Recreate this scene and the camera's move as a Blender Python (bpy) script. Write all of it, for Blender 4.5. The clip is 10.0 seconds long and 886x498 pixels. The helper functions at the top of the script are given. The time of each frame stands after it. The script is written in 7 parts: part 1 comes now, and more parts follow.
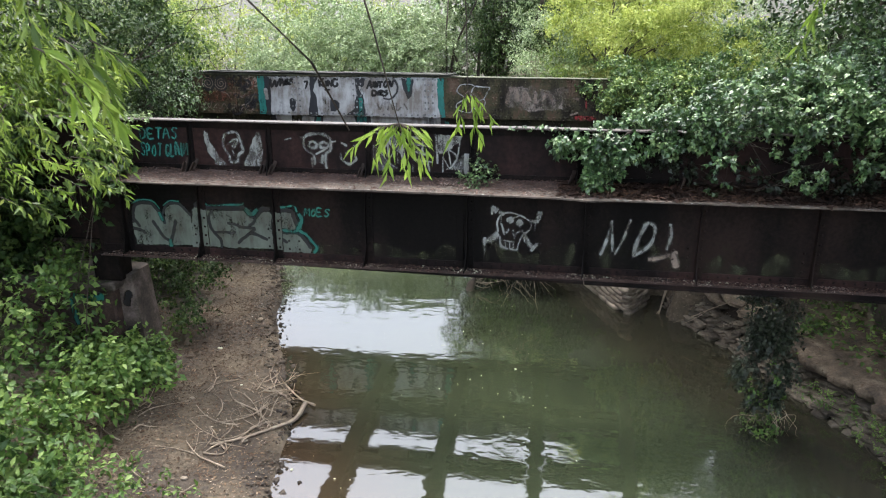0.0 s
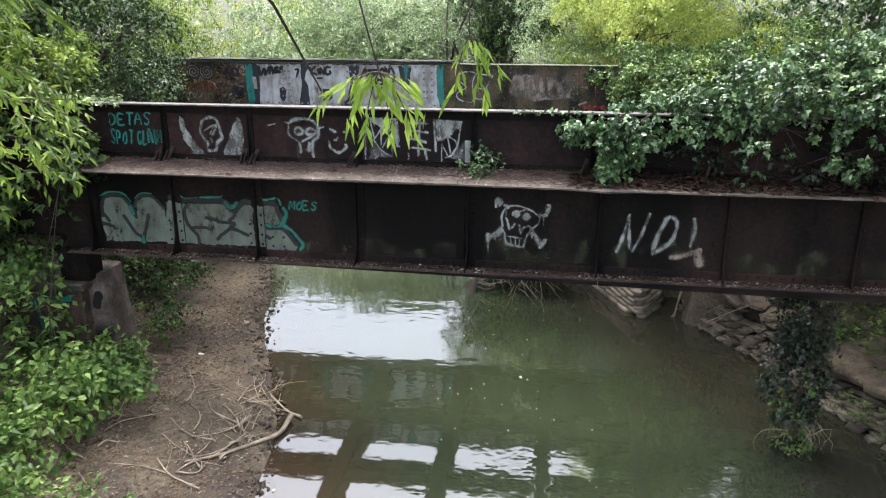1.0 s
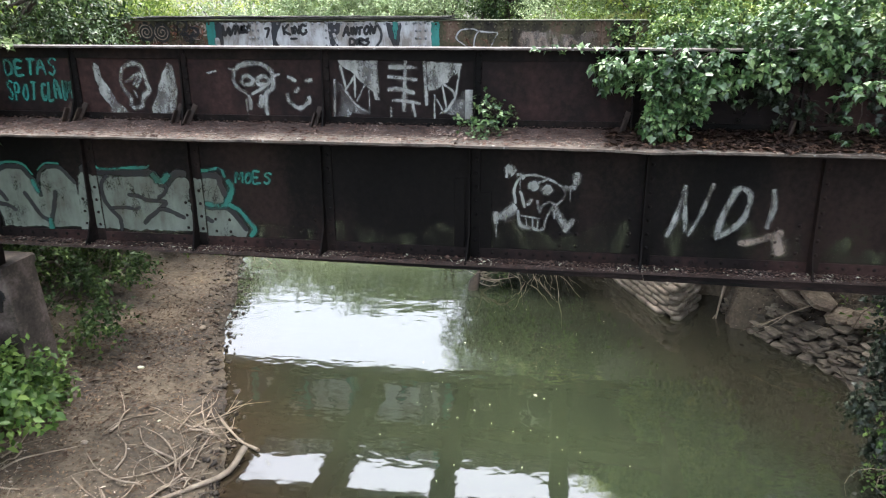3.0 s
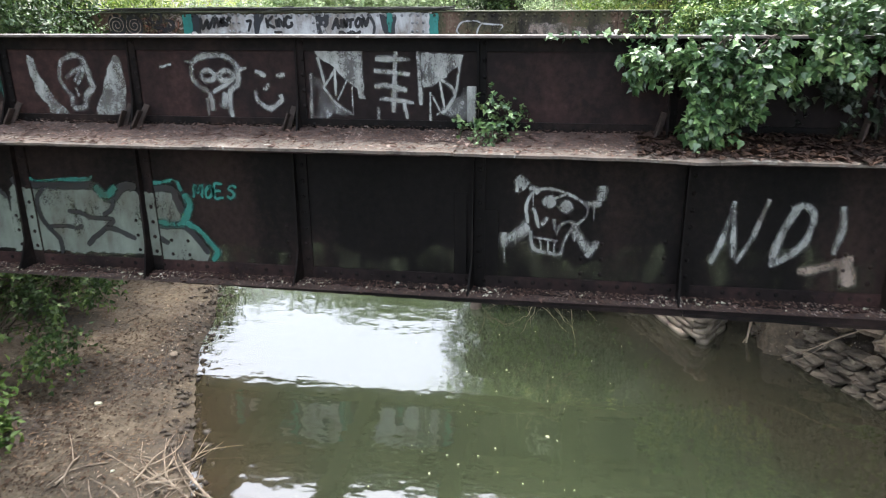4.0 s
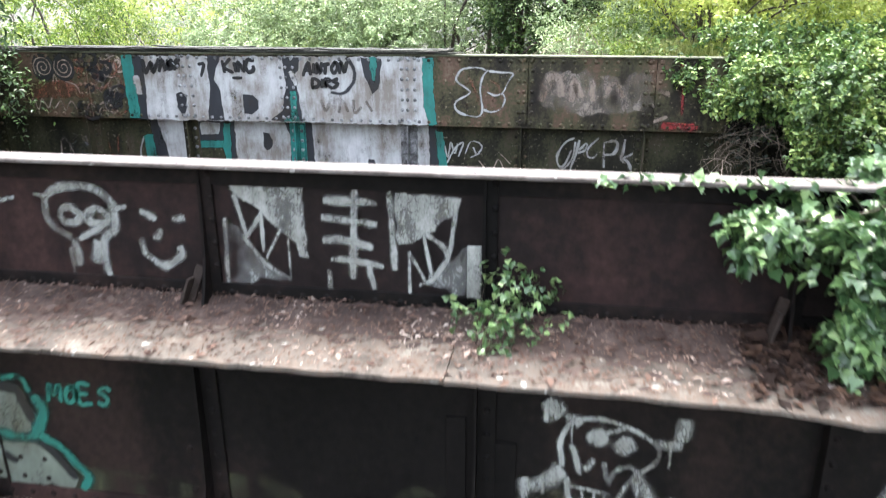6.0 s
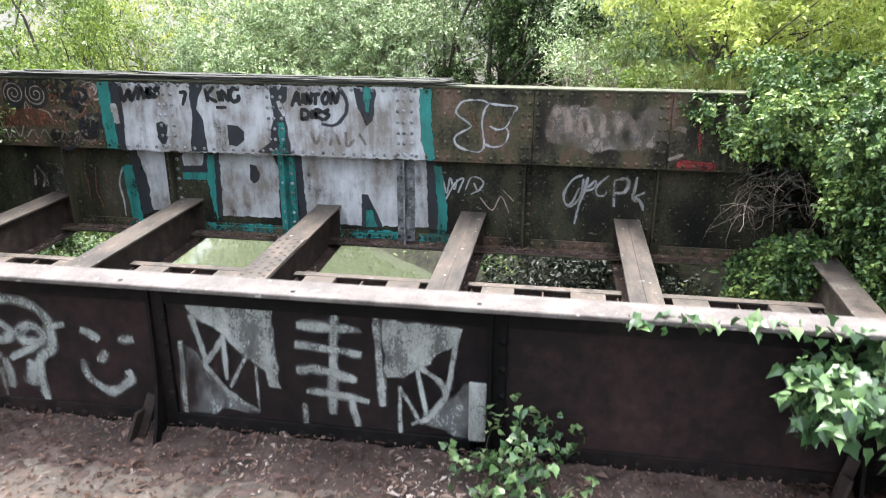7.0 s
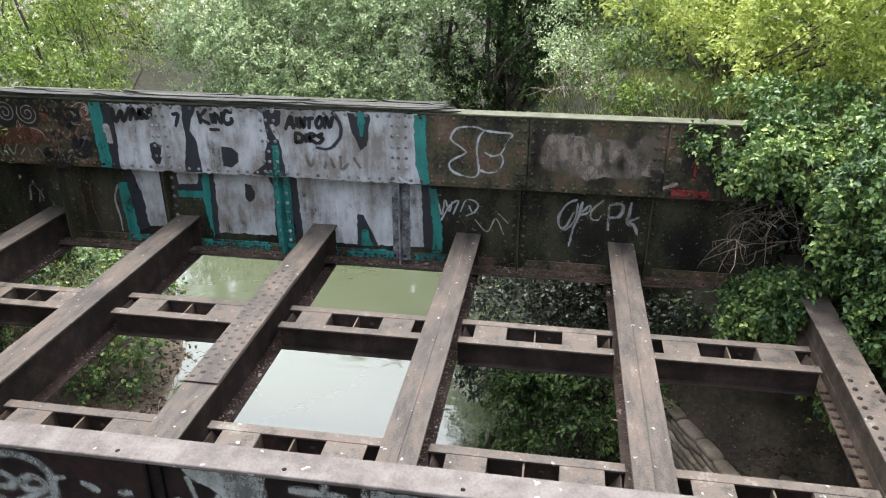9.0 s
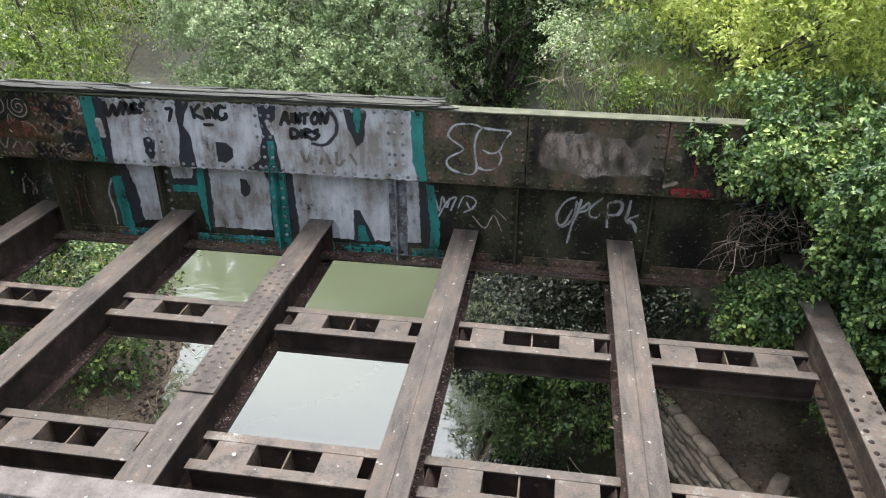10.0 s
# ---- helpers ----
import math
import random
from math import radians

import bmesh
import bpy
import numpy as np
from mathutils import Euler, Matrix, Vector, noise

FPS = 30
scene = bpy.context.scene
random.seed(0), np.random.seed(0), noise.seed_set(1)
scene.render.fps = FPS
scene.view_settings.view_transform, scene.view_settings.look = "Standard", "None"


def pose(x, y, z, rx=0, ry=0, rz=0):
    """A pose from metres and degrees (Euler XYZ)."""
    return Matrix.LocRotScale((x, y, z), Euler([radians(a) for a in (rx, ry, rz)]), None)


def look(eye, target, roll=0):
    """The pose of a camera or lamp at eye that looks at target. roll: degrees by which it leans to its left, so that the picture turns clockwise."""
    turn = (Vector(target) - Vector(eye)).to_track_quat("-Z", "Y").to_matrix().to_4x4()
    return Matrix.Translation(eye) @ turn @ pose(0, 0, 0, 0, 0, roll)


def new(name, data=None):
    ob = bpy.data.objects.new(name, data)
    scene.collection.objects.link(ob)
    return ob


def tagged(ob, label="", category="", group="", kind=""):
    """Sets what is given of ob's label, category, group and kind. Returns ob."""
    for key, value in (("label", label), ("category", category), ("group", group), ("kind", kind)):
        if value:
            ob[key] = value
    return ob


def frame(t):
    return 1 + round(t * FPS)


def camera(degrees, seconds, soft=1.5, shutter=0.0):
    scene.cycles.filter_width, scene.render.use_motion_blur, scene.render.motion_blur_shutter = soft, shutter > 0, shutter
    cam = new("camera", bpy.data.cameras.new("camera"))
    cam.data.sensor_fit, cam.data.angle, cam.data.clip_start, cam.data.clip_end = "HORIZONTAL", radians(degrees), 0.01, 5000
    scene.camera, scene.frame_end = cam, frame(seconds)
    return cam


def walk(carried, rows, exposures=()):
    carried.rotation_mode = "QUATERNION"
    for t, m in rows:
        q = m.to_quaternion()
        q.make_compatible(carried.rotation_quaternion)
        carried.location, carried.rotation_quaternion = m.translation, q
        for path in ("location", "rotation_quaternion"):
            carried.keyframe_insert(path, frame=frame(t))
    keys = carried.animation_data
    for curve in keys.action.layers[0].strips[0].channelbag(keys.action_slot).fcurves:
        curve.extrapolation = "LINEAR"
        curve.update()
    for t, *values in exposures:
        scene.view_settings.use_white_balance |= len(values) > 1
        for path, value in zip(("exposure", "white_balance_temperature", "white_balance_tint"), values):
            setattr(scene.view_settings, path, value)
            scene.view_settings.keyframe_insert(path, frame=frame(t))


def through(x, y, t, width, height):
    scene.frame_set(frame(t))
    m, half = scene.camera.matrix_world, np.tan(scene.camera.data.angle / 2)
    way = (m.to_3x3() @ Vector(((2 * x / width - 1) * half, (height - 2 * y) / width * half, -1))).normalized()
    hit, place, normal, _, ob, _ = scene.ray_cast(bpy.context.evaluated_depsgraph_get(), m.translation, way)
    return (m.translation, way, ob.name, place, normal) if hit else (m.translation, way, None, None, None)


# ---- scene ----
cam = camera(62.0, 10.0, soft=1.1, shutter=0.5)
PATH = [
    (0, (0.251, -7.524, 4.773), (-0.036, -5.655, 4.121), -0.1),
    (0.5, (0.205, -7.18, 4.608), (-0.083, -5.311, 3.958), -0.1),
    (1, (0.165, -6.814, 4.477), (-0.125, -4.944, 3.829), -0.1),
    (1.5, (0.125, -6.432, 4.286), (-0.167, -4.563, 3.636), -0.2),
    (2, (0.08, -6.024, 4.07), (-0.211, -4.156, 3.418), -0.3),
    (2.5, (0.02, -5.604, 3.928), (-0.27, -3.737, 3.273), -0.3),
    (4, (-0.157, -4.243, 3.668), (-0.452, -2.376, 3.014), -0.4),
    (4.5, (-0.221, -3.756, 3.674), (-0.518, -1.891, 3.016), -0.4),
    (5, (-0.281, -3.262, 3.715), (-0.579, -1.397, 3.055), -0.3),
    (5.5, (-0.34, -2.777, 3.882), (-0.638, -0.914, 3.221), -0.1),
    (6, (-0.391, -2.317, 4.084), (-0.69, -0.455, 3.417), -0.2),
    (6.2, (-0.42, -2.126, 4.156), (-0.717, -0.264, 3.487), 0.1),
    (7.3, (-0.489, -1.632, 4.504), (-0.782, 0.214, 3.792), -0.0),
    (7.5, (-0.483, -1.597, 4.621), (-0.776, 0.236, 3.875), -0.2),
    (8, (-0.466, -1.551, 4.816), (-0.76, 0.262, 4.023), -0.2),
    (8.5, (-0.478, -1.503, 4.998), (-0.764, 0.298, 4.178), -0.0),
    (9, (-0.477, -1.442, 5.128), (-0.762, 0.351, 4.288), -0.0),
    (9.5, (-0.479, -1.373, 5.234), (-0.76, 0.402, 4.356), 0.1),
    (10, (-0.485, -1.274, 5.352), (-0.762, 0.481, 4.434), 0.1),
]
walk(cam, [(t, look(eye, target, roll)) for t, eye, target, roll in PATH], exposures=[(0.0, 2.12), (2.5, 2.52), (4.5, 2.71), (5.6, 3.06), (6.2, 3.04), (7.5, 2.42), (8.5, 2.19), (10.0, 2.02)])

# ---- light: bright overcast sky, a broad soft sun ----
world = bpy.data.worlds.new("world")
scene.world = world
world.use_nodes = True
wn = world.node_tree
sky = wn.nodes.new("ShaderNodeTexSky")
sky.sky_type = "NISHITA"
sky.sun_disc = False
sky.sun_elevation = radians(71)
sky.sun_rotation = radians(-16)
sky.air_density, sky.dust_density, sky.ozone_density = 1.0, 5.0, 1.0
wn.nodes["Background"].inputs["Strength"].default_value = 0.15
haze = wn.nodes.new("ShaderNodeHueSaturation")  # thin cloud takes most colour out of the sky
haze.inputs["Saturation"].default_value = 0.5
wn.links.new(sky.outputs["Color"], haze.inputs["Color"])
cloud_sheet = wn.nodes.new("ShaderNodeMixRGB")  # an even layer of cloud over all of it
cloud_sheet.inputs["Fac"].default_value = 0.4
cloud_sheet.inputs["Color2"].default_value = (4.55, 5.1, 6.2, 1)
wn.links.new(haze.outputs["Color"], cloud_sheet.inputs["Color1"])
wn.links.new(cloud_sheet.outputs["Color"], wn.nodes["Background"].inputs["Color"])
sun_data = bpy.data.lights.new("sun", "SUN")
sun_data.energy, sun_data.angle, sun_data.color = 1.15, radians(38), (1.0, 0.97, 0.92)
sun = new("sun", sun_data)
sun.matrix_world = look((-3.6, 12.5, 37.8), (0, 0, 0))

# ---- materials ----
def nodes_of(name):
    m = bpy.data.materials.new(name)
    m.use_nodes = True
    n = m.node_tree.nodes
    return m, n, m.node_tree.links, n["Principled BSDF"]


def ramp_node(n, cols):
    r = n.new("ShaderNodeValToRGB")
    while len(r.color_ramp.elements) < len(cols):
        r.color_ramp.elements.new(0.5)
    for e, (p, c) in zip(r.color_ramp.elements, cols):
        e.position, e.color = p, (*c, 1)
    return r


def noise_node(n, l, coord, scale, detail=6, rough=0.6, stretch=None):
    t = n.new("ShaderNodeTexNoise")
    t.inputs["Scale"].default_value, t.inputs["Detail"].default_value, t.inputs["Roughness"].default_value = scale, detail, rough
    if stretch:
        m = n.new("ShaderNodeMapping")
        m.inputs["Scale"].default_value = stretch
        l.new(coord, m.inputs["Vector"])
        coord = m.outputs["Vector"]
    l.new(coord, t.inputs["Vector"])
    return t


def surface(name, cols, scale=3.0, fine=40.0, rough=(0.6, 0.9), bump=0.3, depth=0.01, metallic=0.0, stretch=None, speck=None, tint=0.0, gloss=0.5):
    """Two scales of noise through a colour ramp, with grain bump; speck: (colour, scale, amount) of small pale or dark spots."""
    m, n, l, p = nodes_of(name)
    pos = n.new("ShaderNodeNewGeometry").outputs["Position"]
    a = noise_node(n, l, pos, scale, 8, 0.62, stretch)
    b = noise_node(n, l, pos, fine, 4, 0.6)
    mix = n.new("ShaderNodeMath")
    mix.operation = "MULTIPLY_ADD"
    l.new(b.outputs["Fac"], mix.inputs[0])
    mix.inputs[1].default_value = 0.35
    sub = n.new("ShaderNodeMath")
    sub.operation = "SUBTRACT"
    l.new(a.outputs["Fac"], sub.inputs[0])
    sub.inputs[1].default_value = 0.175
    l.new(sub.outputs[0], mix.inputs[2])
    r = ramp_node(n, cols)
    l.new(mix.outputs[0], r.inputs["Fac"])
    col = r.outputs["Color"]
    if speck:
        c, sc, amount = speck
        v = noise_node(n, l, pos, sc, 2, 0.5)
        sr = ramp_node(n, [(1 - amount, (0, 0, 0)), (min(1, 1 - amount + 0.04), (1, 1, 1))])
        l.new(v.outputs["Fac"], sr.inputs["Fac"])
        mx = n.new("ShaderNodeMixRGB")
        l.new(sr.outputs["Color"], mx.inputs["Fac"])
        l.new(col, mx.inputs["Color1"])
        mx.inputs["Color2"].default_value = (*c, 1)
        col = mx.outputs["Color"]
    if tint:
        info = n.new("ShaderNodeObjectInfo")
        hs = n.new("ShaderNodeHueSaturation")
        vr = n.new("ShaderNodeMapRange")
        vr.inputs["To Min"].default_value, vr.inputs["To Max"].default_value = 1 - tint, 1 + tint
        l.new(info.outputs["Random"], vr.inputs["Value"])
        l.new(vr.outputs["Result"], hs.inputs["Value"])
        l.new(col, hs.inputs["Color"])
        col = hs.outputs["Color"]
    l.new(col, p.inputs["Base Color"])
    rr = n.new("ShaderNodeMapRange")
    rr.inputs["To Min"].default_value, rr.inputs["To Max"].default_value = rough
    l.new(a.outputs["Fac"], rr.inputs["Value"])
    l.new(rr.outputs["Result"], p.inputs["Roughness"])
    p.inputs["Metallic"].default_value = metallic
    p.inputs["Specular IOR Level"].default_value = gloss
    bp = n.new("ShaderNodeBump")
    bp.inputs["Strength"].default_value, bp.inputs["Distance"].default_value = bump, depth
    l.new(mix.outputs[0], bp.inputs["Height"])
    l.new(bp.outputs["Normal"], p.inputs["Normal"])
    return m


def leaf_material(name, cols, rough=0.5, through=0.3, patch=2.2, gloss=0.2):
    """Leaves: each its own shade by island, patches over the plant, light passing through."""
    m, n, l, p = nodes_of(name)
    geo = n.new("ShaderNodeNewGeometry")
    a = noise_node(n, l, geo.outputs["Position"], patch, 2, 0.5)
    mix = n.new("ShaderNodeMath")
    mix.operation = "MULTIPLY_ADD"
    l.new(geo.outputs["Random Per Island"], mix.inputs[0])
    mix.inputs[1].default_value = 0.6
    sub = n.new("ShaderNodeMath")
    sub.operation = "MULTIPLY_ADD"
    l.new(a.outputs["Fac"], sub.inputs[0])
    sub.inputs[1].default_value, sub.inputs[2].default_value = 1.2, -0.4
    l.new(sub.outputs[0], mix.inputs[2])
    r = ramp_node(n, cols)
    l.new(mix.outputs[0], r.inputs["Fac"])
    l.new(r.outputs["Color"], p.inputs["Base Color"])
    p.inputs["Roughness"].default_value = rough
    p.inputs["Specular IOR Level"].default_value = gloss
    tr = n.new("ShaderNodeBsdfTranslucent")
    l.new(r.outputs["Color"], tr.inputs["Color"])
    ms = n.new("ShaderNodeMixShader")
    ms.inputs["Fac"].default_value = through
    l.new(p.outputs["BSDF"], ms.inputs[1])
    l.new(tr.outputs["BSDF"], ms.inputs[2])
    l.new(ms.outputs["Shader"], n["Material Output"].inputs["Surface"])
    return m


def paint(name, col, worn=0.42, rough=0.6, grime=(0.37, 0.49, 0.64)):
    """Sprayed paint, thin in places, so that the iron shows through."""
    m, n, l, p = nodes_of(name)
    pos = n.new("ShaderNodeNewGeometry").outputs["Position"]
    a = noise_node(n, l, pos, 5, 8, 0.72, (1, 1, 0.55))
    b = noise_node(n, l, pos, 130, 3, 0.65)
    add = n.new("ShaderNodeMath")
    add.operation = "MULTIPLY_ADD"
    l.new(b.outputs["Fac"], add.inputs[0])
    add.inputs[1].default_value = 0.34
    l.new(a.outputs["Fac"], add.inputs[2])
    # runs and scratches, and the thin mist along the edges of each sprayed line
    run = noise_node(n, l, pos, 13, 6, 0.65, (1, 1, 0.2))
    low = n.new("ShaderNodeMath")
    low.operation = "MULTIPLY_ADD"
    l.new(run.outputs["Fac"], low.inputs[0])
    low.inputs[1].default_value = 0.24
    l.new(add.outputs[0], low.inputs[2])
    mist = n.new("ShaderNodeAttribute")
    mist.attribute_name = "thin"
    rest = n.new("ShaderNodeMath")
    rest.operation = "MULTIPLY_ADD"
    l.new(mist.outputs["Fac"], rest.inputs[0])
    rest.inputs[1].default_value = -0.44
    l.new(low.outputs[0], rest.inputs[2])
    r = ramp_node(n, [(worn + 0.05, (0, 0, 0)), (worn + 0.33, (1, 1, 1))])
    l.new(rest.outputs[0], r.inputs["Fac"])
    # grime and rust water drawn down over the paint
    cr = ramp_node(n, [(grime[0], (col[0] * 0.3 + 0.012, col[1] * 0.27 + 0.007, col[2] * 0.24 + 0.004)), (grime[1], tuple(c * 0.65 for c in col)), (grime[2], col)])
    dirt = n.new("ShaderNodeMath")
    dirt.operation = "MULTIPLY_ADD"
    l.new(run.outputs["Fac"], dirt.inputs[0])
    dirt.inputs[1].default_value = 0.3
    half = n.new("ShaderNodeMath")
    half.operation = "MULTIPLY"
    l.new(noise_node(n, l, pos, 2.6, 7, 0.68, (1, 1, 0.7)).outputs["Fac"], half.inputs[0])
    half.inputs[1].default_value = 0.7
    l.new(half.outputs[0], dirt.inputs[2])
    l.new(dirt.outputs[0], cr.inputs["Fac"])
    l.new(cr.outputs["Color"], p.inputs["Base Color"])
    p.inputs["Roughness"].default_value = rough
    t = n.new("ShaderNodeBsdfTransparent")
    ms = n.new("ShaderNodeMixShader")
    l.new(r.outputs["Color"], ms.inputs["Fac"])
    l.new(t.outputs["BSDF"], ms.inputs[1])
    l.new(p.outputs["BSDF"], ms.inputs[2])
    l.new(ms.outputs["Shader"], n["Material Output"].inputs["Surface"])
    return m


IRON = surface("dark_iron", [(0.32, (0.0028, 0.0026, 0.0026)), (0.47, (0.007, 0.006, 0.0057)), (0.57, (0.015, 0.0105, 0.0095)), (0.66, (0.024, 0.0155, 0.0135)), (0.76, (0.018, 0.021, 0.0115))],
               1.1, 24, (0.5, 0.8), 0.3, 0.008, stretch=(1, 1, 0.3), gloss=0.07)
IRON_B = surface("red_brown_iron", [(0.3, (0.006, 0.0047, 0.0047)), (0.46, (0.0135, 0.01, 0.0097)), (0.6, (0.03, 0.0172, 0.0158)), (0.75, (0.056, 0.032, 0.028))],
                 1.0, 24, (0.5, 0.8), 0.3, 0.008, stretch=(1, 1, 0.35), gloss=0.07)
IRON_C = surface("mossy_iron", [(0.3, (0.007, 0.006, 0.005)), (0.43, (0.022, 0.018, 0.013)), (0.53, (0.056, 0.053, 0.028)), (0.63, (0.1, 0.06, 0.043)), (0.78, (0.16, 0.135, 0.095))],
                 3.6, 30, (0.5, 0.85), 0.35, 0.006, stretch=(1, 1, 0.5), gloss=0.2, speck=((0.17, 0.14, 0.1), 26, 0.33))
IRON_W = surface("green_black_iron", [(0.3, (0.005, 0.0045, 0.0035)), (0.45, (0.016, 0.0145, 0.0095)), (0.55, (0.037, 0.037, 0.019)), (0.64, (0.052, 0.04, 0.028)), (0.8, (0.1, 0.09, 0.062))],
                 3.0, 34, (0.5, 0.85), 0.35, 0.006, stretch=(1, 1, 0.4), gloss=0.2, speck=((0.12, 0.105, 0.08), 30, 0.33))
DECK = surface("weathered_deck_iron", [(0.3, (0.017, 0.012, 0.009)), (0.41, (0.05, 0.039, 0.031)), (0.5, (0.082, 0.069, 0.057)), (0.56, (0.082, 0.056, 0.041)), (0.63, (0.11, 0.097, 0.082)), (0.8, (0.2, 0.188, 0.165))],
               6.5, 70, (0.55, 0.9), 0.5, 0.006, speck=((0.25, 0.245, 0.23), 18, 0.3), tint=0.16)
XDECK = surface("scuffed_girder_iron", [(0.3, (0.012, 0.009, 0.007)), (0.42, (0.036, 0.027, 0.021)), (0.52, (0.064, 0.052, 0.042)), (0.6, (0.085, 0.06, 0.044)), (0.68, (0.115, 0.103, 0.088)), (0.82, (0.2, 0.19, 0.17))],
                5.5, 75, (0.55, 0.9), 0.5, 0.006, stretch=(1.8, 0.45, 1), speck=((0.25, 0.245, 0.23), 19, 0.3), tint=0.22)
BEAM = surface("brown_beam_iron", [(0.3, (0.014, 0.01, 0.0085)), (0.5, (0.034, 0.024, 0.02)), (0.7, (0.075, 0.05, 0.04))], 6.0, 70, (0.6, 0.9), 0.3, 0.006, gloss=0.2)
RUSTY = surface("rusty_box_iron", [(0.3, (0.025, 0.017, 0.011)), (0.5, (0.07, 0.048, 0.032)), (0.7, (0.14, 0.108, 0.078))], 6.0, 40, (0.7, 0.95), 0.4, 0.005)
FLANGE = surface("pale_worn_flange", [(0.28, (0.028, 0.021, 0.018)), (0.46, (0.075, 0.06, 0.053)), (0.7, (0.14, 0.124, 0.113))],
                 8.0, 95, (0.5, 0.8), 0.35, 0.005, speck=((0.26, 0.245, 0.23), 22, 0.3))
MOSSY = surface("mossy_flange", [(0.3, (0.03, 0.032, 0.018)), (0.5, (0.075, 0.08, 0.045)), (0.7, (0.13, 0.125, 0.085))], 6.0, 50, (0.7, 0.95), 0.5, 0.008)


def ground_material():
    """River silt, turning to dark leaf mould under the growth beyond the bridge and up the banks."""
    m = surface("river_silt", [(0.32, (0.013, 0.0085, 0.0055)), (0.43, (0.036, 0.025, 0.016)), (0.53, (0.073, 0.055, 0.035)), (0.68, (0.155, 0.12, 0.08))],
               0.9, 22, (0.6, 0.95), 1.0, 0.05, speck=((0.28, 0.22, 0.16), 38, 0.32))
    n, l = m.node_tree.nodes, m.node_tree.links
    p = n["Principled BSDF"]
    col = p.inputs["Base Color"].links[0].from_socket
    pos = n.new("ShaderNodeNewGeometry").outputs["Position"]
    sep = n.new("ShaderNodeSeparateXYZ")
    l.new(pos, sep.inputs[0])
    wob = noise_node(n, l, pos, 1.5, 4, 0.6)
    up = n.new("ShaderNodeMath")
    up.operation = "MULTIPLY_ADD"
    l.new(wob.outputs["Fac"], up.inputs[0])
    up.inputs[1].default_value = 0.5
    l.new(sep.outputs["Z"], up.inputs[2])
    back = n.new("ShaderNodeMapRange")
    back.inputs["From Min"].default_value, back.inputs["From Max"].default_value = 5.6, 7.5
    l.new(sep.outputs["Y"], back.inputs["Value"])
    both = n.new("ShaderNodeMath")
    l.new(up.outputs[0], both.inputs[0])
    l.new(back.outputs["Result"], both.inputs[1])
    mask = n.new("ShaderNodeMapRange")
    mask.inputs["From Min"].default_value, mask.inputs["From Max"].default_value = 0.9, 1.25
    l.new(both.outputs[0], mask.inputs["Value"])
    mould = ramp_node(n, [(0.35, (0.018, 0.016, 0.01)), (0.55, (0.04, 0.038, 0.02)), (0.75, (0.07, 0.075, 0.035))])
    l.new(noise_node(n, l, pos, 7, 5, 0.6).outputs["Fac"], mould.inputs["Fac"])
    mx = n.new("ShaderNodeMixRGB")
    l.new(mask.outputs["Result"], mx.inputs["Fac"])
    l.new(col, mx.inputs["Color1"])
    l.new(mould.outputs["Color"], mx.inputs["Color2"])
    l.new(mx.outputs["Color"], p.inputs["Base Color"])
    return m


SOIL = ground_material()
CONCRETE = surface("stained_concrete", [(0.3, (0.012, 0.01, 0.008)), (0.48, (0.04, 0.031, 0.025)), (0.62, (0.085, 0.07, 0.056)), (0.8, (0.17, 0.15, 0.125))], 3.5, 30, (0.7, 0.95), 0.5, 0.012)
BRICK = surface("dark_brick", [(0.3, (0.012, 0.007, 0.006)), (0.5, (0.045, 0.025, 0.02)), (0.75, (0.1, 0.065, 0.05))], 5, 40, (0.7, 0.95), 0.5, 0.01)
RENDERED = surface("stained_render", [(0.3, (0.018, 0.013, 0.01)), (0.47, (0.055, 0.042, 0.034)), (0.6, (0.12, 0.092, 0.08)), (0.78, (0.2, 0.16, 0.14))], 4, 35, (0.7, 0.95), 0.4, 0.01)
STONE = surface("bank_stone", [(0.25, (0.02, 0.015, 0.011)), (0.5, (0.082, 0.066, 0.048)), (0.75, (0.22, 0.185, 0.14))], 3.4, 25, (0.7, 0.95), 0.5, 0.015, tint=0.4)
MUD = surface("damp_mud", [(0.25, (0.016, 0.011, 0.008)), (0.5, (0.05, 0.037, 0.026)), (0.75, (0.15, 0.12, 0.09))], 6.0, 40, (0.45, 0.9), 0.5, 0.01)
BAG = surface("set_sandbag", [(0.25, (0.075, 0.059, 0.045)), (0.5, (0.2, 0.163, 0.124)), (0.8, (0.38, 0.325, 0.26))], 5.0, 60, (0.8, 0.95), 0.5, 0.006, tint=0.25)
BARK = surface("bark", [(0.3, (0.022, 0.016, 0.011)), (0.6, (0.06, 0.045, 0.033)), (0.8, (0.12, 0.095, 0.07))], 6, 50, (0.8, 0.95), 0.6, 0.01)
CANE = surface("dead_cane", [(0.3, (0.05, 0.036, 0.027)), (0.55, (0.11, 0.085, 0.065)), (0.8, (0.2, 0.165, 0.13))], 8, 60, (0.7, 0.95), 0.3, 0.004)
STICK = surface("dry_stick", [(0.3, (0.14, 0.105, 0.075)), (0.55, (0.29, 0.23, 0.17)), (0.8, (0.42, 0.35, 0.27))], 8, 60, (0.7, 0.95), 0.3, 0.004)
TIMBER = surface("grey_timber", [(0.32, (0.006, 0.006, 0.0045)), (0.5, (0.022, 0.022, 0.016)), (0.74, (0.12, 0.118, 0.092))], 3, 60, (0.7, 0.95), 0.6, 0.008, stretch=(0.3, 6, 8))
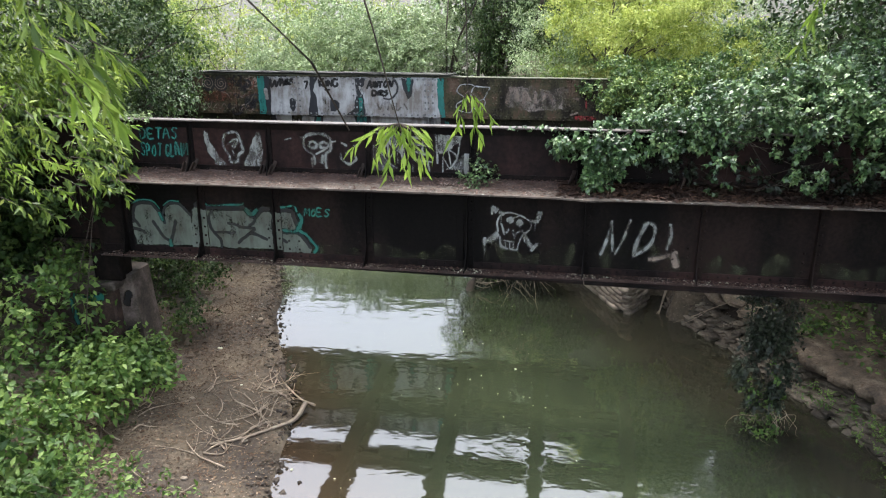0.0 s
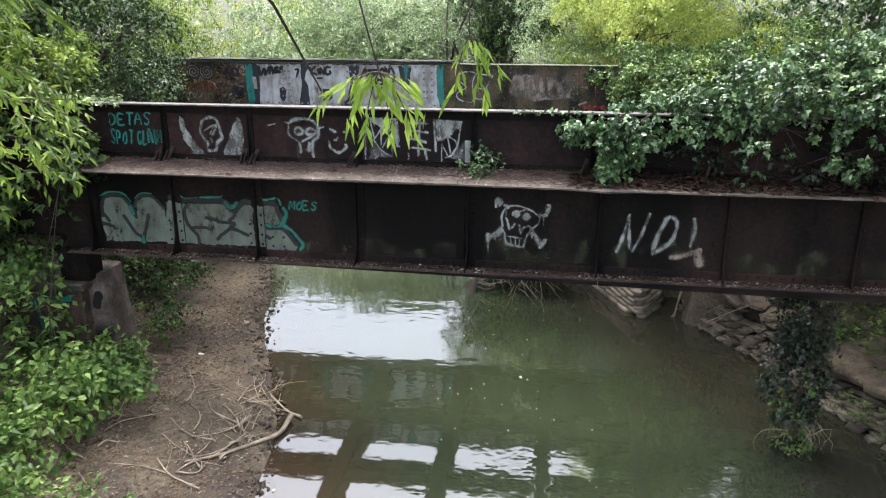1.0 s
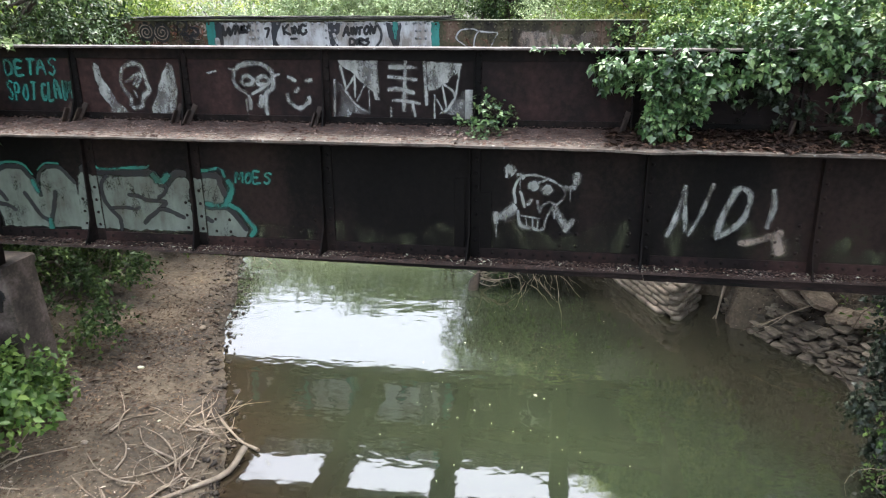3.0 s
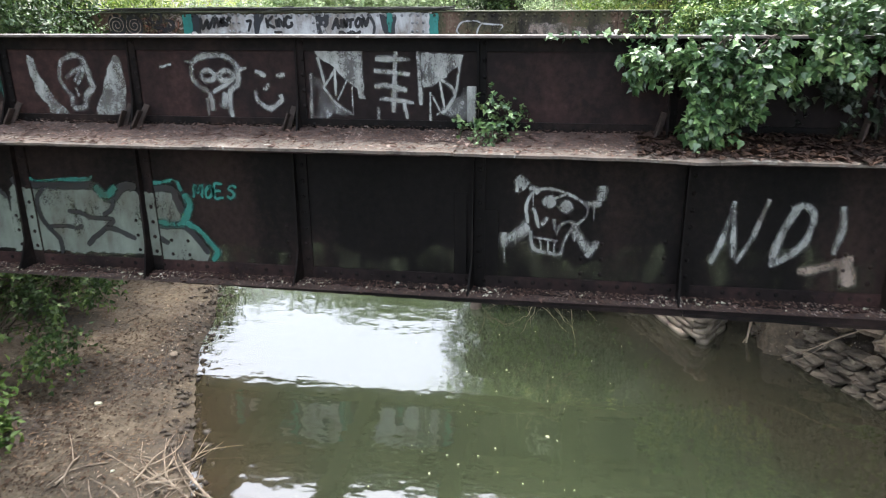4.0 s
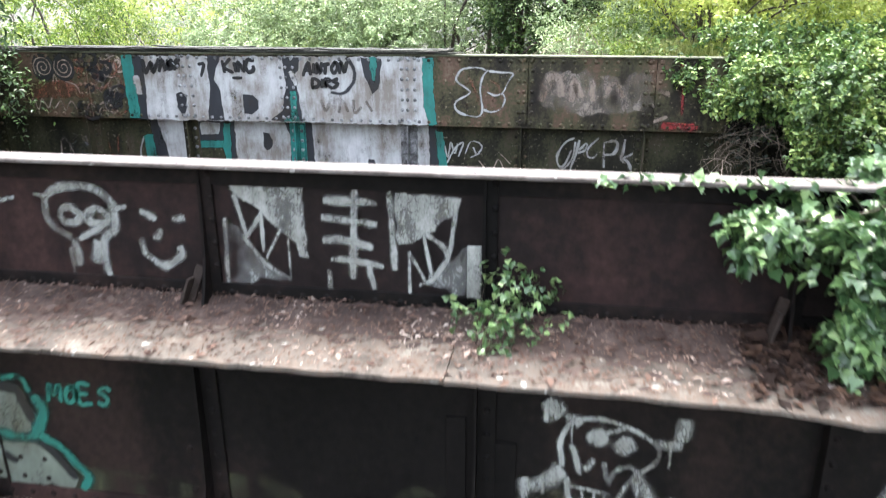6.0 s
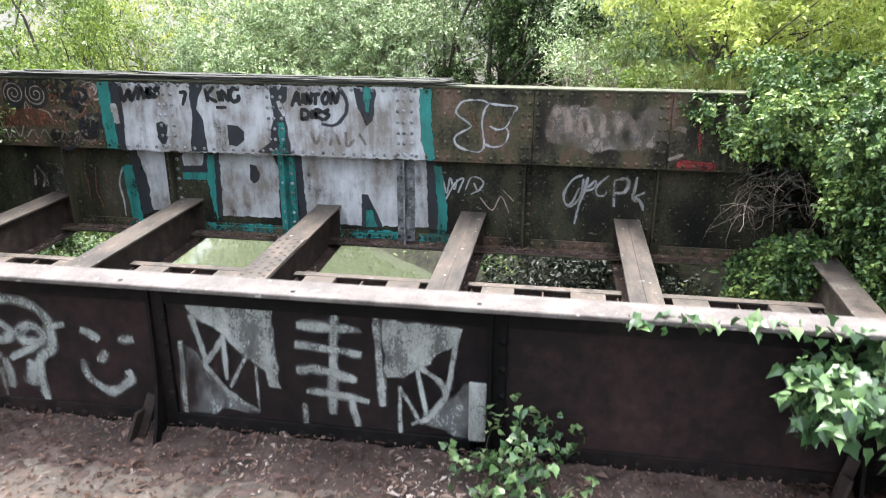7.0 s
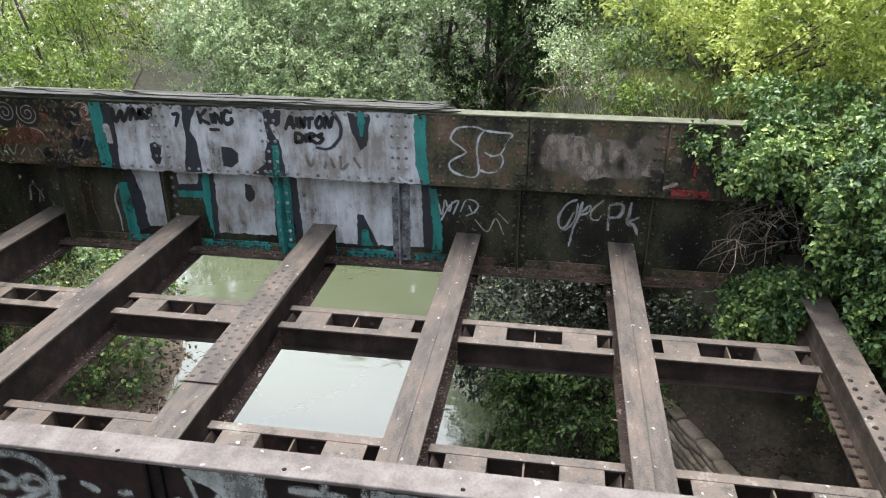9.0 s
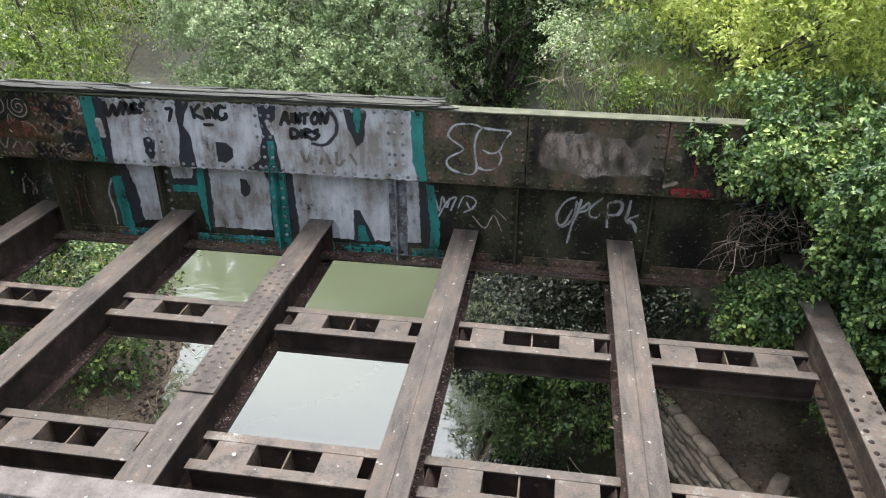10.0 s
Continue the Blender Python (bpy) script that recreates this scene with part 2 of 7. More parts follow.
LITTER = leaf_material("leaf_litter", [(0.1, (0.035, 0.018, 0.014)), (0.4, (0.09, 0.052, 0.04)), (0.75, (0.17, 0.115, 0.092)), (1.0, (0.42, 0.36, 0.32))], 0.8, 0.1, 3.0)
# dark litter whose colour stands in for the ivy mound's shadow
SHADE_LITTER = leaf_material("shade_dark_leaf", [(0.1, (0.008, 0.005, 0.004)), (0.5, (0.028, 0.016, 0.012)), (0.85, (0.075, 0.042, 0.028)), (1.0, (0.17, 0.09, 0.05))], 0.75, 0.1, 3.0)
GRIT = leaf_material("bank_grit", [(0.1, (0.035, 0.023, 0.016)), (0.5, (0.075, 0.05, 0.035)), (0.82, (0.17, 0.13, 0.095)), (1.0, (0.42, 0.38, 0.33))], 0.9, 0.05, 2.0)
FLAKE = leaf_material("beach_flake", [(0.1, (0.025, 0.015, 0.01)), (0.4, (0.08, 0.05, 0.032)), (0.75, (0.2, 0.14, 0.09)), (1.0, (0.45, 0.38, 0.3))], 0.85, 0.05, 1.4)
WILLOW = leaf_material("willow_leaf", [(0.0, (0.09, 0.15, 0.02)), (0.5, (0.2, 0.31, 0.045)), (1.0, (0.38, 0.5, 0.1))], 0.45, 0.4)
# darker copy of the willow leaf with shade in its colour, also on other bushes
SHADED_WILLOW = leaf_material("shaded_willow_leaf", [(0.0, (0.03, 0.06, 0.012)), (0.45, (0.085, 0.14, 0.024)), (0.75, (0.2, 0.28, 0.045)), (1.0, (0.38, 0.45, 0.1))], 0.4, 0.35, gloss=0.3)
IVY = leaf_material("ivy_leaf", [(0.0, (0.012, 0.03, 0.012)), (0.4, (0.042, 0.092, 0.032)), (0.7, (0.125, 0.21, 0.075)), (1.0, (0.37, 0.47, 0.22))], 0.31, 0.1, gloss=0.6)
BUSH = leaf_material("sallow_leaf", [(0.0, (0.03, 0.055, 0.018)), (0.35, (0.16, 0.24, 0.085)), (0.7, (0.34, 0.43, 0.2)), (1.0, (0.6, 0.67, 0.4))], 0.36, 0.12, gloss=0.6)
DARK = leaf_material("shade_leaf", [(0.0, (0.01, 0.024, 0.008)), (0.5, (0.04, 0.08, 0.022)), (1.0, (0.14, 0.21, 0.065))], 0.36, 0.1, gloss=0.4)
HOLLY = leaf_material("holly_leaf", [(0.0, (0.01, 0.022, 0.007)), (0.5, (0.032, 0.064, 0.017)), (1.0, (0.15, 0.21, 0.06))], 0.5, 0.14, gloss=0.2)
# near-black ivy leaf: the shade of hollows and under-deck is put into its colour
SHADED_IVY = leaf_material("shaded_ivy_leaf", [(0.0, (0.004, 0.008, 0.004)), (0.5, (0.012, 0.02, 0.01)), (1.0, (0.05, 0.065, 0.036))], 0.42, 0.04, gloss=0.35)
ELDER = leaf_material("elder_leaf", [(0.0, (0.09, 0.14, 0.025)), (0.4, (0.3, 0.37, 0.07)), (1.0, (0.62, 0.66, 0.21))], 0.42, 0.45, gloss=0.35)
WEED = leaf_material("weed_leaf", [(0.0, (0.022, 0.055, 0.012)), (0.45, (0.075, 0.145, 0.03)), (1.0, (0.25, 0.35, 0.09))], 0.45, 0.3, gloss=0.35)
BRAMBLE = leaf_material("bramble_leaf", [(0.0, (0.012, 0.03, 0.01)), (0.4, (0.055, 0.112, 0.032)), (0.7, (0.15, 0.235, 0.062)), (1.0, (0.38, 0.45, 0.13))], 0.42, 0.2, gloss=0.36)
GRASS = leaf_material("grass_blade", [(0.0, (0.12, 0.16, 0.04)), (0.5, (0.32, 0.35, 0.12)), (1.0, (0.55, 0.54, 0.28))], 0.6, 0.35)
BLOOM = leaf_material("cream_bloom", [(0.0, (0.5, 0.5, 0.36)), (1.0, (0.75, 0.74, 0.6))], 0.7, 0.3)
CHALK = paint("pale_grey_paint", (0.34, 0.35, 0.33), 0.55)
CHALK_THIN = paint("thin_pale_grey_paint", (0.32, 0.33, 0.32), 0.68)
WHITE = paint("white_paint", (0.42, 0.42, 0.405), 0.48)
SILVER = paint("silver_paint", (0.6, 0.605, 0.61), 0.4, 0.45, (0.42, 0.54, 0.7))
SAGE = paint("grey_green_paint", (0.155, 0.18, 0.15), 0.44)
TEAL = paint("teal_paint", (0.02, 0.205, 0.175), 0.43)
# the teal again, darkened for the weaker light on the edge girder
TEAL_DIM = paint("dim_lit_teal_paint", (0.014, 0.15, 0.118), 0.45)
DULL_SILVER = surface("silver_painted_iron", [(0.32, (0.035, 0.032, 0.03)), (0.48, (0.13, 0.13, 0.134)), (0.7, (0.36, 0.365, 0.375))], 9, 60, (0.4, 0.65), 0.2, 0.003)
TEAL_MIST = paint("teal_overspray", (0.03, 0.28, 0.26), 0.54)
TEAL_IRON = surface("teal_painted_iron", [(0.3, (0.012, 0.02, 0.018)), (0.44, (0.012, 0.13, 0.115)), (0.7, (0.025, 0.25, 0.225))], 5, 50, (0.5, 0.8), 0.25, 0.003)
BLACK = paint("black_paint", (0.01, 0.01, 0.012), 0.2)
CHARCOAL = paint("faded_black_paint", (0.022, 0.024, 0.031), 0.36)
STEEL_BLUE = paint("faded_blue_grey_paint", (0.17, 0.2, 0.23), 0.6)
ALGAE = paint("green_algae", (0.046, 0.05, 0.022), 0.68, 0.8)
RED = paint("red_paint", (0.3, 0.026, 0.026), 0.46)
RUST = paint("orange_rust_paint", (0.2, 0.075, 0.042), 0.6)
GHOST = paint("faded_pale_paint", (0.27, 0.225, 0.19), 0.6)
PINK = paint("faded_pink_paint", (0.3, 0.235, 0.19), 0.52)


def water_material():
    m, n, l, p = nodes_of("green_river_water")
    pos = n.new("ShaderNodeNewGeometry").outputs["Position"]
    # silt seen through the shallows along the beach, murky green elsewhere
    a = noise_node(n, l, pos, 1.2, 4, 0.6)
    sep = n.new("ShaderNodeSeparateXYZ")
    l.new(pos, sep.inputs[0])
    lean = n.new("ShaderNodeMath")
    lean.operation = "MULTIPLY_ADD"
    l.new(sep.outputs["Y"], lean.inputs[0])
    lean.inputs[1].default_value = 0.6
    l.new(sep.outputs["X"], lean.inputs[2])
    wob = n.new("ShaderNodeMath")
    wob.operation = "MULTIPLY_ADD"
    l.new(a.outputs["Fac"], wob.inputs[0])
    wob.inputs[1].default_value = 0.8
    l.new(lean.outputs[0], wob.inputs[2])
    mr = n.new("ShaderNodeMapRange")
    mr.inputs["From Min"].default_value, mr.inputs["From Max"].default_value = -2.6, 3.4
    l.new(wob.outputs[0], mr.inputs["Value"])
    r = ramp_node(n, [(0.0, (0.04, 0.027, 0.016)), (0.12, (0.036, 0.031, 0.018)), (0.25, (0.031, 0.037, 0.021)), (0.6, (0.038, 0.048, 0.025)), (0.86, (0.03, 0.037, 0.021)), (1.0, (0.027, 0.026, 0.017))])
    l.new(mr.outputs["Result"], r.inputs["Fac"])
    # upstream water coloured paler to stand in for open-sky light; silt is that mix
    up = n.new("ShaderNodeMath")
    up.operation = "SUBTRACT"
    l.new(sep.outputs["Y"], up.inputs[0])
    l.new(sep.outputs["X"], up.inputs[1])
    sky_lit = n.new("ShaderNodeMapRange")
    sky_lit.inputs["From Min"].default_value, sky_lit.inputs["From Max"].default_value = 6.4, 10.0
    l.new(up.outputs[0], sky_lit.inputs["Value"])
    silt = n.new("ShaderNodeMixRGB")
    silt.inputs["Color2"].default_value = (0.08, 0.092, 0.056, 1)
    l.new(sky_lit.outputs["Result"], silt.inputs["Fac"])
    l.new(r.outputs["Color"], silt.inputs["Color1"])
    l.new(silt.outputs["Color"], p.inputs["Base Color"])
    p.inputs["Roughness"].default_value = 0.04
    p.inputs["IOR"].default_value = 1.65
    p.inputs["Specular IOR Level"].default_value = 0.95
    w1 = noise_node(n, l, pos, 3.0, 2, 0.5, (1, 1.6, 1))
    w2 = noise_node(n, l, pos, 14.0, 2, 0.5)
    amp = noise_node(n, l, pos, 0.7, 2, 0.5)
    ar = ramp_node(n, [(0.42, (0.25, 0.25, 0.25)), (0.7, (1, 1, 1))])
    l.new(amp.outputs["Fac"], ar.inputs["Fac"])
    b1 = n.new("ShaderNodeBump")
    l.new(ar.outputs["Color"], b1.inputs["Strength"])
    b1.inputs["Distance"].default_value = 0.0065
    l.new(w1.outputs["Fac"], b1.inputs["Height"])
    b2 = n.new("ShaderNodeBump")
    l.new(ar.outputs["Color"], b2.inputs["Strength"])
    b2.inputs["Distance"].default_value = 0.0008
    l.new(w2.outputs["Fac"], b2.inputs["Height"])
    l.new(b1.outputs["Normal"], b2.inputs["Normal"])
    l.new(b2.outputs["Normal"], p.inputs["Normal"])
    return m


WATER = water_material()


# ---- builders ----
def mesh_np(name, verts, tris):
    me = bpy.data.meshes.new(name)
    verts, tris = np.asarray(verts, np.float32), np.asarray(tris, np.int32)
    me.vertices.add(len(verts))
    me.vertices.foreach_set("co", verts.ravel())
    me.loops.add(tris.size)
    me.loops.foreach_set("vertex_index", tris.ravel())
    me.polygons.add(len(tris))
    me.polygons.foreach_set("loop_start", np.arange(0, tris.size, 3, dtype=np.int32))
    me.update(calc_edges=True)
    return me


def part(name, shape, material, parent=None, label="", smooth=False):
    """Links a bmesh, a mesh or (verts, faces) as one mesh object under a thing or a part."""
    if isinstance(shape, bmesh.types.BMesh):
        me = bpy.data.meshes.new(name)
        shape.to_mesh(me)
        shape.free()
    elif isinstance(shape, tuple):
        me = bpy.data.meshes.new(name)
        me.from_pydata(shape[0], [], shape[1])
        if len(shape) == 3:
            me.attributes.new("thin", "FLOAT", "POINT").data.foreach_set("value", shape[2])
    else:
        me = shape
    if not me.materials:
        me.materials.append(material)
    if smooth:
        me.polygons.foreach_set("use_smooth", [True] * len(me.polygons))
    me.update()
    ob = new(name, me)
    if parent is not None:
        ob.parent = parent
        ob.matrix_parent_inverse = parent.matrix_basis.inverted()
    if label:
        ob["label"] = label
    return ob


def thing(name, at, label, category, group="", kind=""):
    e = new(name)
    e.empty_display_size = 0.1
    e.matrix_basis = Matrix.Translation(at)
    return tagged(e, label, category, group, kind)


def boxes(*specs, bevel=0.0):
    """One bmesh of boxes (x0, x1, y0, y1, z0, z1), edges eased."""
    bm = bmesh.new()
    for x0, x1, y0, y1, z0, z1 in specs:
        m = Matrix.Translation(((x0 + x1) / 2, (y0 + y1) / 2, (z0 + z1) / 2)) @ Matrix.Diagonal((x1 - x0, y1 - y0, z1 - z0, 1))
        bmesh.ops.create_cube(bm, size=1, matrix=m)
    if bevel:
        bmesh.ops.bevel(bm, geom=bm.edges[:], offset=bevel, segments=1, affect="EDGES")
    return bm


def rivets(spots, radius=0.017, up=(0, -1, 0), height=0.6):
    """Round rivet heads on a face that looks along up."""
    n = 8
    w = Vector(up)
    u = w.orthogonal().normalized()
    v = w.cross(u)
    verts, faces = [], []
    for c in spots:
        c, b = Vector(c), len(verts)
        for r, h in ((1.0, 0.0), (0.75, 0.6)):
            for k in range(n):
                a = 2 * math.pi * k / n
                verts.append(c + radius * r * (math.cos(a) * u + math.sin(a) * v) + w * radius * height * h)
        verts.append(c + w * radius * height)
        for k in range(n):
            j = (k + 1) % n
            faces += [(b + k, b + j, b + n + j, b + n + k), (b + n + k, b + n + j, b + 2 * n)]
    return [tuple(p) for p in verts], faces


def smooth_line(pts, steps=5):
    pts = [np.array(p, float) for p in pts]
    if len(pts) < 3:
        return [pts[0] + (pts[-1] - pts[0]) * k / steps for k in range(steps + 1)]
    e = [2 * pts[0] - pts[1], *pts, 2 * pts[-1] - pts[-2]]
    out = []
    for i in range(1, len(e) - 2):
        for k in range(steps):
            t = k / steps
            out.append(0.5 * (2 * e[i] + (e[i + 1] - e[i - 1]) * t + (2 * e[i - 1] - 5 * e[i] + 4 * e[i + 1] - e[i + 2]) * t * t
                              + (3 * e[i] - e[i - 1] - 3 * e[i + 1] + e[i + 2]) * t ** 3))
    return out + [pts[-1]]


def strokes(lines, y, drips=0, seed=1):
    """Sprayed lines on an upright face at y: each (width, [(x, z), ...]); a line of one point is a dab. Edges waver; some drips."""
    rng = random.Random(seed)
    verts, faces, thin = [], [], []

    def strip(line, width):
        first, last = line[1] - line[0], line[-1] - line[-2]
        line = [line[0] - first / (np.linalg.norm(first) + 1e-9) * width * 0.4, *line, line[-1] + last / (np.linalg.norm(last) + 1e-9) * width * 0.4]
        b, m = len(verts), len(line)
        for k, p in enumerate(line):
            d = line[min(k + 1, m - 1)] - line[max(k - 1, 0)]
            d = d / (np.linalg.norm(d) + 1e-9)
            s = np.array((-d[1], d[0]))
            taper = 0.4 if k in (0, m - 1) else 0.85 if k in (1, m - 2) else 1.0
            for q in (-2.3, -0.5, 0.5, 2.3):
                e = p + q * s * width / 2 * taper * rng.uniform(0.85, 1.15)
                verts.append((e[0], y, e[1]))
                thin.append(1.0 if abs(q) > 1 or k in (0, m - 1) else 0.0)
            if k:
                for j in range(3):
                    faces.append((b + 4 * k - 4 + j, b + 4 * k + j, b + 4 * k + j + 1, b + 4 * k - 3 + j))

    for width, pts in lines:
        y -= 0.0003
        if len(pts) == 1:
            b, c = len(verts), pts[0]
            for q, h in ((1.6, 1.0), (0.8, 0.0)):
                for k in range(14):
                    r = q * width / 2 * rng.uniform(0.9, 1.1)
                    verts.append((c[0] + r * math.cos(k * math.pi / 7), y, c[1] + r * math.sin(k * math.pi / 7)))
                    thin.append(h)
            faces.append(tuple(range(b + 14, b + 28)))
            faces += [(b + k, b + (k + 1) % 14, b + 14 + (k + 1) % 14, b + 14 + k) for k in range(14)]
            continue
        line = smooth_line(pts)
        strip(line, width)
        for _ in range(drips):
            p = line[rng.randrange(len(line))]
            y -= 0.0002
            strip([p, p - np.array((0, 0.02)), p - np.array((0, rng.uniform(0.04, 0.11)))], width * 0.25)
    return verts, faces, thin


def spray(name, lines, y, drips, seed, material, parent, label=""):
    """Sprayed strokes that stand apart, each a part of its own."""
    for k, line in enumerate(lines):
        part(name, strokes([line], y - 0.0004 * k, drips, seed + 7 * k), material, parent, label)


from mathutils.geometry import tessellate_polygon


def patch(outline, y, seed=1, rag=0.008, mist=0.016):
    """A filled, slightly ragged area of paint on an upright face at y, thinning to a mist along its border."""
    rng = random.Random(seed)
    if sum(a[0] * b[1] - b[0] * a[1] for a, b in zip(outline, outline[1:] + outline[:1])) < 0:
        outline = outline[::-1]
    pts = []
    for (x0, z0), (x1, z1) in zip(outline, outline[1:] + outline[:1]):
        m = max(1, int(math.hypot(x1 - x0, z1 - z0) / 0.035))
        for k in range(m):
            t = k / m
            pts.append((x0 + (x1 - x0) * t + rng.uniform(-rag, rag), z0 + (z1 - z0) * t + rng.uniform(-rag, rag)))
    n = len(pts)
    verts, faces = [(a, y, b) for a, b in pts], [tuple(f) for f in tessellate_polygon([[Vector((a, b, 0)) for a, b in pts]])]
    for k, (a, b) in enumerate(pts):
        (xa, za), (xb, zb) = pts[k - 2], pts[(k + 2) % n]
        d = math.hypot(xb - xa, zb - za) + 1e-9
        w = mist * rng.uniform(0.6, 1.4)
        verts.append((a + (zb - za) / d * w, y + 0.0004, b - (xb - xa) / d * w))
    faces += [(k, (k + 1) % n, n + (k + 1) % n, n + k) for k in range(n)]
    return verts, faces, [0.0] * n + [1.0] * n


GLYPHS = {"A": "00 48 80 . 24 64", "B": "00 08 47 34 52 30 00 . 04 34", "C": "77 48 15 12 40 72", "D": "00 08 57 64 41 00", "E": "78 08 00 70 . 04 54", "G": "77 38 04 20 61 64 34",
          "I": "40 48", "K": "00 08 . 68 04 70", "L": "08 00 60", "M": "00 18 43 78 80", "N": "00 08 70 78", "O": "48 15 12 40 73 66 48", "P": "00 08 58 66 44 04", "S": "77 38 06 44 62 40 01",
          "T": "08 88 . 48 40", "7": "08 78 20"}


def hand_letters(body, x, z, y, size, width, seed=1, slant=0.0, wide=0.7, fall=0.0, material=None, parent=None, label=""):
    """Words sprayed by hand: each letter a part of a few strokes on an eight by eight square, leaning and uneven."""
    rng = random.Random(seed)
    at = x
    for ch in body:
        if ch != " ":
            lines = []
            up, tilt = rng.uniform(-0.06, 0.06) * size, slant + rng.uniform(-0.1, 0.1)
            tall = size * rng.uniform(0.88, 1.12)
            for run in GLYPHS[ch].split(" . "):
                pts = [(int(p[0]) / 8, int(p[1]) / 8) for p in run.split()]
                lines.append((width, [(at + (a * wide * 0.8 + b * tilt) * size + rng.uniform(-0.02, 0.02) * size, z + up + fall * (at - x) + b * tall) for a, b in pts]))
            part("letter", strokes(lines, y, 0, seed), material, parent, label)
        at += size * wide * (0.5 if ch == " " else 0.62 if ch == "I" else 1.0) * rng.uniform(0.92, 1.08)


def tube(lines, sides=6):
    """Tapered bent rods: each a list of (point, radius)."""
    verts, faces = [], []
    for line in lines:
        b = len(verts)
        for k, (p, r) in enumerate(line):
            p = Vector(p)
            d = (Vector(line[min(k + 1, len(line) - 1)][0]) - Vector(line[max(k - 1, 0)][0])).normalized()
            u = d.orthogonal().normalized()
            v = d.cross(u)
            for s in range(sides):
                a = 2 * math.pi * s / sides
                verts.append(tuple(p + r * (math.cos(a) * u + math.sin(a) * v)))
            if k:
                for s in range(sides):
                    t = (s + 1) % sides
                    faces.append((b + (k - 1) * sides + s, b + (k - 1) * sides + t, b + k * sides + t, b + k * sides + s))
        faces.append(tuple(range(b, b + sides)))
        faces.append(tuple(range(len(verts) - sides, len(verts))))
    return verts, faces


def unit(a):
    return a / (np.linalg.norm(a, axis=-1, keepdims=True) + 1e-9)


def leaves(name, at, tip, up, length, width, lobed=False):
    """Many leaves in one mesh: base points, tip directions, upper sides, lengths, widths."""
    n = len(at)
    tip = unit(tip)
    side = unit(np.cross(tip, up))
    up = np.cross(side, tip)
    L, W = length[:, None], width[:, None]
    if lobed:
        rows = [at, at - tip * L * 0.04 + side * W * 0.4 + up * L * 0.05, at + tip * L * 0.3 + side * W * 0.5 + up * L * 0.07, at + tip * L * 0.52 + side * W * 0.27 + up * L * 0.03, at + tip * L - up * L * 0.18,
                at + tip * L * 0.52 - side * W * 0.27 + up * L * 0.03, at + tip * L * 0.3 - side * W * 0.5 + up * L * 0.07, at - tip * L * 0.04 - side * W * 0.4 + up * L * 0.05]
        tri = [(0, 1, 2), (0, 2, 3), (0, 3, 4), (0, 4, 5), (0, 5, 6), (0, 6, 7)]
    else:
        rows = [at, at + tip * L * 0.42 + side * W * 0.5 + up * W * 0.18, at + tip * L - up * L * 0.14, at + tip * L * 0.42 - side * W * 0.5 + up * W * 0.18]
        tri = [(0, 1, 2), (0, 2, 3)]
    k = len(rows)
    verts = np.stack(rows, 1).reshape(-1, 3)
    tris = (np.arange(n)[:, None, None] * k + np.array(tri)[None]).reshape(-1, 3)
    return mesh_np(name, verts, tris)


def cloud(rng, blobs, clumps, per, spread, size, slim=0.5, droop=0.3, lobed=False, name="crown", shell=0.55, floor=None):
    """Leaves in clumps through the outer part of some blobs (cx, cy, cz, rx, ry, rz); shares by surface."""
    b = np.array(blobs, float)
    area = (b[:, 3] * b[:, 4] + b[:, 3] * b[:, 5] + b[:, 4] * b[:, 5])
    pick = rng.choice(len(b), clumps, p=area / area.sum())
    d = unit(rng.normal(size=(clumps, 3)))
    lump = 1 + 0.13 * np.sin(d[:, 0] * 7 + pick) + 0.12 * np.sin(d[:, 2] * 8 + d[:, 1] * 6 + pick * 2.3)
    r = (shell + (1 - shell) * rng.random(clumps) ** 0.6) * lump
    c = b[pick, :3] + d * b[pick, 3:] * r[:, None]
    out = unit(d / b[pick, 3:])
    if clumps >= 250:
        # boughs: most shoots gather on smaller rounded heads, with hollows between
        heads = max(8, clumps // 30)
        h = rng.integers(0, heads, clumps)
        loose = rng.random(clumps) < 0.15
        q = unit(rng.normal(size=(clumps, 3)) + out[h] * 0.6 + np.array((0, 0, 0.6)))
        around = c[h] + q * b[pick[h], 3:] * (0.37 * rng.uniform(0.7, 1.0, clumps))[:, None]
        c = np.where(loose[:, None], c, around)
        out = np.where(loose[:, None], out, unit(q + 0.3 * out[h]))
    idx = np.repeat(np.arange(clumps), per)
    n = len(idx)
    way = unit(out * 0.9 + rng.normal(size=(clumps, 3)) * 0.55 + np.array((0, 0, 0.25 - 0.4 * droop)))
    reach = spread * 3.2 * rng.uniform(0.55, 1.3, clumps)
    s = rng.random(n) ** 0.8
    bend = np.array((0, 0, -1.0)) * (droop * 0.7 * reach[idx] * s * s)[:, None]
    at = c[idx] + way[idx] * (reach[idx] * s)[:, None] + bend + rng.normal(size=(n, 3)) * spread * 0.4
    if floor is not None:
        keep = at[:, 2] > floor
        at, idx = at[keep], idx[keep]
        n = len(idx)
    tip = way[idx] * 0.5 + rng.normal(size=(n, 3)) * 0.75 - np.array((0, 0, droop))
    up = out[idx] * 0.35 + np.array((0, 0, 0.9)) + rng.normal(size=(n, 3)) * 0.42
    ln = size * rng.uniform(0.6, 1.25, n)
    return leaves(name, at, tip, up, ln, ln * slim * rng.uniform(0.8, 1.2, n), lobed), c


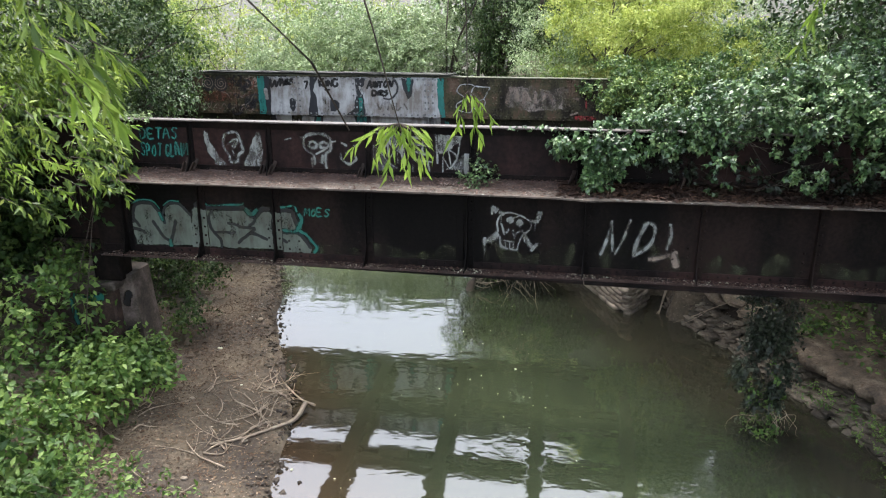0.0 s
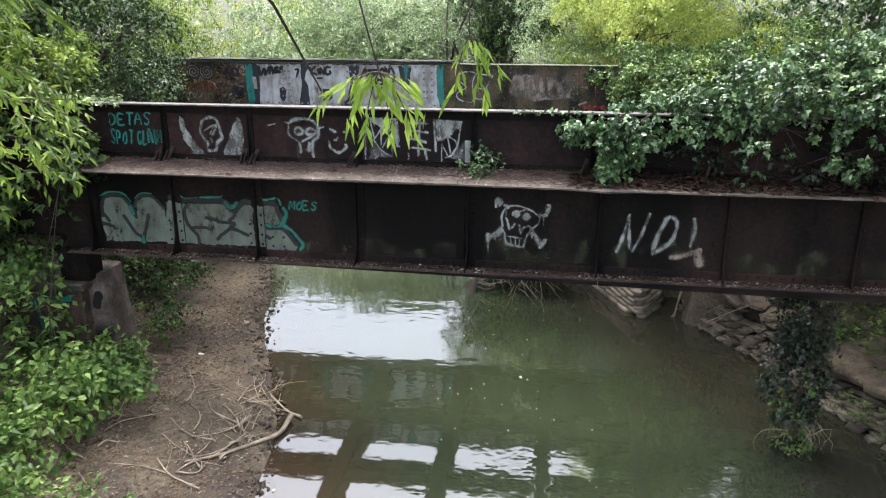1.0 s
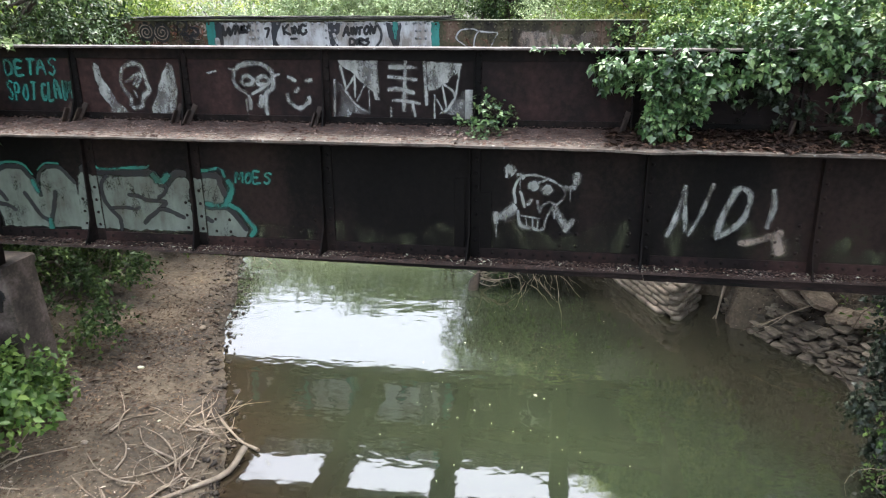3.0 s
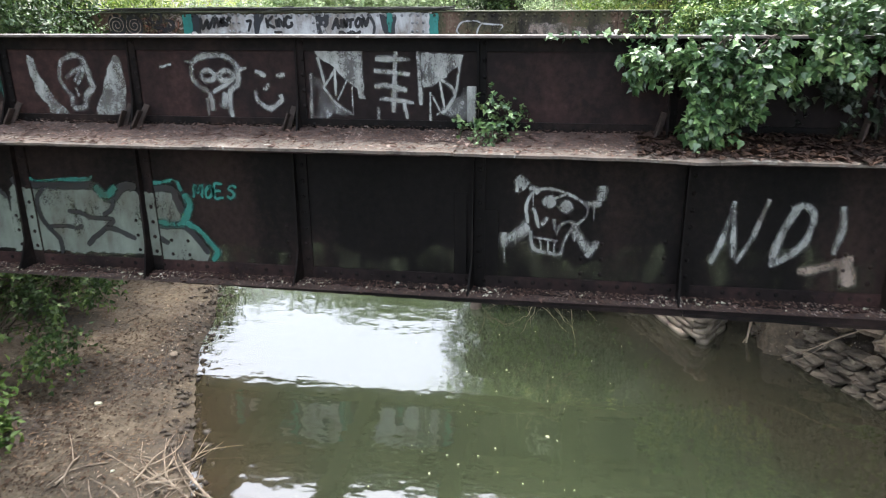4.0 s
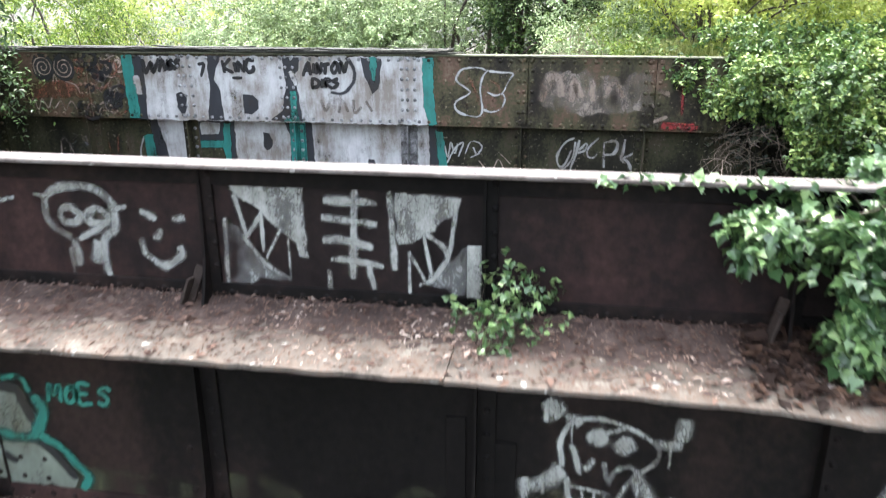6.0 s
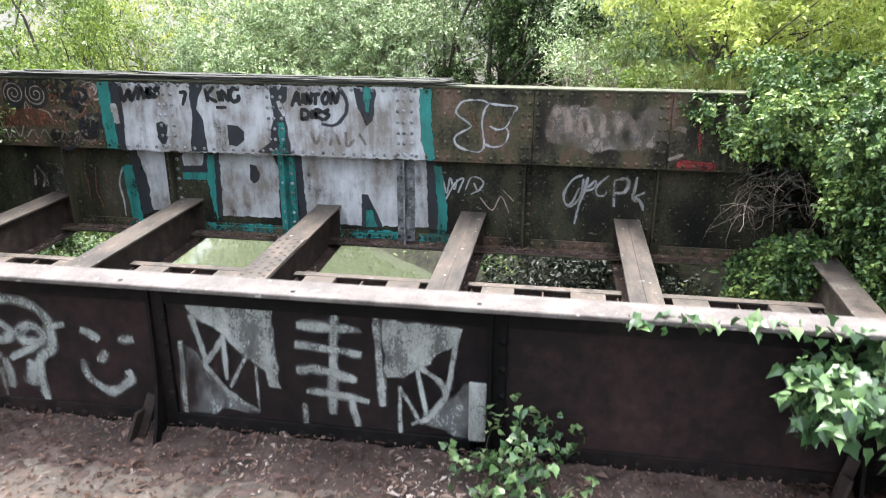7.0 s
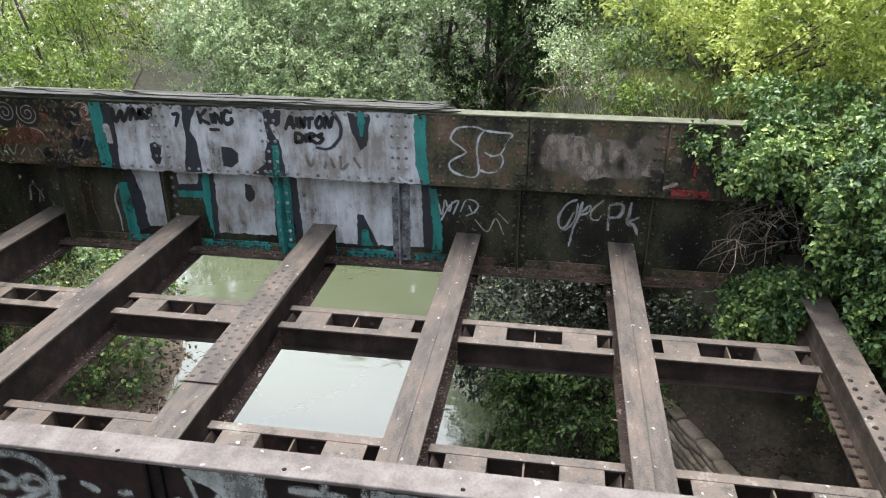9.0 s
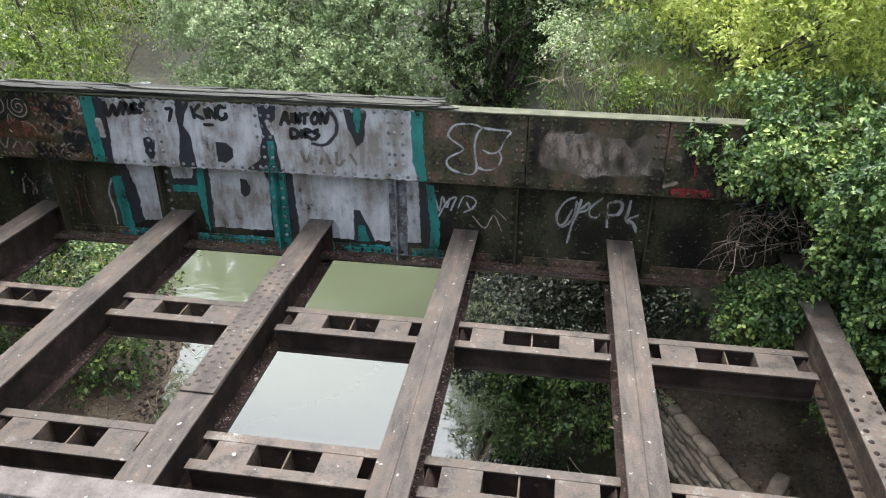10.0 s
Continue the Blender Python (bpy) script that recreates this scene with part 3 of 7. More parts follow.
def branches(rng, base, tips, r0, bend=0.15, n=5):
    out = []
    for t in tips:
        b, t = np.array(base, float) + rng.normal(size=3) * (0.1, 0.1, 0), np.array(t, float)
        off = rng.normal(size=3) * bend * np.linalg.norm(t - b)
        out.append([(tuple(b + (t - b) * k / n + off * math.sin(math.pi * k / n)), r0 * (1 - 0.85 * k / n)) for k in range(n + 1)])
    return out


def plant(name, label, category, base, blobs, material, clumps, per, spread, size, slim=0.5, droop=0.3, seed=1, stems=6, r0=0.03,
          lobed=False, group="", shell=0.55, floor=None, stem_name="trunk", bark=None):
    """A tree or shrub: an Empty at its foot with its wood and its crown of separate leaves."""
    rng = np.random.default_rng(seed)
    if len(base) == 2:
        base = (*base, float(height(*base)))
    e = thing(name, base, label, category, group)
    me, c = cloud(rng, blobs, clumps, per, spread, size, slim, droop, lobed, "crown", shell, floor)
    part("crown", me, material, e)
    tips = c[rng.choice(len(c), min(stems, len(c)), replace=False)]
    part(stem_name, tube(branches(rng, base, tips, r0)), bark or BARK, e, smooth=True)
    return e


# ---- ground and river ----
EDGE_Y = [-40, -12, -5, -1.7, -0.2, 1.0, 1.8, 2.6, 3.2, 3.45, 4.5, 5.8, 8, 12, 18, 30, 60]
EDGE_L = [-6, -2.2, -2.3, -2.4, -2.68, -3.22, -3.6, -3.95, -4.08, -4.17, -4.6, -4.9, -6.2, -9.4, -14.0, -23, -49]
EDGE_R = [4, 5.4, 4.9, 4.35, 4.0, 3.5, 3.2, 2.78, 2.5, 1.6, 1.05, 0.35, -1.2, -5.8, -12.0, -21, -47]


def height(x, y):
    """The lie of the land: a shelving silt beach on one side, a steep revetted bank on the other."""
    lo, hi = np.interp(y, EDGE_Y, EDGE_L), np.interp(y, EDGE_Y, EDGE_R)
    left, right = lo - x, x - hi
    zl = np.interp(left, [0, 0.12, 0.8, 1.5, 2.4, 3.4, 5, 8, 14], [0, 0.06, 0.13, 0.24, 0.5, 0.95, 1.7, 2.8, 3.4])
    near = np.interp(right, [0, 0.1, 0.5, 1.6, 2.6, 3.6, 6], [0, 0.0, 0.4, 0.58, 1.4, 2.8, 3.4])
    near = near + np.interp(right, [0.06, 0.2, 0.5, 1.0], [0, 0.26, 0.05, 0]) * np.clip((y - 3.2) / 0.5, 0, 1)
    u = np.clip(((x - 1.85) * 0.2 + (y - 3.3) * 0.85) / 0.7625, 0, 1)
    near = near - 0.95 * np.clip(1.25 - np.hypot(x - 1.85 - 0.2 * u, y - 3.3 - 0.85 * u) / 0.25, 0, 1)
    low = np.interp(right, [0, 0.3, 1.5, 4, 10, 25], [0, 0.3, 0.6, 0.9, 1.6, 3.0])
    beyond = np.maximum(low, 3.3 * np.clip((x + 1.0 + 0.12 * (y - 6)) / 1.5, 0, 1) * np.clip(right / 0.8, 0, 1) + np.clip((y - 8) / 20, 0, 1))
    t = np.clip((y - 4.6) / 1.2, 0, 1)
    zr = near * (1 - t) + beyond * t
    bed = -0.45 * np.clip(np.minimum(-left, -right) / 0.9, 0, 1) - 0.02
    z = np.where(left > 0, zl, np.where(right > 0, zr, bed))
    rough = 0.03 * np.sin(x * 5.1 + 1.7 * np.sin(y * 3.3)) * np.sin(y * 4.3 + 1.3 * np.sin(x * 2.9)) + 0.012 * np.sin(x * 17 + y * 9) * np.sin(y * 19 - x * 7)
    return z + rough * np.clip(np.maximum(left, right) / 0.4, 0, 1)


def axis(lo, hi, step, far):
    mid = np.arange(lo, hi, step)
    out = np.geomspace(step, far, 26)
    return np.concatenate([lo - out[::-1], mid, mid[-1] + out])


def build_ground():
    xs, ys = axis(-9, 7, 0.09, 500), axis(-6, 12, 0.09, 500)
    X, Y = np.meshgrid(xs, ys)
    Z = height(X, Y)
    nx, ny = len(xs), len(ys)
    i = (np.arange(ny - 1)[:, None] * nx + np.arange(nx - 1)[None]).ravel()
    tris = np.concatenate([np.stack([i, i + 1, i + nx + 1], 1), np.stack([i, i + nx + 1, i + nx], 1)])
    ob = part("ground", mesh_np("ground", np.stack([X, Y, Z], -1).reshape(-1, 3), tris), SOIL, smooth=True)
    tagged(ob, "brown silt river banks with damp trodden earth", "ground", kind="structure")
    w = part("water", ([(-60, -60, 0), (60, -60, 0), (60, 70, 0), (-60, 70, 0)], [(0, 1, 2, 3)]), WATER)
    tagged(w, "slow murky green river reflecting sky and trees", "water", kind="structure")


build_ground()


# ---- the near edge girder, in front of the bridge ----
A_WEB, A_X0, A_X1 = 0.17, -5.1, 6.2
A_STIFF = [-4.72, -3.77, -2.87, -1.8, -0.66, 0.61, 1.79, 2.95, 4.1, 5.25]


def stiffener(x, y_web, z0, z1, out, parent, kick=True, seed=0, leg=0.075, material=None):
    """An upright riveted angle, its outstanding leg thin, its foot flared outward over the flange."""
    lean = random.Random(seed).uniform(-0.03, 0.01) if kick else 0.0
    foot = 0.1 if kick else 0.0
    rings = [(z0 + 0.002, lean, foot), (z0 + 0.09, lean * 0.5, foot * 0.55), (z0 + 0.22, 0.0, foot * 0.12), (z0 + 0.4, 0.0, 0.0), (z1, 0.0, -out * 0.25)]
    verts, faces = [], []
    for z, sway, splay in rings:
        for px, py in ((-0.006, -0.0005), (-0.006 + sway, -out - splay), (0.006 + sway, -out - splay), (0.006, -0.016), (leg, -0.016), (leg, -0.0005)):
            verts.append((x + px, y_web + py, z))
    for r in range(len(rings) - 1):
        faces += [(6 * r + k, 6 * r + 6 + k, 6 * r + 6 + (k + 1) % 6, 6 * r + (k + 1) % 6) for k in range(6)]
    faces += [tuple(range(6)), tuple(range(len(verts) - 1, len(verts) - 7, -1))]
    return part("stiffener", (verts, faces), material or IRON, parent)


def worn_sheet(x0, x1, front, back, z0, z1, seed, step=0.06, wear=0.006):
    """A flange plate whose outer edge, at front(x), is rusted uneven and dips a little."""
    rng = random.Random(seed)
    xs = [x0 + (x1 - x0) * k / max(2, int((x1 - x0) / step)) for k in range(max(2, int((x1 - x0) / step)) + 1)]
    v, f = [], []
    for x in xs:
        y, dip = front(x) + rng.uniform(-wear, wear), rng.uniform(0, 0.003)
        v += [(x, y, z0 - dip), (x, y, z1 - dip), (x, y + 0.07, z1), (x, back, z1), (x, back, z0), (x, y + 0.07, z0)]
    for k in range(len(xs) - 1):
        b = 6 * k
        f += [(b + q, b + 6 + q, b + 6 + (q + 1) % 6, b + (q + 1) % 6) for q in range(6)]
    f += [tuple(range(6)), tuple(range(len(v) - 1, len(v) - 7, -1))]
    return v, f


def upper_edge(x):
    """The top flange of the edge girder is knocked outward beside one stiffener."""
    return -0.085 - 0.055 * math.exp(-((x - 0.62) / 0.17) ** 2) - 0.02 * min(1, max(0, (x + 0.4) / 0.8))


def lower_edge(x):
    return -0.01 - 0.03 * (x + 1)


def edge_girder():
    g = thing("plate_girder", (0, 0.17, 1.85), "dark riveted iron edge girder with a sprayed skull and lettering", "girder", "bridge girders")
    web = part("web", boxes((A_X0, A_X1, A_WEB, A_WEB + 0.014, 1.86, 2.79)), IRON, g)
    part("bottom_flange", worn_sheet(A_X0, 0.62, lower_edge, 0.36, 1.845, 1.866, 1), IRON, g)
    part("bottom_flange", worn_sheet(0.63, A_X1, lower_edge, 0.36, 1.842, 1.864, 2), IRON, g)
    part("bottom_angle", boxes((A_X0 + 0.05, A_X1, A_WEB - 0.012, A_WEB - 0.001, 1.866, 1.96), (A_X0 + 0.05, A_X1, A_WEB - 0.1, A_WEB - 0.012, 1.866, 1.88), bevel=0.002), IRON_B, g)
    for k, (a, b, z0, z1) in enumerate(((A_X0, -2.3, 2.783, 2.797), (-2.298, -0.75, 2.785, 2.803), (-0.748, 0.72, 2.782, 2.798), (0.722, A_X1, 2.784, 2.799))):
        part("top_flange", worn_sheet(a, b, upper_edge, 0.43, z0, z1, 5 + k), DECK, g)
    for k, (a, b) in enumerate(((-4.2, -0.9), (0.75, 5.8))):
        part("top_flange", worn_sheet(a, b, lambda x: upper_edge(x) + 0.012, 0.42, 2.774, 2.782, 9 + k), IRON_B, g)
    for k, x in enumerate(A_STIFF):
        stiffener(x, A_WEB, 1.866, 2.775, 0.07, g, seed=k)
    part("splice_plate", boxes((-0.62, -0.5, A_WEB - 0.01, A_WEB - 0.0005, 1.9, 2.4), (-0.78, -0.7, A_WEB - 0.01, A_WEB - 0.0005, 1.9, 2.5), bevel=0.002), IRON, g)
    heads = []
    for x in A_STIFF:
        heads += [(x + 0.042, A_WEB - 0.016, z) for z in np.arange(2.02, 2.75, 0.105)]
        heads += [(x - 0.09, A_WEB, z) for z in np.arange(2.02, 2.3, 0.105)]
    heads += [(x, A_WEB - 0.012, 1.925) for x in np.arange(A_X0 + 0.1, A_X1, 0.105)]
    heads += [(x, A_WEB, z) for x in (-2.72, -2.6, 0.02, 0.14, 1.55) for z in (2.0, 2.1, 2.2)]
    part("rivets", rivets(heads, 0.015), IRON, web, smooth=True)["kind"] = "stuff"
    f, s, t = A_WEB - 0.003, A_WEB - 0.0045, A_WEB - 0.006
    # grey-green outlined lettering over three end panels
    first = part("letter_fill", patch([(-4.59, 2.46), (-4.35, 2.47), (-4.28, 2.38), (-4.23, 2.23), (-4.22, 2.33), (-4.19, 2.43), (-4.13, 2.48), (-4.02, 2.48), (-3.94, 2.4), (-3.9, 2.34), (-3.9, 1.99), (-4.62, 1.97), (-4.64, 2.24)], f, 3), SAGE, g, "grey-green sprayed letter fill")
    second = part("letter_fill", patch([(-3.88, 2.42), (-3.78, 2.49), (-3.72, 2.44), (-3.61, 2.46), (-3.26, 2.45), (-3.14, 2.36), (-3.05, 2.43), (-2.92, 2.43), (-2.92, 2.0), (-3.9, 1.98)], f, 4), SAGE, g, "grey-green sprayed letter fill")
    third = part("letter_fill", patch([(-2.89, 2.44), (-2.69, 2.46), (-2.63, 2.34), (-2.64, 2.25), (-2.76, 2.2), (-2.62, 2.19), (-2.52, 2.1), (-2.45, 2.01), (-2.48, 1.97), (-2.9, 1.96)], f, 5), SAGE, g, "grey-green sprayed letter fill")
    for fill, lines in ((first, [(0.024, [(-4.63, 2.24), (-4.6, 2.42), (-4.52, 2.48), (-4.37, 2.48), (-4.31, 2.41), (-4.26, 2.36), (-4.23, 2.24)]), (0.022, [(-4.24, 2.36), (-4.2, 2.45), (-4.14, 2.49), (-4.03, 2.49), (-3.95, 2.42), (-3.9, 2.36)]),
                                 (0.022, [(-4.63, 2.29), (-4.59, 2.25), (-4.55, 2.19)]), (0.022, [(-4.66, 2.17), (-4.55, 2.15), (-4.48, 2.11)]), (0.022, [(-4.38, 2.27), (-4.32, 2.17), (-4.26, 2.07), (-4.18, 2.03)]), (0.022, [(-4.09, 2.29), (-4.13, 2.15), (-4.18, 2.02)])]),
                        (second, [(0.038, [(-3.84, 2.48), (-3.75, 2.51), (-3.7, 2.46), (-3.62, 2.46), (-3.41, 2.46), (-3.25, 2.47), (-3.18, 2.42), (-3.12, 2.37), (-3.02, 2.46), (-2.93, 2.47)]), (0.021, [(-3.61, 2.44), (-3.67, 2.36), (-3.67, 2.25), (-3.62, 2.15), (-3.55, 2.07), (-3.55, 1.97)]),
                                  (0.018, [(-3.63, 2.16), (-3.48, 2.17), (-3.4, 2.16), (-3.36, 2.18)]), (0.021, [(-3.45, 2.28), (-3.36, 2.27), (-3.28, 2.24), (-3.13, 2.23), (-3.2, 2.16), (-3.28, 2.1), (-3.34, 2.04)]), (0.021, [(-3.25, 2.47), (-3.17, 2.42), (-3.11, 2.36), (-3.13, 2.3), (-3.19, 2.26)]),
                                  (0.021, [(-3.19, 2.17), (-3.11, 2.16), (-2.98, 2.1)]), (0.022, [(-3.79, 2.28), (-3.76, 2.19), (-3.73, 2.09)])]),
                        (third, [(0.032, [(-2.89, 2.45), (-2.68, 2.46), (-2.64, 2.38), (-2.61, 2.3)]), (0.026, [(-2.87, 2.23), (-2.77, 2.2), (-2.61, 2.2), (-2.53, 2.12), (-2.46, 2.02)]), (0.021, [(-2.87, 2.11), (-2.8, 2.11), (-2.74, 2.08)])])):
        spray("inner_outline", [(w * 0.8, line) for w, line in lines], t, 0, 5, BLACK, fill, "dark letter lines")
    for fill, lines in ((first, [(0.044, [(-4.29, 2.38), (-4.24, 2.27)]), (0.05, [(-4.18, 2.05), (-4.18, 1.94)]), (0.02, [(-4.62, 2.47), (-4.5, 2.52), (-4.35, 2.51), (-4.27, 2.42)]), (0.018, [(-4.22, 2.46), (-4.14, 2.52), (-4.02, 2.52)])]),
                        (second, [(0.027, [(-3.8, 2.52), (-3.74, 2.54), (-3.66, 2.49), (-3.46, 2.5), (-3.27, 2.51), (-3.23, 2.53)]), (0.06, [(-3.22, 2.46), (-3.15, 2.4), (-3.07, 2.46)])]),
                        (third, [(0.031, [(-2.89, 2.49), (-2.76, 2.5), (-2.64, 2.52), (-2.6, 2.45)]), (0.05, [(-2.58, 2.43), (-2.55, 2.36), (-2.58, 2.29), (-2.64, 2.22), (-2.79, 2.23)]), (0.036, [(-2.59, 2.23), (-2.5, 2.18), (-2.44, 2.1), (-2.39, 2.03), (-2.43, 1.97)])])):
        spray("letter_outline", [(w * 0.78, line) for w, line in lines], t - 0.004, 0, 4, TEAL_DIM, fill, "teal letter outline")
    for k, x in enumerate(A_STIFF[1:3]):
        part("letter_fill", patch([(x + 0.008, 1.99), (x + 0.072, 1.99), (x + 0.072, 2.43), (x + 0.008, 2.44)], A_WEB - 0.0175, 23 + k, 0.003, 0.004), SAGE, g, "grey-green paint carried over a stiffener")
    arng = random.Random(19)
    for k, (a, b) in enumerate(zip(A_STIFF[1:], A_STIFF[2:])):
        low = [(a + 0.08 + (b - a - 0.16) * q / 6, 1.965) for q in range(7)]
        high = [(a + 0.08 + (b - a - 0.16) * q / 6, 2.0 + arng.uniform(0.0, 0.26)) for q in range(6, -1, -1)]
        part("algae_stain", patch(low + high, f + 0.0012, 170 + k, 0.02, 0.06), ALGAE, g, "green algae low on the web")
    hand_letters("MOES", -2.52, 2.41, s, 0.085, 0.019, 3, 0.12, 0.9, material=TEAL_DIM, parent=g, label="teal sprayed tag")
    # skull and crossbones
    spray("skull_painting", [(0.02, [(-0.32, 2.32), (-0.33, 2.43), (-0.29, 2.52), (-0.23, 2.54), (-0.16, 2.54), (-0.07, 2.51), (0.0, 2.47), (0.04, 2.43), (0.03, 2.37), (-0.02, 2.32)]), (0.08, [(-0.19, 2.46)]), (0.088, [(-0.09, 2.43)]), (0.022, [(-0.16, 2.48), (-0.08, 2.52)]),
                             (0.03, [(-0.2, 2.36), (-0.23, 2.31)]), (0.026, [(-0.16, 2.35), (-0.15, 2.28)]), (0.022, [(-0.29, 2.42), (-0.27, 2.37), (-0.25, 2.29)]), (0.026, [(-0.14, 2.25), (-0.12, 2.31), (-0.07, 2.34), (-0.03, 2.32)]),
                             (0.026, [(-0.3, 2.27), (-0.28, 2.16), (-0.18, 2.13), (-0.11, 2.13), (-0.09, 2.22), (-0.05, 2.29)]), (0.018, [(-0.28, 2.23), (-0.13, 2.21)]), (0.015, [(-0.24, 2.21), (-0.23, 2.15)]), (0.015, [(-0.19, 2.21), (-0.19, 2.14)]), (0.015, [(-0.15, 2.2), (-0.15, 2.14)])],
          s, 0, 6, CHALK, g, "pale grey sprayed skull")
    spray("bone_painting", [(0.075, [(-0.39, 2.6), (-0.33, 2.56)]), (0.042, [(-0.31, 2.55), (-0.26, 2.52)]), (0.055, [(0.12, 2.57), (0.12, 2.48)]), (0.046, [(0.12, 2.46), (0.02, 2.45)]),
                            (0.066, [(-0.32, 2.3), (-0.44, 2.2)]), (0.048, [(-0.46, 2.25), (-0.46, 2.16)]), (0.066, [(-0.05, 2.31), (0.06, 2.16)]), (0.046, [(0.11, 2.22), (0.05, 2.12)])], s - 0.006, 1, 6, CHALK, g, "pale grey sprayed crossbones")
    spray("letter", [(0.036, [(0.79, 2.11), (0.85, 2.29), (0.89, 2.5)]), (0.036, [(0.89, 2.45), (0.92, 2.15)]), (0.034, [(0.94, 2.12), (1.02, 2.3), (1.08, 2.52)]), (0.045, [(1.13, 2.11), (1.18, 2.32), (1.24, 2.47)]),
                     (0.045, [(1.22, 2.46), (1.28, 2.49), (1.34, 2.43), (1.32, 2.29), (1.24, 2.18), (1.13, 2.11)]), (0.04, [(1.49, 2.49), (1.51, 2.38), (1.48, 2.2)])], s, 0, 7, CHALK, g, "pale sprayed capital letters")
    spray("faded_smear", [(0.05, [(1.3, 2.08), (1.41, 2.1), (1.59, 2.18)]), (0.075, [(1.54, 2.16), (1.6, 2.01)])], f, 0, 8, PINK, g, "faded yellowish smear")
    return g


edge_girder()


# ---- the outer main girder with the row of painted faces ----
B_WEB, B_X0, B_X1 = 0.437, -6.6, 6.0
B_STIFF = [-5.1, -3.95, -3.0, -1.84, -0.665, 0.5, 1.66, 2.8, 4.0]


def outer_girder():
    g = thing("plate_girder", (0, 0.44, 1.9), "rust-dark iron main girder sprayed with pale faces, bones and wings", "girder", "bridge girders")
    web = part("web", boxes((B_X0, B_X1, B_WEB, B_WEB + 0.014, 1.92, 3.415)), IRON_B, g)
    part("top_flange", boxes((B_X0, B_X1, 0.338, 0.46, 3.415, 3.432), bevel=0.003), FLANGE, g, "pale worn top flange")
    part("top_angle", boxes((B_X0, B_X1, B_WEB - 0.012, B_WEB - 0.001, 3.33, 3.415), bevel=0.002), IRON, g)
    part("bottom_flange", boxes((B_X0, B_X1, 0.44, 0.62, 1.9, 1.92), bevel=0.003), IRON, g)
    part("bottom_angle", boxes((B_X0, B_X1, B_WEB - 0.014, B_WEB - 0.001, 2.8, 2.9), bevel=0.003), IRON, g)
    for k, x in enumerate(B_STIFF):
        kick = x not in (-0.665,)
        ob = stiffener(x, B_WEB, 2.8, 3.41, 0.035, g, kick, 20 + k, 0.05)
        if kick:
            for off, tilt in (((-0.045, 17), (0.065, 24)) if x < -2.5 else ((-0.05, 17),)):
                bm = boxes((-0.02, 0.02, -0.012, 0, -0.085, 0.085), (-0.02, -0.008, -0.07, -0.012, -0.085, 0.03), bevel=0.002)
                bmesh.ops.transform(bm, matrix=Matrix.Translation((x + off, B_WEB - 0.05, 2.9)) @ Matrix.Rotation(radians(tilt), 4, "Y") @ Matrix.Rotation(radians(-14), 4, "X"), verts=bm.verts)
                part("bracket", bm, BEAM, ob, "bent iron bracket")
    heads = [(x + 0.04, B_WEB - 0.016, z) for x in B_STIFF for z in np.arange(2.98, 3.4, 0.1)] + [(x, B_WEB - 0.014, 2.86) for x in np.arange(-5, 4, 0.105)]
    part("rivets", rivets(heads, 0.015), IRON, web, smooth=True)["kind"] = "stuff"
    for x in np.arange(-4.9, 4, 0.6):
        part("bolt_hole", rivets([(x, 0.37, 3.4322)], 0.009, (0, 0, 1), 0.15), IRON, g, "small dark bolt hole")
    f, s = B_WEB - 0.003, B_WEB - 0.0045
    hand_letters("DETAS", -4.55, 3.19, s, 0.12, 0.022, 4, 0.1, 0.8, 0.02, material=TEAL, parent=g, label="teal sprayed words")
    hand_letters("SPOT CLAIM", -4.57, 2.99, s, 0.14, 0.021, 5, 0.06, 0.46, 0.02, material=TEAL, parent=g, label="teal sprayed words")
    part("wing_painting", patch([(-3.75, 3.29), (-3.77, 3.25), (-3.75, 3.16), (-3.73, 3.06), (-3.67, 2.96), (-3.64, 2.89), (-3.6, 2.87), (-3.5, 2.89), (-3.56, 2.96), (-3.64, 3.06), (-3.7, 3.18), (-3.72, 3.27)], f, 11), CHALK, g, "pale sprayed wing")
    part("wing_painting", patch([(-3.12, 3.29), (-3.08, 3.29), (-3.07, 3.22), (-3.06, 3.09), (-3.07, 2.99), (-3.11, 2.91), (-3.28, 2.87), (-3.29, 2.93), (-3.23, 3.06), (-3.17, 3.21)], f, 12), CHALK, g, "pale sprayed wing")
    spray("head_painting", [(0.042, [(-3.48, 2.95), (-3.47, 3.02), (-3.51, 3.08), (-3.54, 3.14), (-3.53, 3.2), (-3.5, 3.26), (-3.42, 3.29), (-3.36, 3.28), (-3.33, 3.22), (-3.31, 3.13), (-3.3, 3.08), (-3.35, 3.04), (-3.37, 3.0), (-3.38, 2.95), (-3.47, 2.94)]),
                            (0.034, [(-3.49, 3.14), (-3.44, 3.18), (-3.37, 3.21), (-3.36, 3.18), (-3.41, 3.1)]), (0.022, [(-3.38, 3.2), (-3.43, 3.12)]), (0.022, [(-3.43, 3.08), (-3.41, 3.02)])], s, 0, 13, CHALK, g, "pale sprayed head")
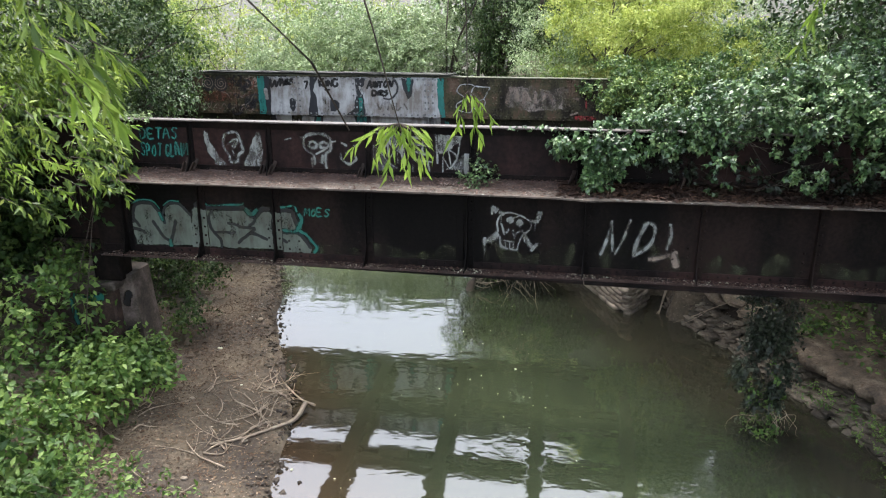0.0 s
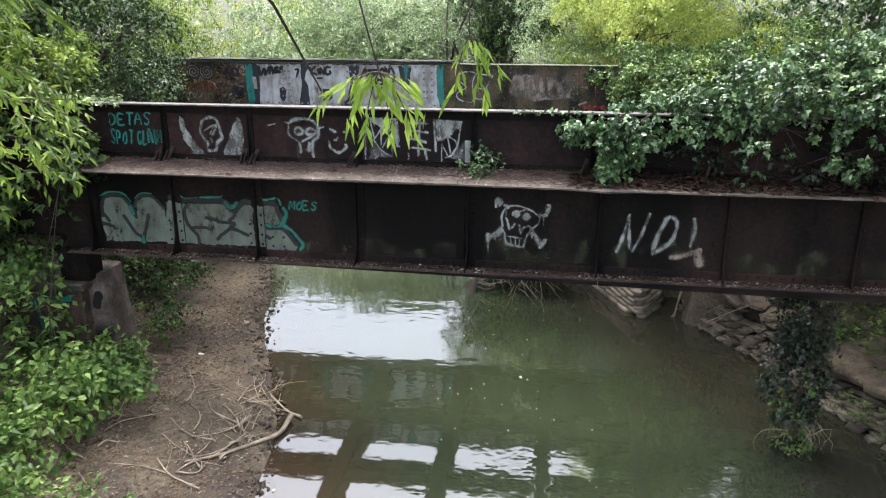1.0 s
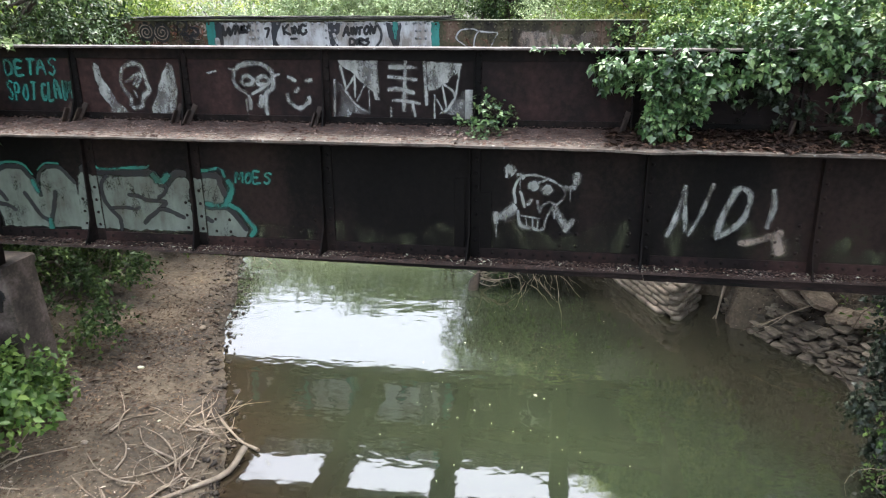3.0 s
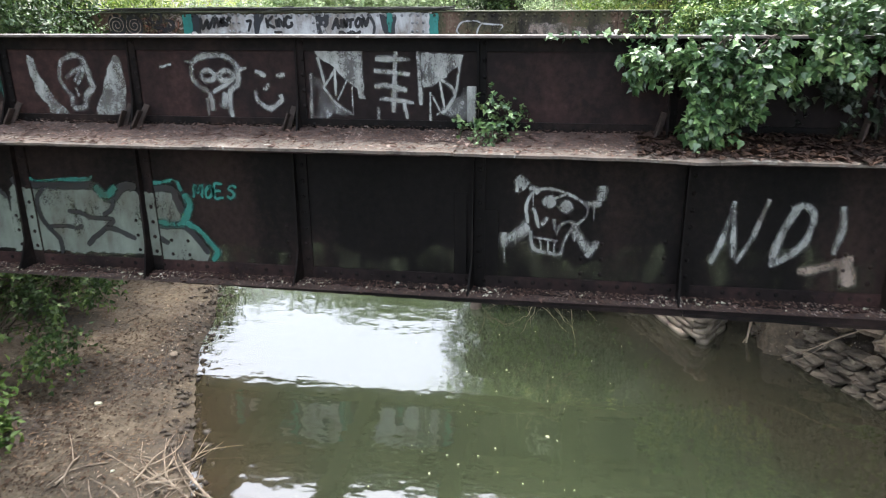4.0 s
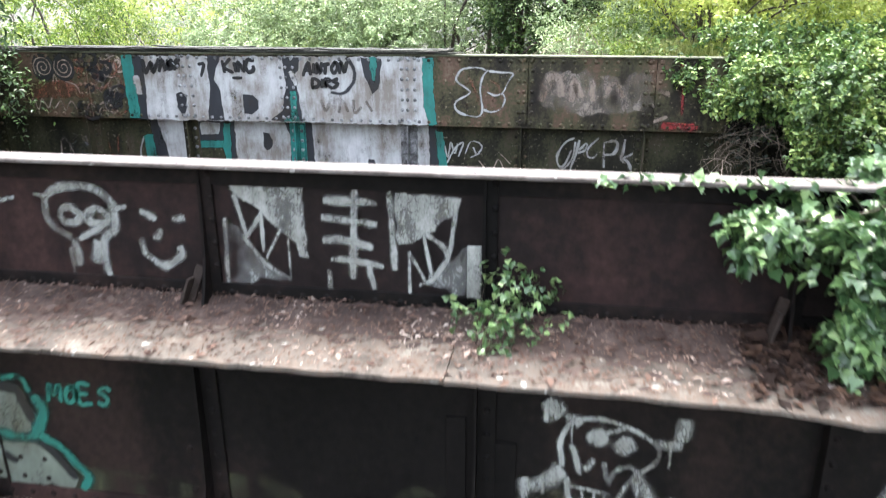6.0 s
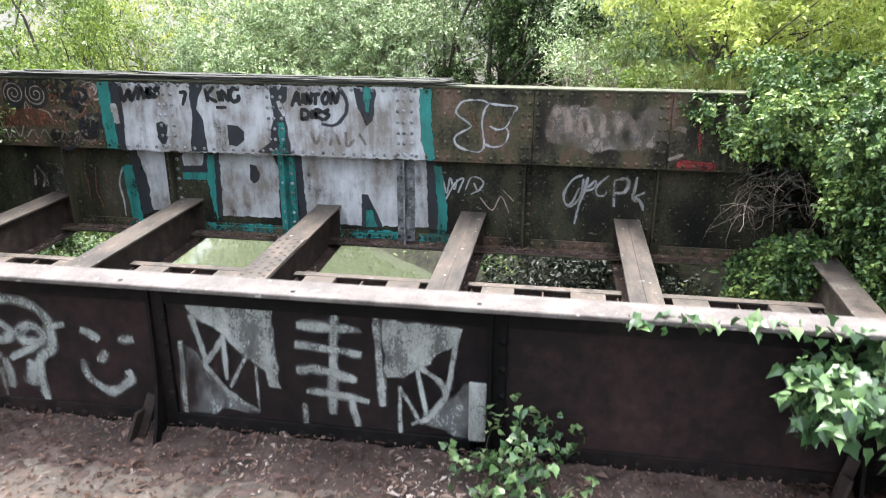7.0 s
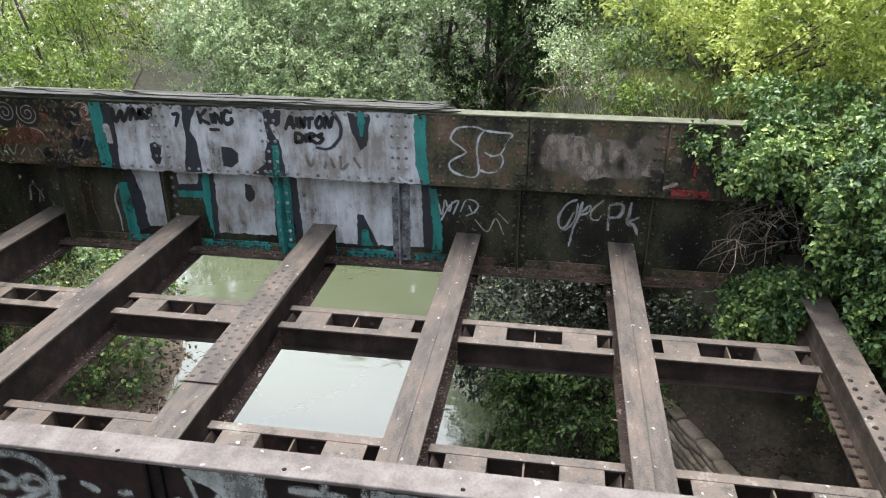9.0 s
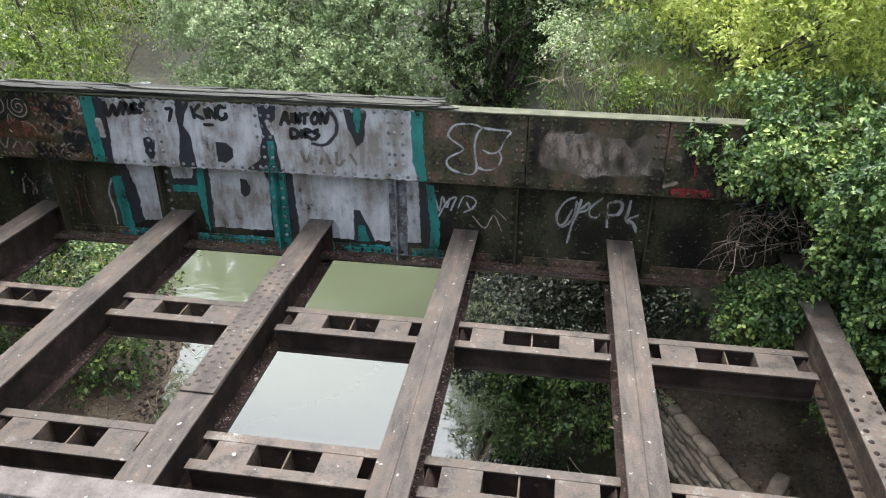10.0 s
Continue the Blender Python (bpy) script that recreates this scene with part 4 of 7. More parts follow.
    spray("face_painting", [(0.04, [(-2.47, 3.07), (-2.53, 3.1), (-2.57, 3.15), (-2.57, 3.21), (-2.55, 3.26), (-2.48, 3.29), (-2.4, 3.3), (-2.32, 3.29), (-2.27, 3.25), (-2.25, 3.19), (-2.26, 3.12), (-2.31, 3.07)]), (0.026, [(-2.26, 3.2), (-2.19, 3.22)]),
                            (0.036, [(-2.51, 3.17), (-2.48, 3.2), (-2.44, 3.2), (-2.41, 3.17), (-2.44, 3.14), (-2.49, 3.14), (-2.51, 3.17)]), (0.036, [(-2.38, 3.17), (-2.35, 3.2), (-2.31, 3.2), (-2.28, 3.17), (-2.3, 3.14), (-2.36, 3.14), (-2.38, 3.17)]),
                            (0.026, [(-2.31, 3.13), (-2.43, 3.06)]), (0.034, [(-2.46, 3.06), (-2.45, 3.0), (-2.45, 2.94)]), (0.05, [(-2.34, 3.05), (-2.37, 2.96)]), (0.034, [(-2.31, 3.07), (-2.32, 3.0), (-2.31, 2.88)]), (0.022, [(-2.48, 3.02), (-2.48, 2.94), (-2.48, 2.85)]),
                            (0.022, [(-2.79, 3.22), (-2.71, 3.24)]), (0.022, [(-2.61, 3.26), (-2.56, 3.25)])], s, 0, 14, CHALK, g, "pale sprayed skull face")
    spray("smile_painting", [(0.03, [(-2.13, 3.2), (-2.1, 3.19), (-2.06, 3.17)]), (0.03, [(-1.99, 3.17), (-1.93, 3.18)]), (0.034, [(-2.04, 3.12), (-2.06, 3.09), (-2.08, 3.09)]), (0.034, [(-2.14, 3.08), (-2.13, 3.02), (-2.09, 2.98), (-2.05, 2.96), (-2.0, 2.98), (-1.96, 3.02), (-1.97, 3.05)])], s, 0, 15, CHALK, g, "pale sprayed smiling face")
    part("wing_painting", patch([(-1.72, 3.33), (-1.41, 3.33), (-1.4, 3.03), (-1.43, 3.03), (-1.45, 3.09), (-1.52, 3.16), (-1.59, 3.23), (-1.69, 3.29)], f, 16), CHALK, g, "pale sprayed wing")
    part("wing_painting", patch([(-1.74, 3.18), (-1.71, 3.14), (-1.66, 3.1), (-1.6, 3.01), (-1.5, 2.93), (-1.61, 2.92), (-1.68, 2.89), (-1.75, 2.85), (-1.75, 2.99)], f, 17, 0.015), CHALK_THIN, g, "patchy pale sprayed area")
    spray("wing_line", [(0.024, [(-1.77, 3.37), (-1.59, 3.35), (-1.41, 3.34)]), (0.02, [(-1.7, 3.29), (-1.68, 3.2), (-1.66, 3.11)]), (0.02, [(-1.59, 3.21), (-1.67, 3.1)]), (0.021, [(-1.67, 3.1), (-1.58, 2.99), (-1.48, 2.93)]), (0.017, [(-1.59, 3.22), (-1.59, 3.05)]),
                        (0.017, [(-1.51, 3.15), (-1.58, 3.02)]), (0.013, [(-1.48, 3.11), (-1.48, 2.94)]), (0.025, [(-1.75, 3.19), (-1.76, 2.89)]), (0.027, [(-1.05, 3.34), (-1.04, 3.18), (-1.03, 3.0)]), (0.019, [(-0.78, 3.29), (-0.79, 3.19), (-0.81, 3.06)]),
                        (0.02, [(-0.9, 3.16), (-0.83, 3.11), (-0.81, 3.06)]), (0.016, [(-0.97, 3.08), (-0.97, 2.88)]), (0.016, [(-0.91, 3.15), (-0.88, 2.99)]), (0.016, [(-0.97, 3.08), (-0.9, 2.95)]), (0.02, [(-0.81, 3.06), (-0.87, 2.97), (-0.93, 2.94)])], s, 0, 18, CHALK, g)
    spray("rib_painting", [(0.032, [(-1.19, 3.33), (-1.2, 3.15), (-1.21, 2.95)]), (0.032, [(-1.32, 3.28), (-1.1, 3.28)]), (0.032, [(-1.33, 3.21), (-1.1, 3.19)]), (0.032, [(-1.33, 3.11), (-1.25, 3.12), (-1.12, 3.09)]), (0.025, [(-1.3, 3.03), (-1.21, 3.03), (-1.08, 3.01)]),
                           (0.024, [(-1.31, 2.98), (-1.31, 2.86)]), (0.024, [(-1.14, 3.01), (-1.12, 2.91)])], s, 0, 19, CHALK, g, "pale sprayed spine and ribs")
    part("wing_painting", patch([(-1.02, 3.32), (-0.76, 3.31), (-0.79, 3.25), (-0.87, 3.18), (-0.96, 3.11), (-1.02, 3.11)], f, 20), CHALK, g, "pale sprayed wing")
    part("wing_painting", patch([(-0.75, 3.12), (-0.68, 3.12), (-0.68, 2.84), (-0.74, 2.88), (-0.81, 2.93), (-0.91, 2.95), (-0.82, 3.03)], f, 21, 0.015), CHALK_THIN, g, "patchy pale sprayed area")
    part("plate", boxes((-0.735, -0.675, B_WEB - 0.014, B_WEB - 0.004, 2.81, 3.12), bevel=0.003), CHALK, g, "white-sprayed riveted plate")
    return g


outer_girder()


# ---- the far main girder with the big silver letters ----
C_UP, C_WEB, C_X0, C_X1 = 4.93, 5.055, -7.25, 5.5
C_SEAMS = [-6.5, -5.35, -4.22, -3.12, -1.87, -0.72, 0.47, 1.6]
C_STIFF = [-6.6, -5.45, -4.3, -3.11, -1.92, -0.78, 0.41, 1.55]


def spiral(cx, cz, r, turns=2.2):
    return [(cx + r * k / 22 * math.cos(k / 22 * turns * 6.283), cz + r * k / 22 * math.sin(k / 22 * turns * 6.283)) for k in range(3, 23)]


def splinter(x0, x1, y, wide, z, thick, rng):
    """A rotten strip of plank: edges frayed along the grain, ends drawn out to points, lifting a little."""
    m = max(5, int((x1 - x0) / 0.11))
    v, f = [], []
    lift, skew = rng.uniform(0.0, 0.012), rng.uniform(-0.015, 0.015)
    for k in range(m + 1):
        t = k / m
        w = wide * (0.25 if k in (0, m) else 0.7 if k in (1, m - 1) else rng.uniform(0.8, 1.08))
        yc, zc = y + wide / 2 + skew * (t - 0.5) + rng.uniform(-0.006, 0.006), z + lift * (2 * t - 1) ** 4 + rng.uniform(-0.0015, 0.0015)
        x = x0 + (x1 - x0) * t + (rng.uniform(-0.05, 0.05) if 0 < k < m else 0)
        v += [(x, yc - w / 2, zc), (x, yc - w / 2, zc + thick), (x, yc, zc + thick * rng.uniform(0.9, 1.3)), (x, yc + w / 2, zc + thick), (x, yc + w / 2, zc)]
    for k in range(m):
        b = 5 * k
        f += [(b + q, b + 5 + q, b + 5 + (q + 1) % 5, b + (q + 1) % 5) for q in range(5)]
    f += [tuple(range(5)), tuple(range(len(v) - 1, len(v) - 6, -1))]
    return v, f


def far_girder():
    g = thing("plate_girder", (0, 5.05, 1.9), "riveted iron main girder covered in silver and teal graffiti letters", "girder", "bridge girders")
    web = part("web", boxes((C_X0, C_X1, C_WEB, C_WEB + 0.014, 1.93, 3.462)), IRON_W, g)
    for k, (a, b) in enumerate(zip([C_X0] + C_SEAMS, C_SEAMS + [C_X1])):
        part("upper_plate", boxes((a + 0.003, b - 0.003, C_UP, C_UP + 0.016, 2.785, 3.462), bevel=0.003), IRON_C, g)
    part("soffit_plate", boxes((C_X0, C_X1, C_UP + 0.016, C_WEB - 0.001, 2.79, 2.802)), IRON_C, g)
    part("top_flange", boxes((C_X0, C_X1, 4.912, 5.075, 3.463, 3.478), bevel=0.003), MOSSY, g, "mossy top flange")
    part("bottom_flange", boxes((C_X0, C_X1, 4.88, 5.26, 1.915, 1.932), bevel=0.003), IRON_C, g)
    part("bottom_angle", boxes((C_X0, C_X1, C_WEB - 0.012, C_WEB - 0.001, 1.932, 2.03), (C_X0, C_X1, C_WEB - 0.1, C_WEB - 0.012, 1.932, 1.945), bevel=0.002), IRON_C, g)
    for k, x in enumerate(C_STIFF):
        prof = [(-0.085, -0.0005), (-0.085, -0.016), (-0.007, -0.016), (-0.007, -0.11), (0.007, -0.11), (0.007, -0.016), (0.085, -0.016), (0.085, -0.0005)]
        part("stiffener", ([(x + a, C_WEB + b, z) for z in (1.934, 2.788) for a, b in prof],
                           [(q, q + 8, (q + 1) % 8 + 8, (q + 1) % 8) for q in range(8)] + [tuple(range(8)), tuple(range(15, 7, -1))]), {-3.11: TEAL_IRON, -1.92: DULL_SILVER}.get(x, IRON_W), g)
    rng = random.Random(5)
    for row in range(12):
        layer, strip = divmod(row, 3)
        x = (-6.9, -5.8, -6.5, -5.7)[layer] + rng.uniform(-0.3, 0.3)
        while x < -1.5:
            ln = min(rng.uniform(0.9, 2.6), rng.uniform(-1.55, -1.22) - x)
            z, y = 3.479 + 0.0112 * layer, 4.9 + 0.085 * strip + rng.uniform(-0.02, 0.02)
            part("plank", splinter(x, x + ln - rng.uniform(0.01, 0.06), y, rng.uniform(0.06, 0.09), z, rng.uniform(0.007, 0.012), rng), TIMBER, g, "grey rotting splintered plank")
            x += ln
    heads = []
    for x in C_SEAMS:
        heads += [(x + d, C_UP, z) for d in (-0.09, -0.035, 0.04) for z in np.arange(2.84, 3.44, 0.1)]
    heads += [(x, C_UP, z) for x in np.arange(C_X0 + 0.06, C_X1, 0.1) for z in (2.825, 3.425)]
    heads += [(x + d, C_WEB - 0.016, z) for x in C_STIFF for d in (-0.045, 0.045) for z in np.arange(2.08, 2.76, 0.1)]
    heads += [(x, C_WEB - 0.012, 1.985) for x in np.arange(C_X0 + 0.06, C_X1, 0.1)]
    silver = [h for h in heads if -4.75 < h[0] < -1.75 and not (h[2] < 2.06)]
    part("rivets", rivets([h for h in heads if h not in silver], 0.02, height=0.95), IRON_C, web, smooth=True)["kind"] = "stuff"
    part("painted_rivets", rivets(silver, 0.02, height=0.95), DULL_SILVER, web, "silver-painted rivet heads", smooth=True)["kind"] = "stuff"
    f, s, t = C_UP - 0.003, C_UP - 0.005, C_UP - 0.007
    fill = part("silver_letters", patch([(-4.74, 3.43), (-1.73, 3.45), (-1.71, 3.13), (-1.67, 2.8), (-4.74, 2.79), (-4.72, 3.17)], f, 31), SILVER, g, "silver sprayed letter fill")
    for k, o in enumerate(([(-4.81, 3.44), (-4.71, 3.43), (-4.7, 3.17), (-4.72, 2.79), (-4.82, 2.79), (-4.81, 3.17)], [(-4.36, 3.06), (-4.3, 3.08), (-4.26, 3.01), (-4.27, 2.91), (-4.32, 2.84), (-4.36, 2.92)],
                           [(-3.97, 3.44), (-3.84, 3.44), (-3.9, 3.32), (-3.93, 3.21), (-3.88, 3.1), (-3.86, 2.8), (-4.03, 2.8), (-3.98, 3.07), (-3.98, 3.23)], [(-3.62, 3.06), (-3.53, 3.06), (-3.47, 3.0), (-3.48, 2.92), (-3.55, 2.86), (-3.63, 2.87)],
                           [(-3.18, 3.44), (-3.0, 3.43), (-3.02, 3.31), (-3.09, 3.27), (-3.04, 3.12), (-3.01, 2.8), (-3.19, 2.8), (-3.34, 2.81), (-3.21, 2.9), (-3.15, 3.17)], [(-2.37, 3.44), (-2.16, 3.43), (-2.2, 3.15), (-2.26, 3.1), (-2.33, 3.26)])):
        part("black_outline", patch(o, s - 0.0003 * k, 32 + k, 0.006, 0.01), CHARCOAL, fill)
    spray("black_outline", [(0.021, [(-2.51, 3.44), (-2.45, 3.35), (-2.44, 3.24), (-2.5, 3.14), (-2.58, 3.09), (-2.69, 3.1)])], s, 0, 36, CHARCOAL, fill)
    spray("silver_dash", [(0.045, [(-4.79, 3.23), (-4.77, 3.13), (-4.77, 3.05)]), (0.04, [(-3.1, 3.3), (-3.05, 3.17)])], t, 0, 37, SILVER, fill)
    for k, o in enumerate(([(-4.92, 3.44), (-4.81, 3.44), (-4.81, 3.22), (-4.8, 2.79), (-4.91, 2.8), (-4.92, 3.13)], [(-3.12, 3.11), (-3.06, 3.1), (-3.05, 2.8), (-3.2, 2.8), (-3.2, 2.84), (-3.12, 2.86)], [(-2.28, 3.44), (-2.2, 3.44), (-2.23, 3.21), (-2.26, 3.23)],
                           [(-1.75, 3.44), (-1.64, 3.45), (-1.65, 3.13), (-1.62, 2.81), (-1.69, 2.79), (-1.74, 3.02)])):
        part("teal_edge", patch(o, t - 0.0003 * k, 140 + k, 0.008, 0.012), TEAL, fill, "teal letter edges")
    spray("scrawl", [(0.018, [(-3.82, 3.4), (-3.8, 3.28)]), (0.018, [(-3.73, 3.42), (-3.8, 3.34), (-3.71, 3.28)]), (0.018, [(-3.69, 3.38), (-3.68, 3.29)]), (0.018, [(-3.65, 3.29), (-3.65, 3.39), (-3.59, 3.3), (-3.58, 3.4)]),
                     (0.018, [(-3.48, 3.4), (-3.54, 3.41), (-3.57, 3.34), (-3.54, 3.29), (-3.49, 3.31), (-3.49, 3.35)]), (0.014, [(-3.72, 3.23), (-3.62, 3.23)])], s - 0.003, 0, 6, BLACK, g, "black sprayed capital letters")
    spray("scrawl", [(0.017, [(-2.97, 3.26), (-2.91, 3.39), (-2.89, 3.27)]), (0.014, [(-2.95, 3.31), (-2.89, 3.32)]), (0.017, [(-2.85, 3.38), (-2.86, 3.29)]), (0.017, [(-2.83, 3.28), (-2.82, 3.38), (-2.79, 3.29), (-2.77, 3.39)]), (0.017, [(-2.76, 3.37), (-2.69, 3.38)]), (0.017, [(-2.73, 3.38), (-2.74, 3.28)]),
                     (0.017, [(-2.63, 3.4), (-2.67, 3.34), (-2.65, 3.29), (-2.61, 3.33), (-2.61, 3.38), (-2.64, 3.4)]), (0.017, [(-2.59, 3.29), (-2.57, 3.4), (-2.54, 3.3), (-2.51, 3.4)]), (0.017, [(-2.88, 3.14), (-2.87, 3.23), (-2.81, 3.21), (-2.82, 3.16), (-2.88, 3.14)]), (0.017, [(-2.77, 3.23), (-2.78, 3.15)]),
                     (0.017, [(-2.74, 3.15), (-2.74, 3.23), (-2.68, 3.22), (-2.74, 3.19), (-2.67, 3.14)]), (0.017, [(-2.61, 3.24), (-2.66, 3.21), (-2.61, 3.19), (-2.66, 3.14)])], s - 0.003, 0, 39, BLACK, g, "black sprayed tag")
    spray("scrawl", [(0.020, [(-4.69, 3.4), (-4.67, 3.27), (-4.6, 3.37), (-4.59, 3.27), (-4.51, 3.41)]), (0.020, [(-4.52, 3.28), (-4.47, 3.4), (-4.45, 3.29)]), (0.020, [(-4.41, 3.4), (-4.42, 3.31), (-4.36, 3.34), (-4.42, 3.36), (-4.36, 3.4)]), (0.020, [(-4.28, 3.41), (-4.33, 3.38), (-4.3, 3.35), (-4.36, 3.31)]), (0.016, [(-4.08, 3.36), (-4.02, 3.36), (-4.06, 3.24)])], s - 0.003, 0, 40, BLACK, g, "black sprayed scrawl")
    spray("ghost_scrawl", [(0.04, [(-2.8, 3.02), (-2.75, 2.92), (-2.7, 3.03)]), (0.035, [(-2.62, 2.9), (-2.58, 3.03), (-2.52, 2.91)]), (0.035, [(-2.46, 3.03), (-2.45, 2.9), (-2.38, 2.96)]), (0.03, [(-2.33, 3.02), (-2.27, 2.92)])], s, 0, 47, GHOST, fill, "faded older tag")
    part("rust_painting", patch([(-6.1, 3.15), (-5.72, 3.17), (-5.5, 3.16), (-5.38, 3.07), (-5.45, 2.99), (-5.7, 3.01), (-6.1, 2.98)], f, 42, 0.03), RUST, g, "orange faded paint")
    for k, (cx, way) in enumerate(((-5.84, 2.6), (-5.6, -2.6))):
        disc = part("spiral_ground", patch([(cx + 0.115 * math.cos(q), 3.31 + 0.13 * math.sin(q)) for q in np.linspace(0, 6.28, 14, endpoint=False)], s - 0.002 - 0.0006 * k, 48 + k, 0.006), BLACK, g, "black sprayed disc")
        spray("spiral_painting", [(0.013, spiral(cx, 3.31, 0.115, way))], s - 0.0045, 0, 41 + k, PINK, disc, "faded pale spiral")
    spray("scribble", [(0.017, [(-6.08, 2.9), (-6.02, 2.98), (-5.98, 2.86), (-5.92, 2.98), (-5.86, 2.88), (-5.8, 2.99)]), (0.017, [(-5.78, 2.88), (-5.7, 2.96), (-5.66, 2.86), (-5.58, 2.96), (-5.52, 2.86)]), (0.015, [(-5.5, 2.94), (-5.42, 2.86), (-5.36, 2.94), (-5.3, 2.88)]),
                       (0.014, [(-5.75, 3.16), (-5.73, 3.24), (-5.7, 3.16)]), (0.014, [(-5.62, 3.17), (-5.5, 3.13), (-5.46, 3.05)])], s, 0, 49, PINK, g, "faded pale scribble")
    srng = random.Random(77)
    for k, mat in enumerate((RUST, PINK, BLACK, GHOST, RUST, BLACK)):
        curls = []
        for _ in range(8):
            cx, cz, r, a0 = srng.uniform(-5.46, -4.96), srng.uniform(2.84, 3.4), srng.uniform(0.04, 0.12), srng.uniform(0, 6.28)
            curls.append((srng.uniform(0.012, 0.036), [(cx + r * q * 0.25 * math.cos(a0 + q * 1.1), cz + r * (0.4 + q * 0.1) * math.sin(a0 + q * 1.1)) for q in range(6)]))
        spray("swirl", curls, f - 0.0002 * k, 0, 70 + k, mat, g, "overlapping faded sprayed swirls")
    part("ghost_lettering", patch([(-0.6, 3.0), (-0.56, 3.3), (-0.3, 3.34), (0.1, 3.31), (0.42, 3.33), (0.45, 3.0), (0.2, 2.97), (-0.2, 2.93)], f, 78, 0.03), GHOST, g, "faded buffed-out lettering")
    spray("outline_letter", [(0.02, [(-1.11, 3.33), (-1.2, 3.36), (-1.34, 3.35), (-1.4, 3.3), (-1.41, 3.23), (-1.3, 3.15), (-1.29, 3.11), (-1.41, 3.04), (-1.43, 2.98), (-1.39, 2.93), (-1.3, 2.9), (-1.2, 2.89), (-1.16, 2.96), (-1.18, 3.15), (-1.16, 3.27), (-1.11, 3.34)]),
                             (0.02, [(-1.1, 3.33), (-0.99, 3.32), (-0.87, 3.31), (-0.9, 3.25), (-0.96, 3.13), (-1.04, 3.1), (-1.11, 3.13)]), (0.02, [(-0.96, 3.12), (-0.94, 3.06), (-0.98, 2.97), (-1.07, 2.94), (-1.15, 2.96)])], s, 0, 43, WHITE, g, "white outline letters")
    spray("old_scrawl", [(0.03, [(-1.3, 3.28), (-1.2, 3.05), (-1.32, 3.0)]), (0.03, [(-1.08, 3.24), (-1.0, 3.18), (-1.06, 3.04)]), (0.02, [(-1.36, 3.18), (-1.24, 3.25)])], f, 0, 46, RUST, g, "faded dull red strokes")
    spray("faded_letter", [(0.09, [(-0.58, 3.05), (-0.55, 3.25), (-0.44, 3.27), (-0.4, 3.1)]), (0.07, [(-0.3, 3.05), (-0.28, 3.25), (-0.2, 3.1)]), (0.07, [(-0.12, 3.27), (-0.1, 3.06)]), (0.06, [(0.0, 3.1), (0.1, 3.25), (0.18, 3.1)]), (0.05, [(0.5, 3.17), (0.6, 3.14)]), (0.04, [(0.48, 2.88), (0.6, 2.93)])], s, 0, 44, PINK, g, "faded pinkish lettering")
    spray("red_stripe", [(0.06, [(0.56, 2.845), (0.7, 2.835), (0.88, 2.83)]), (0.03, [(0.69, 3.42), (0.72, 3.2), (0.73, 2.95)]), (0.022, [(0.6, 2.87), (0.85, 2.86)])], t, 0, 45, RED, g, "red paint stripe")
    f, s, t = C_WEB - 0.003, C_WEB - 0.0145, C_WEB - 0.016
    for k, o in enumerate(([(-4.68, 2.77), (-4.35, 2.77), (-4.31, 2.54), (-4.33, 2.15), (-4.59, 2.13), (-4.6, 2.4), (-4.65, 2.63)], [(-4.19, 2.74), (-3.97, 2.74), (-4.0, 2.63), (-4.2, 2.62)], [(-3.8, 2.77), (-3.22, 2.77), (-3.19, 2.61), (-3.19, 2.12), (-3.82, 2.11), (-3.81, 2.45)],
                           [(-2.97, 2.77), (-2.01, 2.77), (-2.01, 2.09), (-2.55, 2.08), (-2.95, 2.13), (-2.96, 2.44)], [(-1.83, 2.77), (-1.71, 2.77), (-1.69, 2.1), (-1.83, 2.09)])):
        part("silver_letters", patch(o, f - 0.0015, 51 + k), SILVER, g, "silver sprayed letter fill")
    for k, o in enumerate(([(-4.77, 2.77), (-4.68, 2.77), (-4.6, 2.4), (-4.59, 2.12), (-4.72, 2.07), (-4.74, 2.33), (-4.76, 2.57)], [(-4.34, 2.77), (-3.92, 2.77), (-3.93, 2.55), (-4.3, 2.55)], [(-3.86, 2.77), (-3.79, 2.77), (-3.79, 2.39), (-3.81, 2.11), (-3.9, 2.07), (-3.88, 2.38)],
                           [(-3.49, 2.65), (-3.43, 2.64), (-3.4, 2.57), (-3.41, 2.5), (-3.47, 2.46), (-3.5, 2.5)], [(-3.25, 2.77), (-3.13, 2.77), (-3.16, 2.1), (-3.21, 2.11), (-3.19, 2.61)], [(-3.04, 2.77), (-2.96, 2.77), (-2.95, 2.44), (-2.94, 2.13), (-3.04, 2.07), (-3.04, 2.38)],
                           [(-2.36, 2.4), (-2.3, 2.39), (-2.16, 2.07), (-2.37, 2.06)], [(-1.71, 2.77), (-1.63, 2.77), (-1.59, 2.42), (-1.59, 2.07), (-1.7, 2.08)])):
        part("black_outline", patch(o, f - 0.001 - 0.0003 * (k > 2) * k, 152 + k, 0.006, 0.01), CHARCOAL, g, "black letter shading")
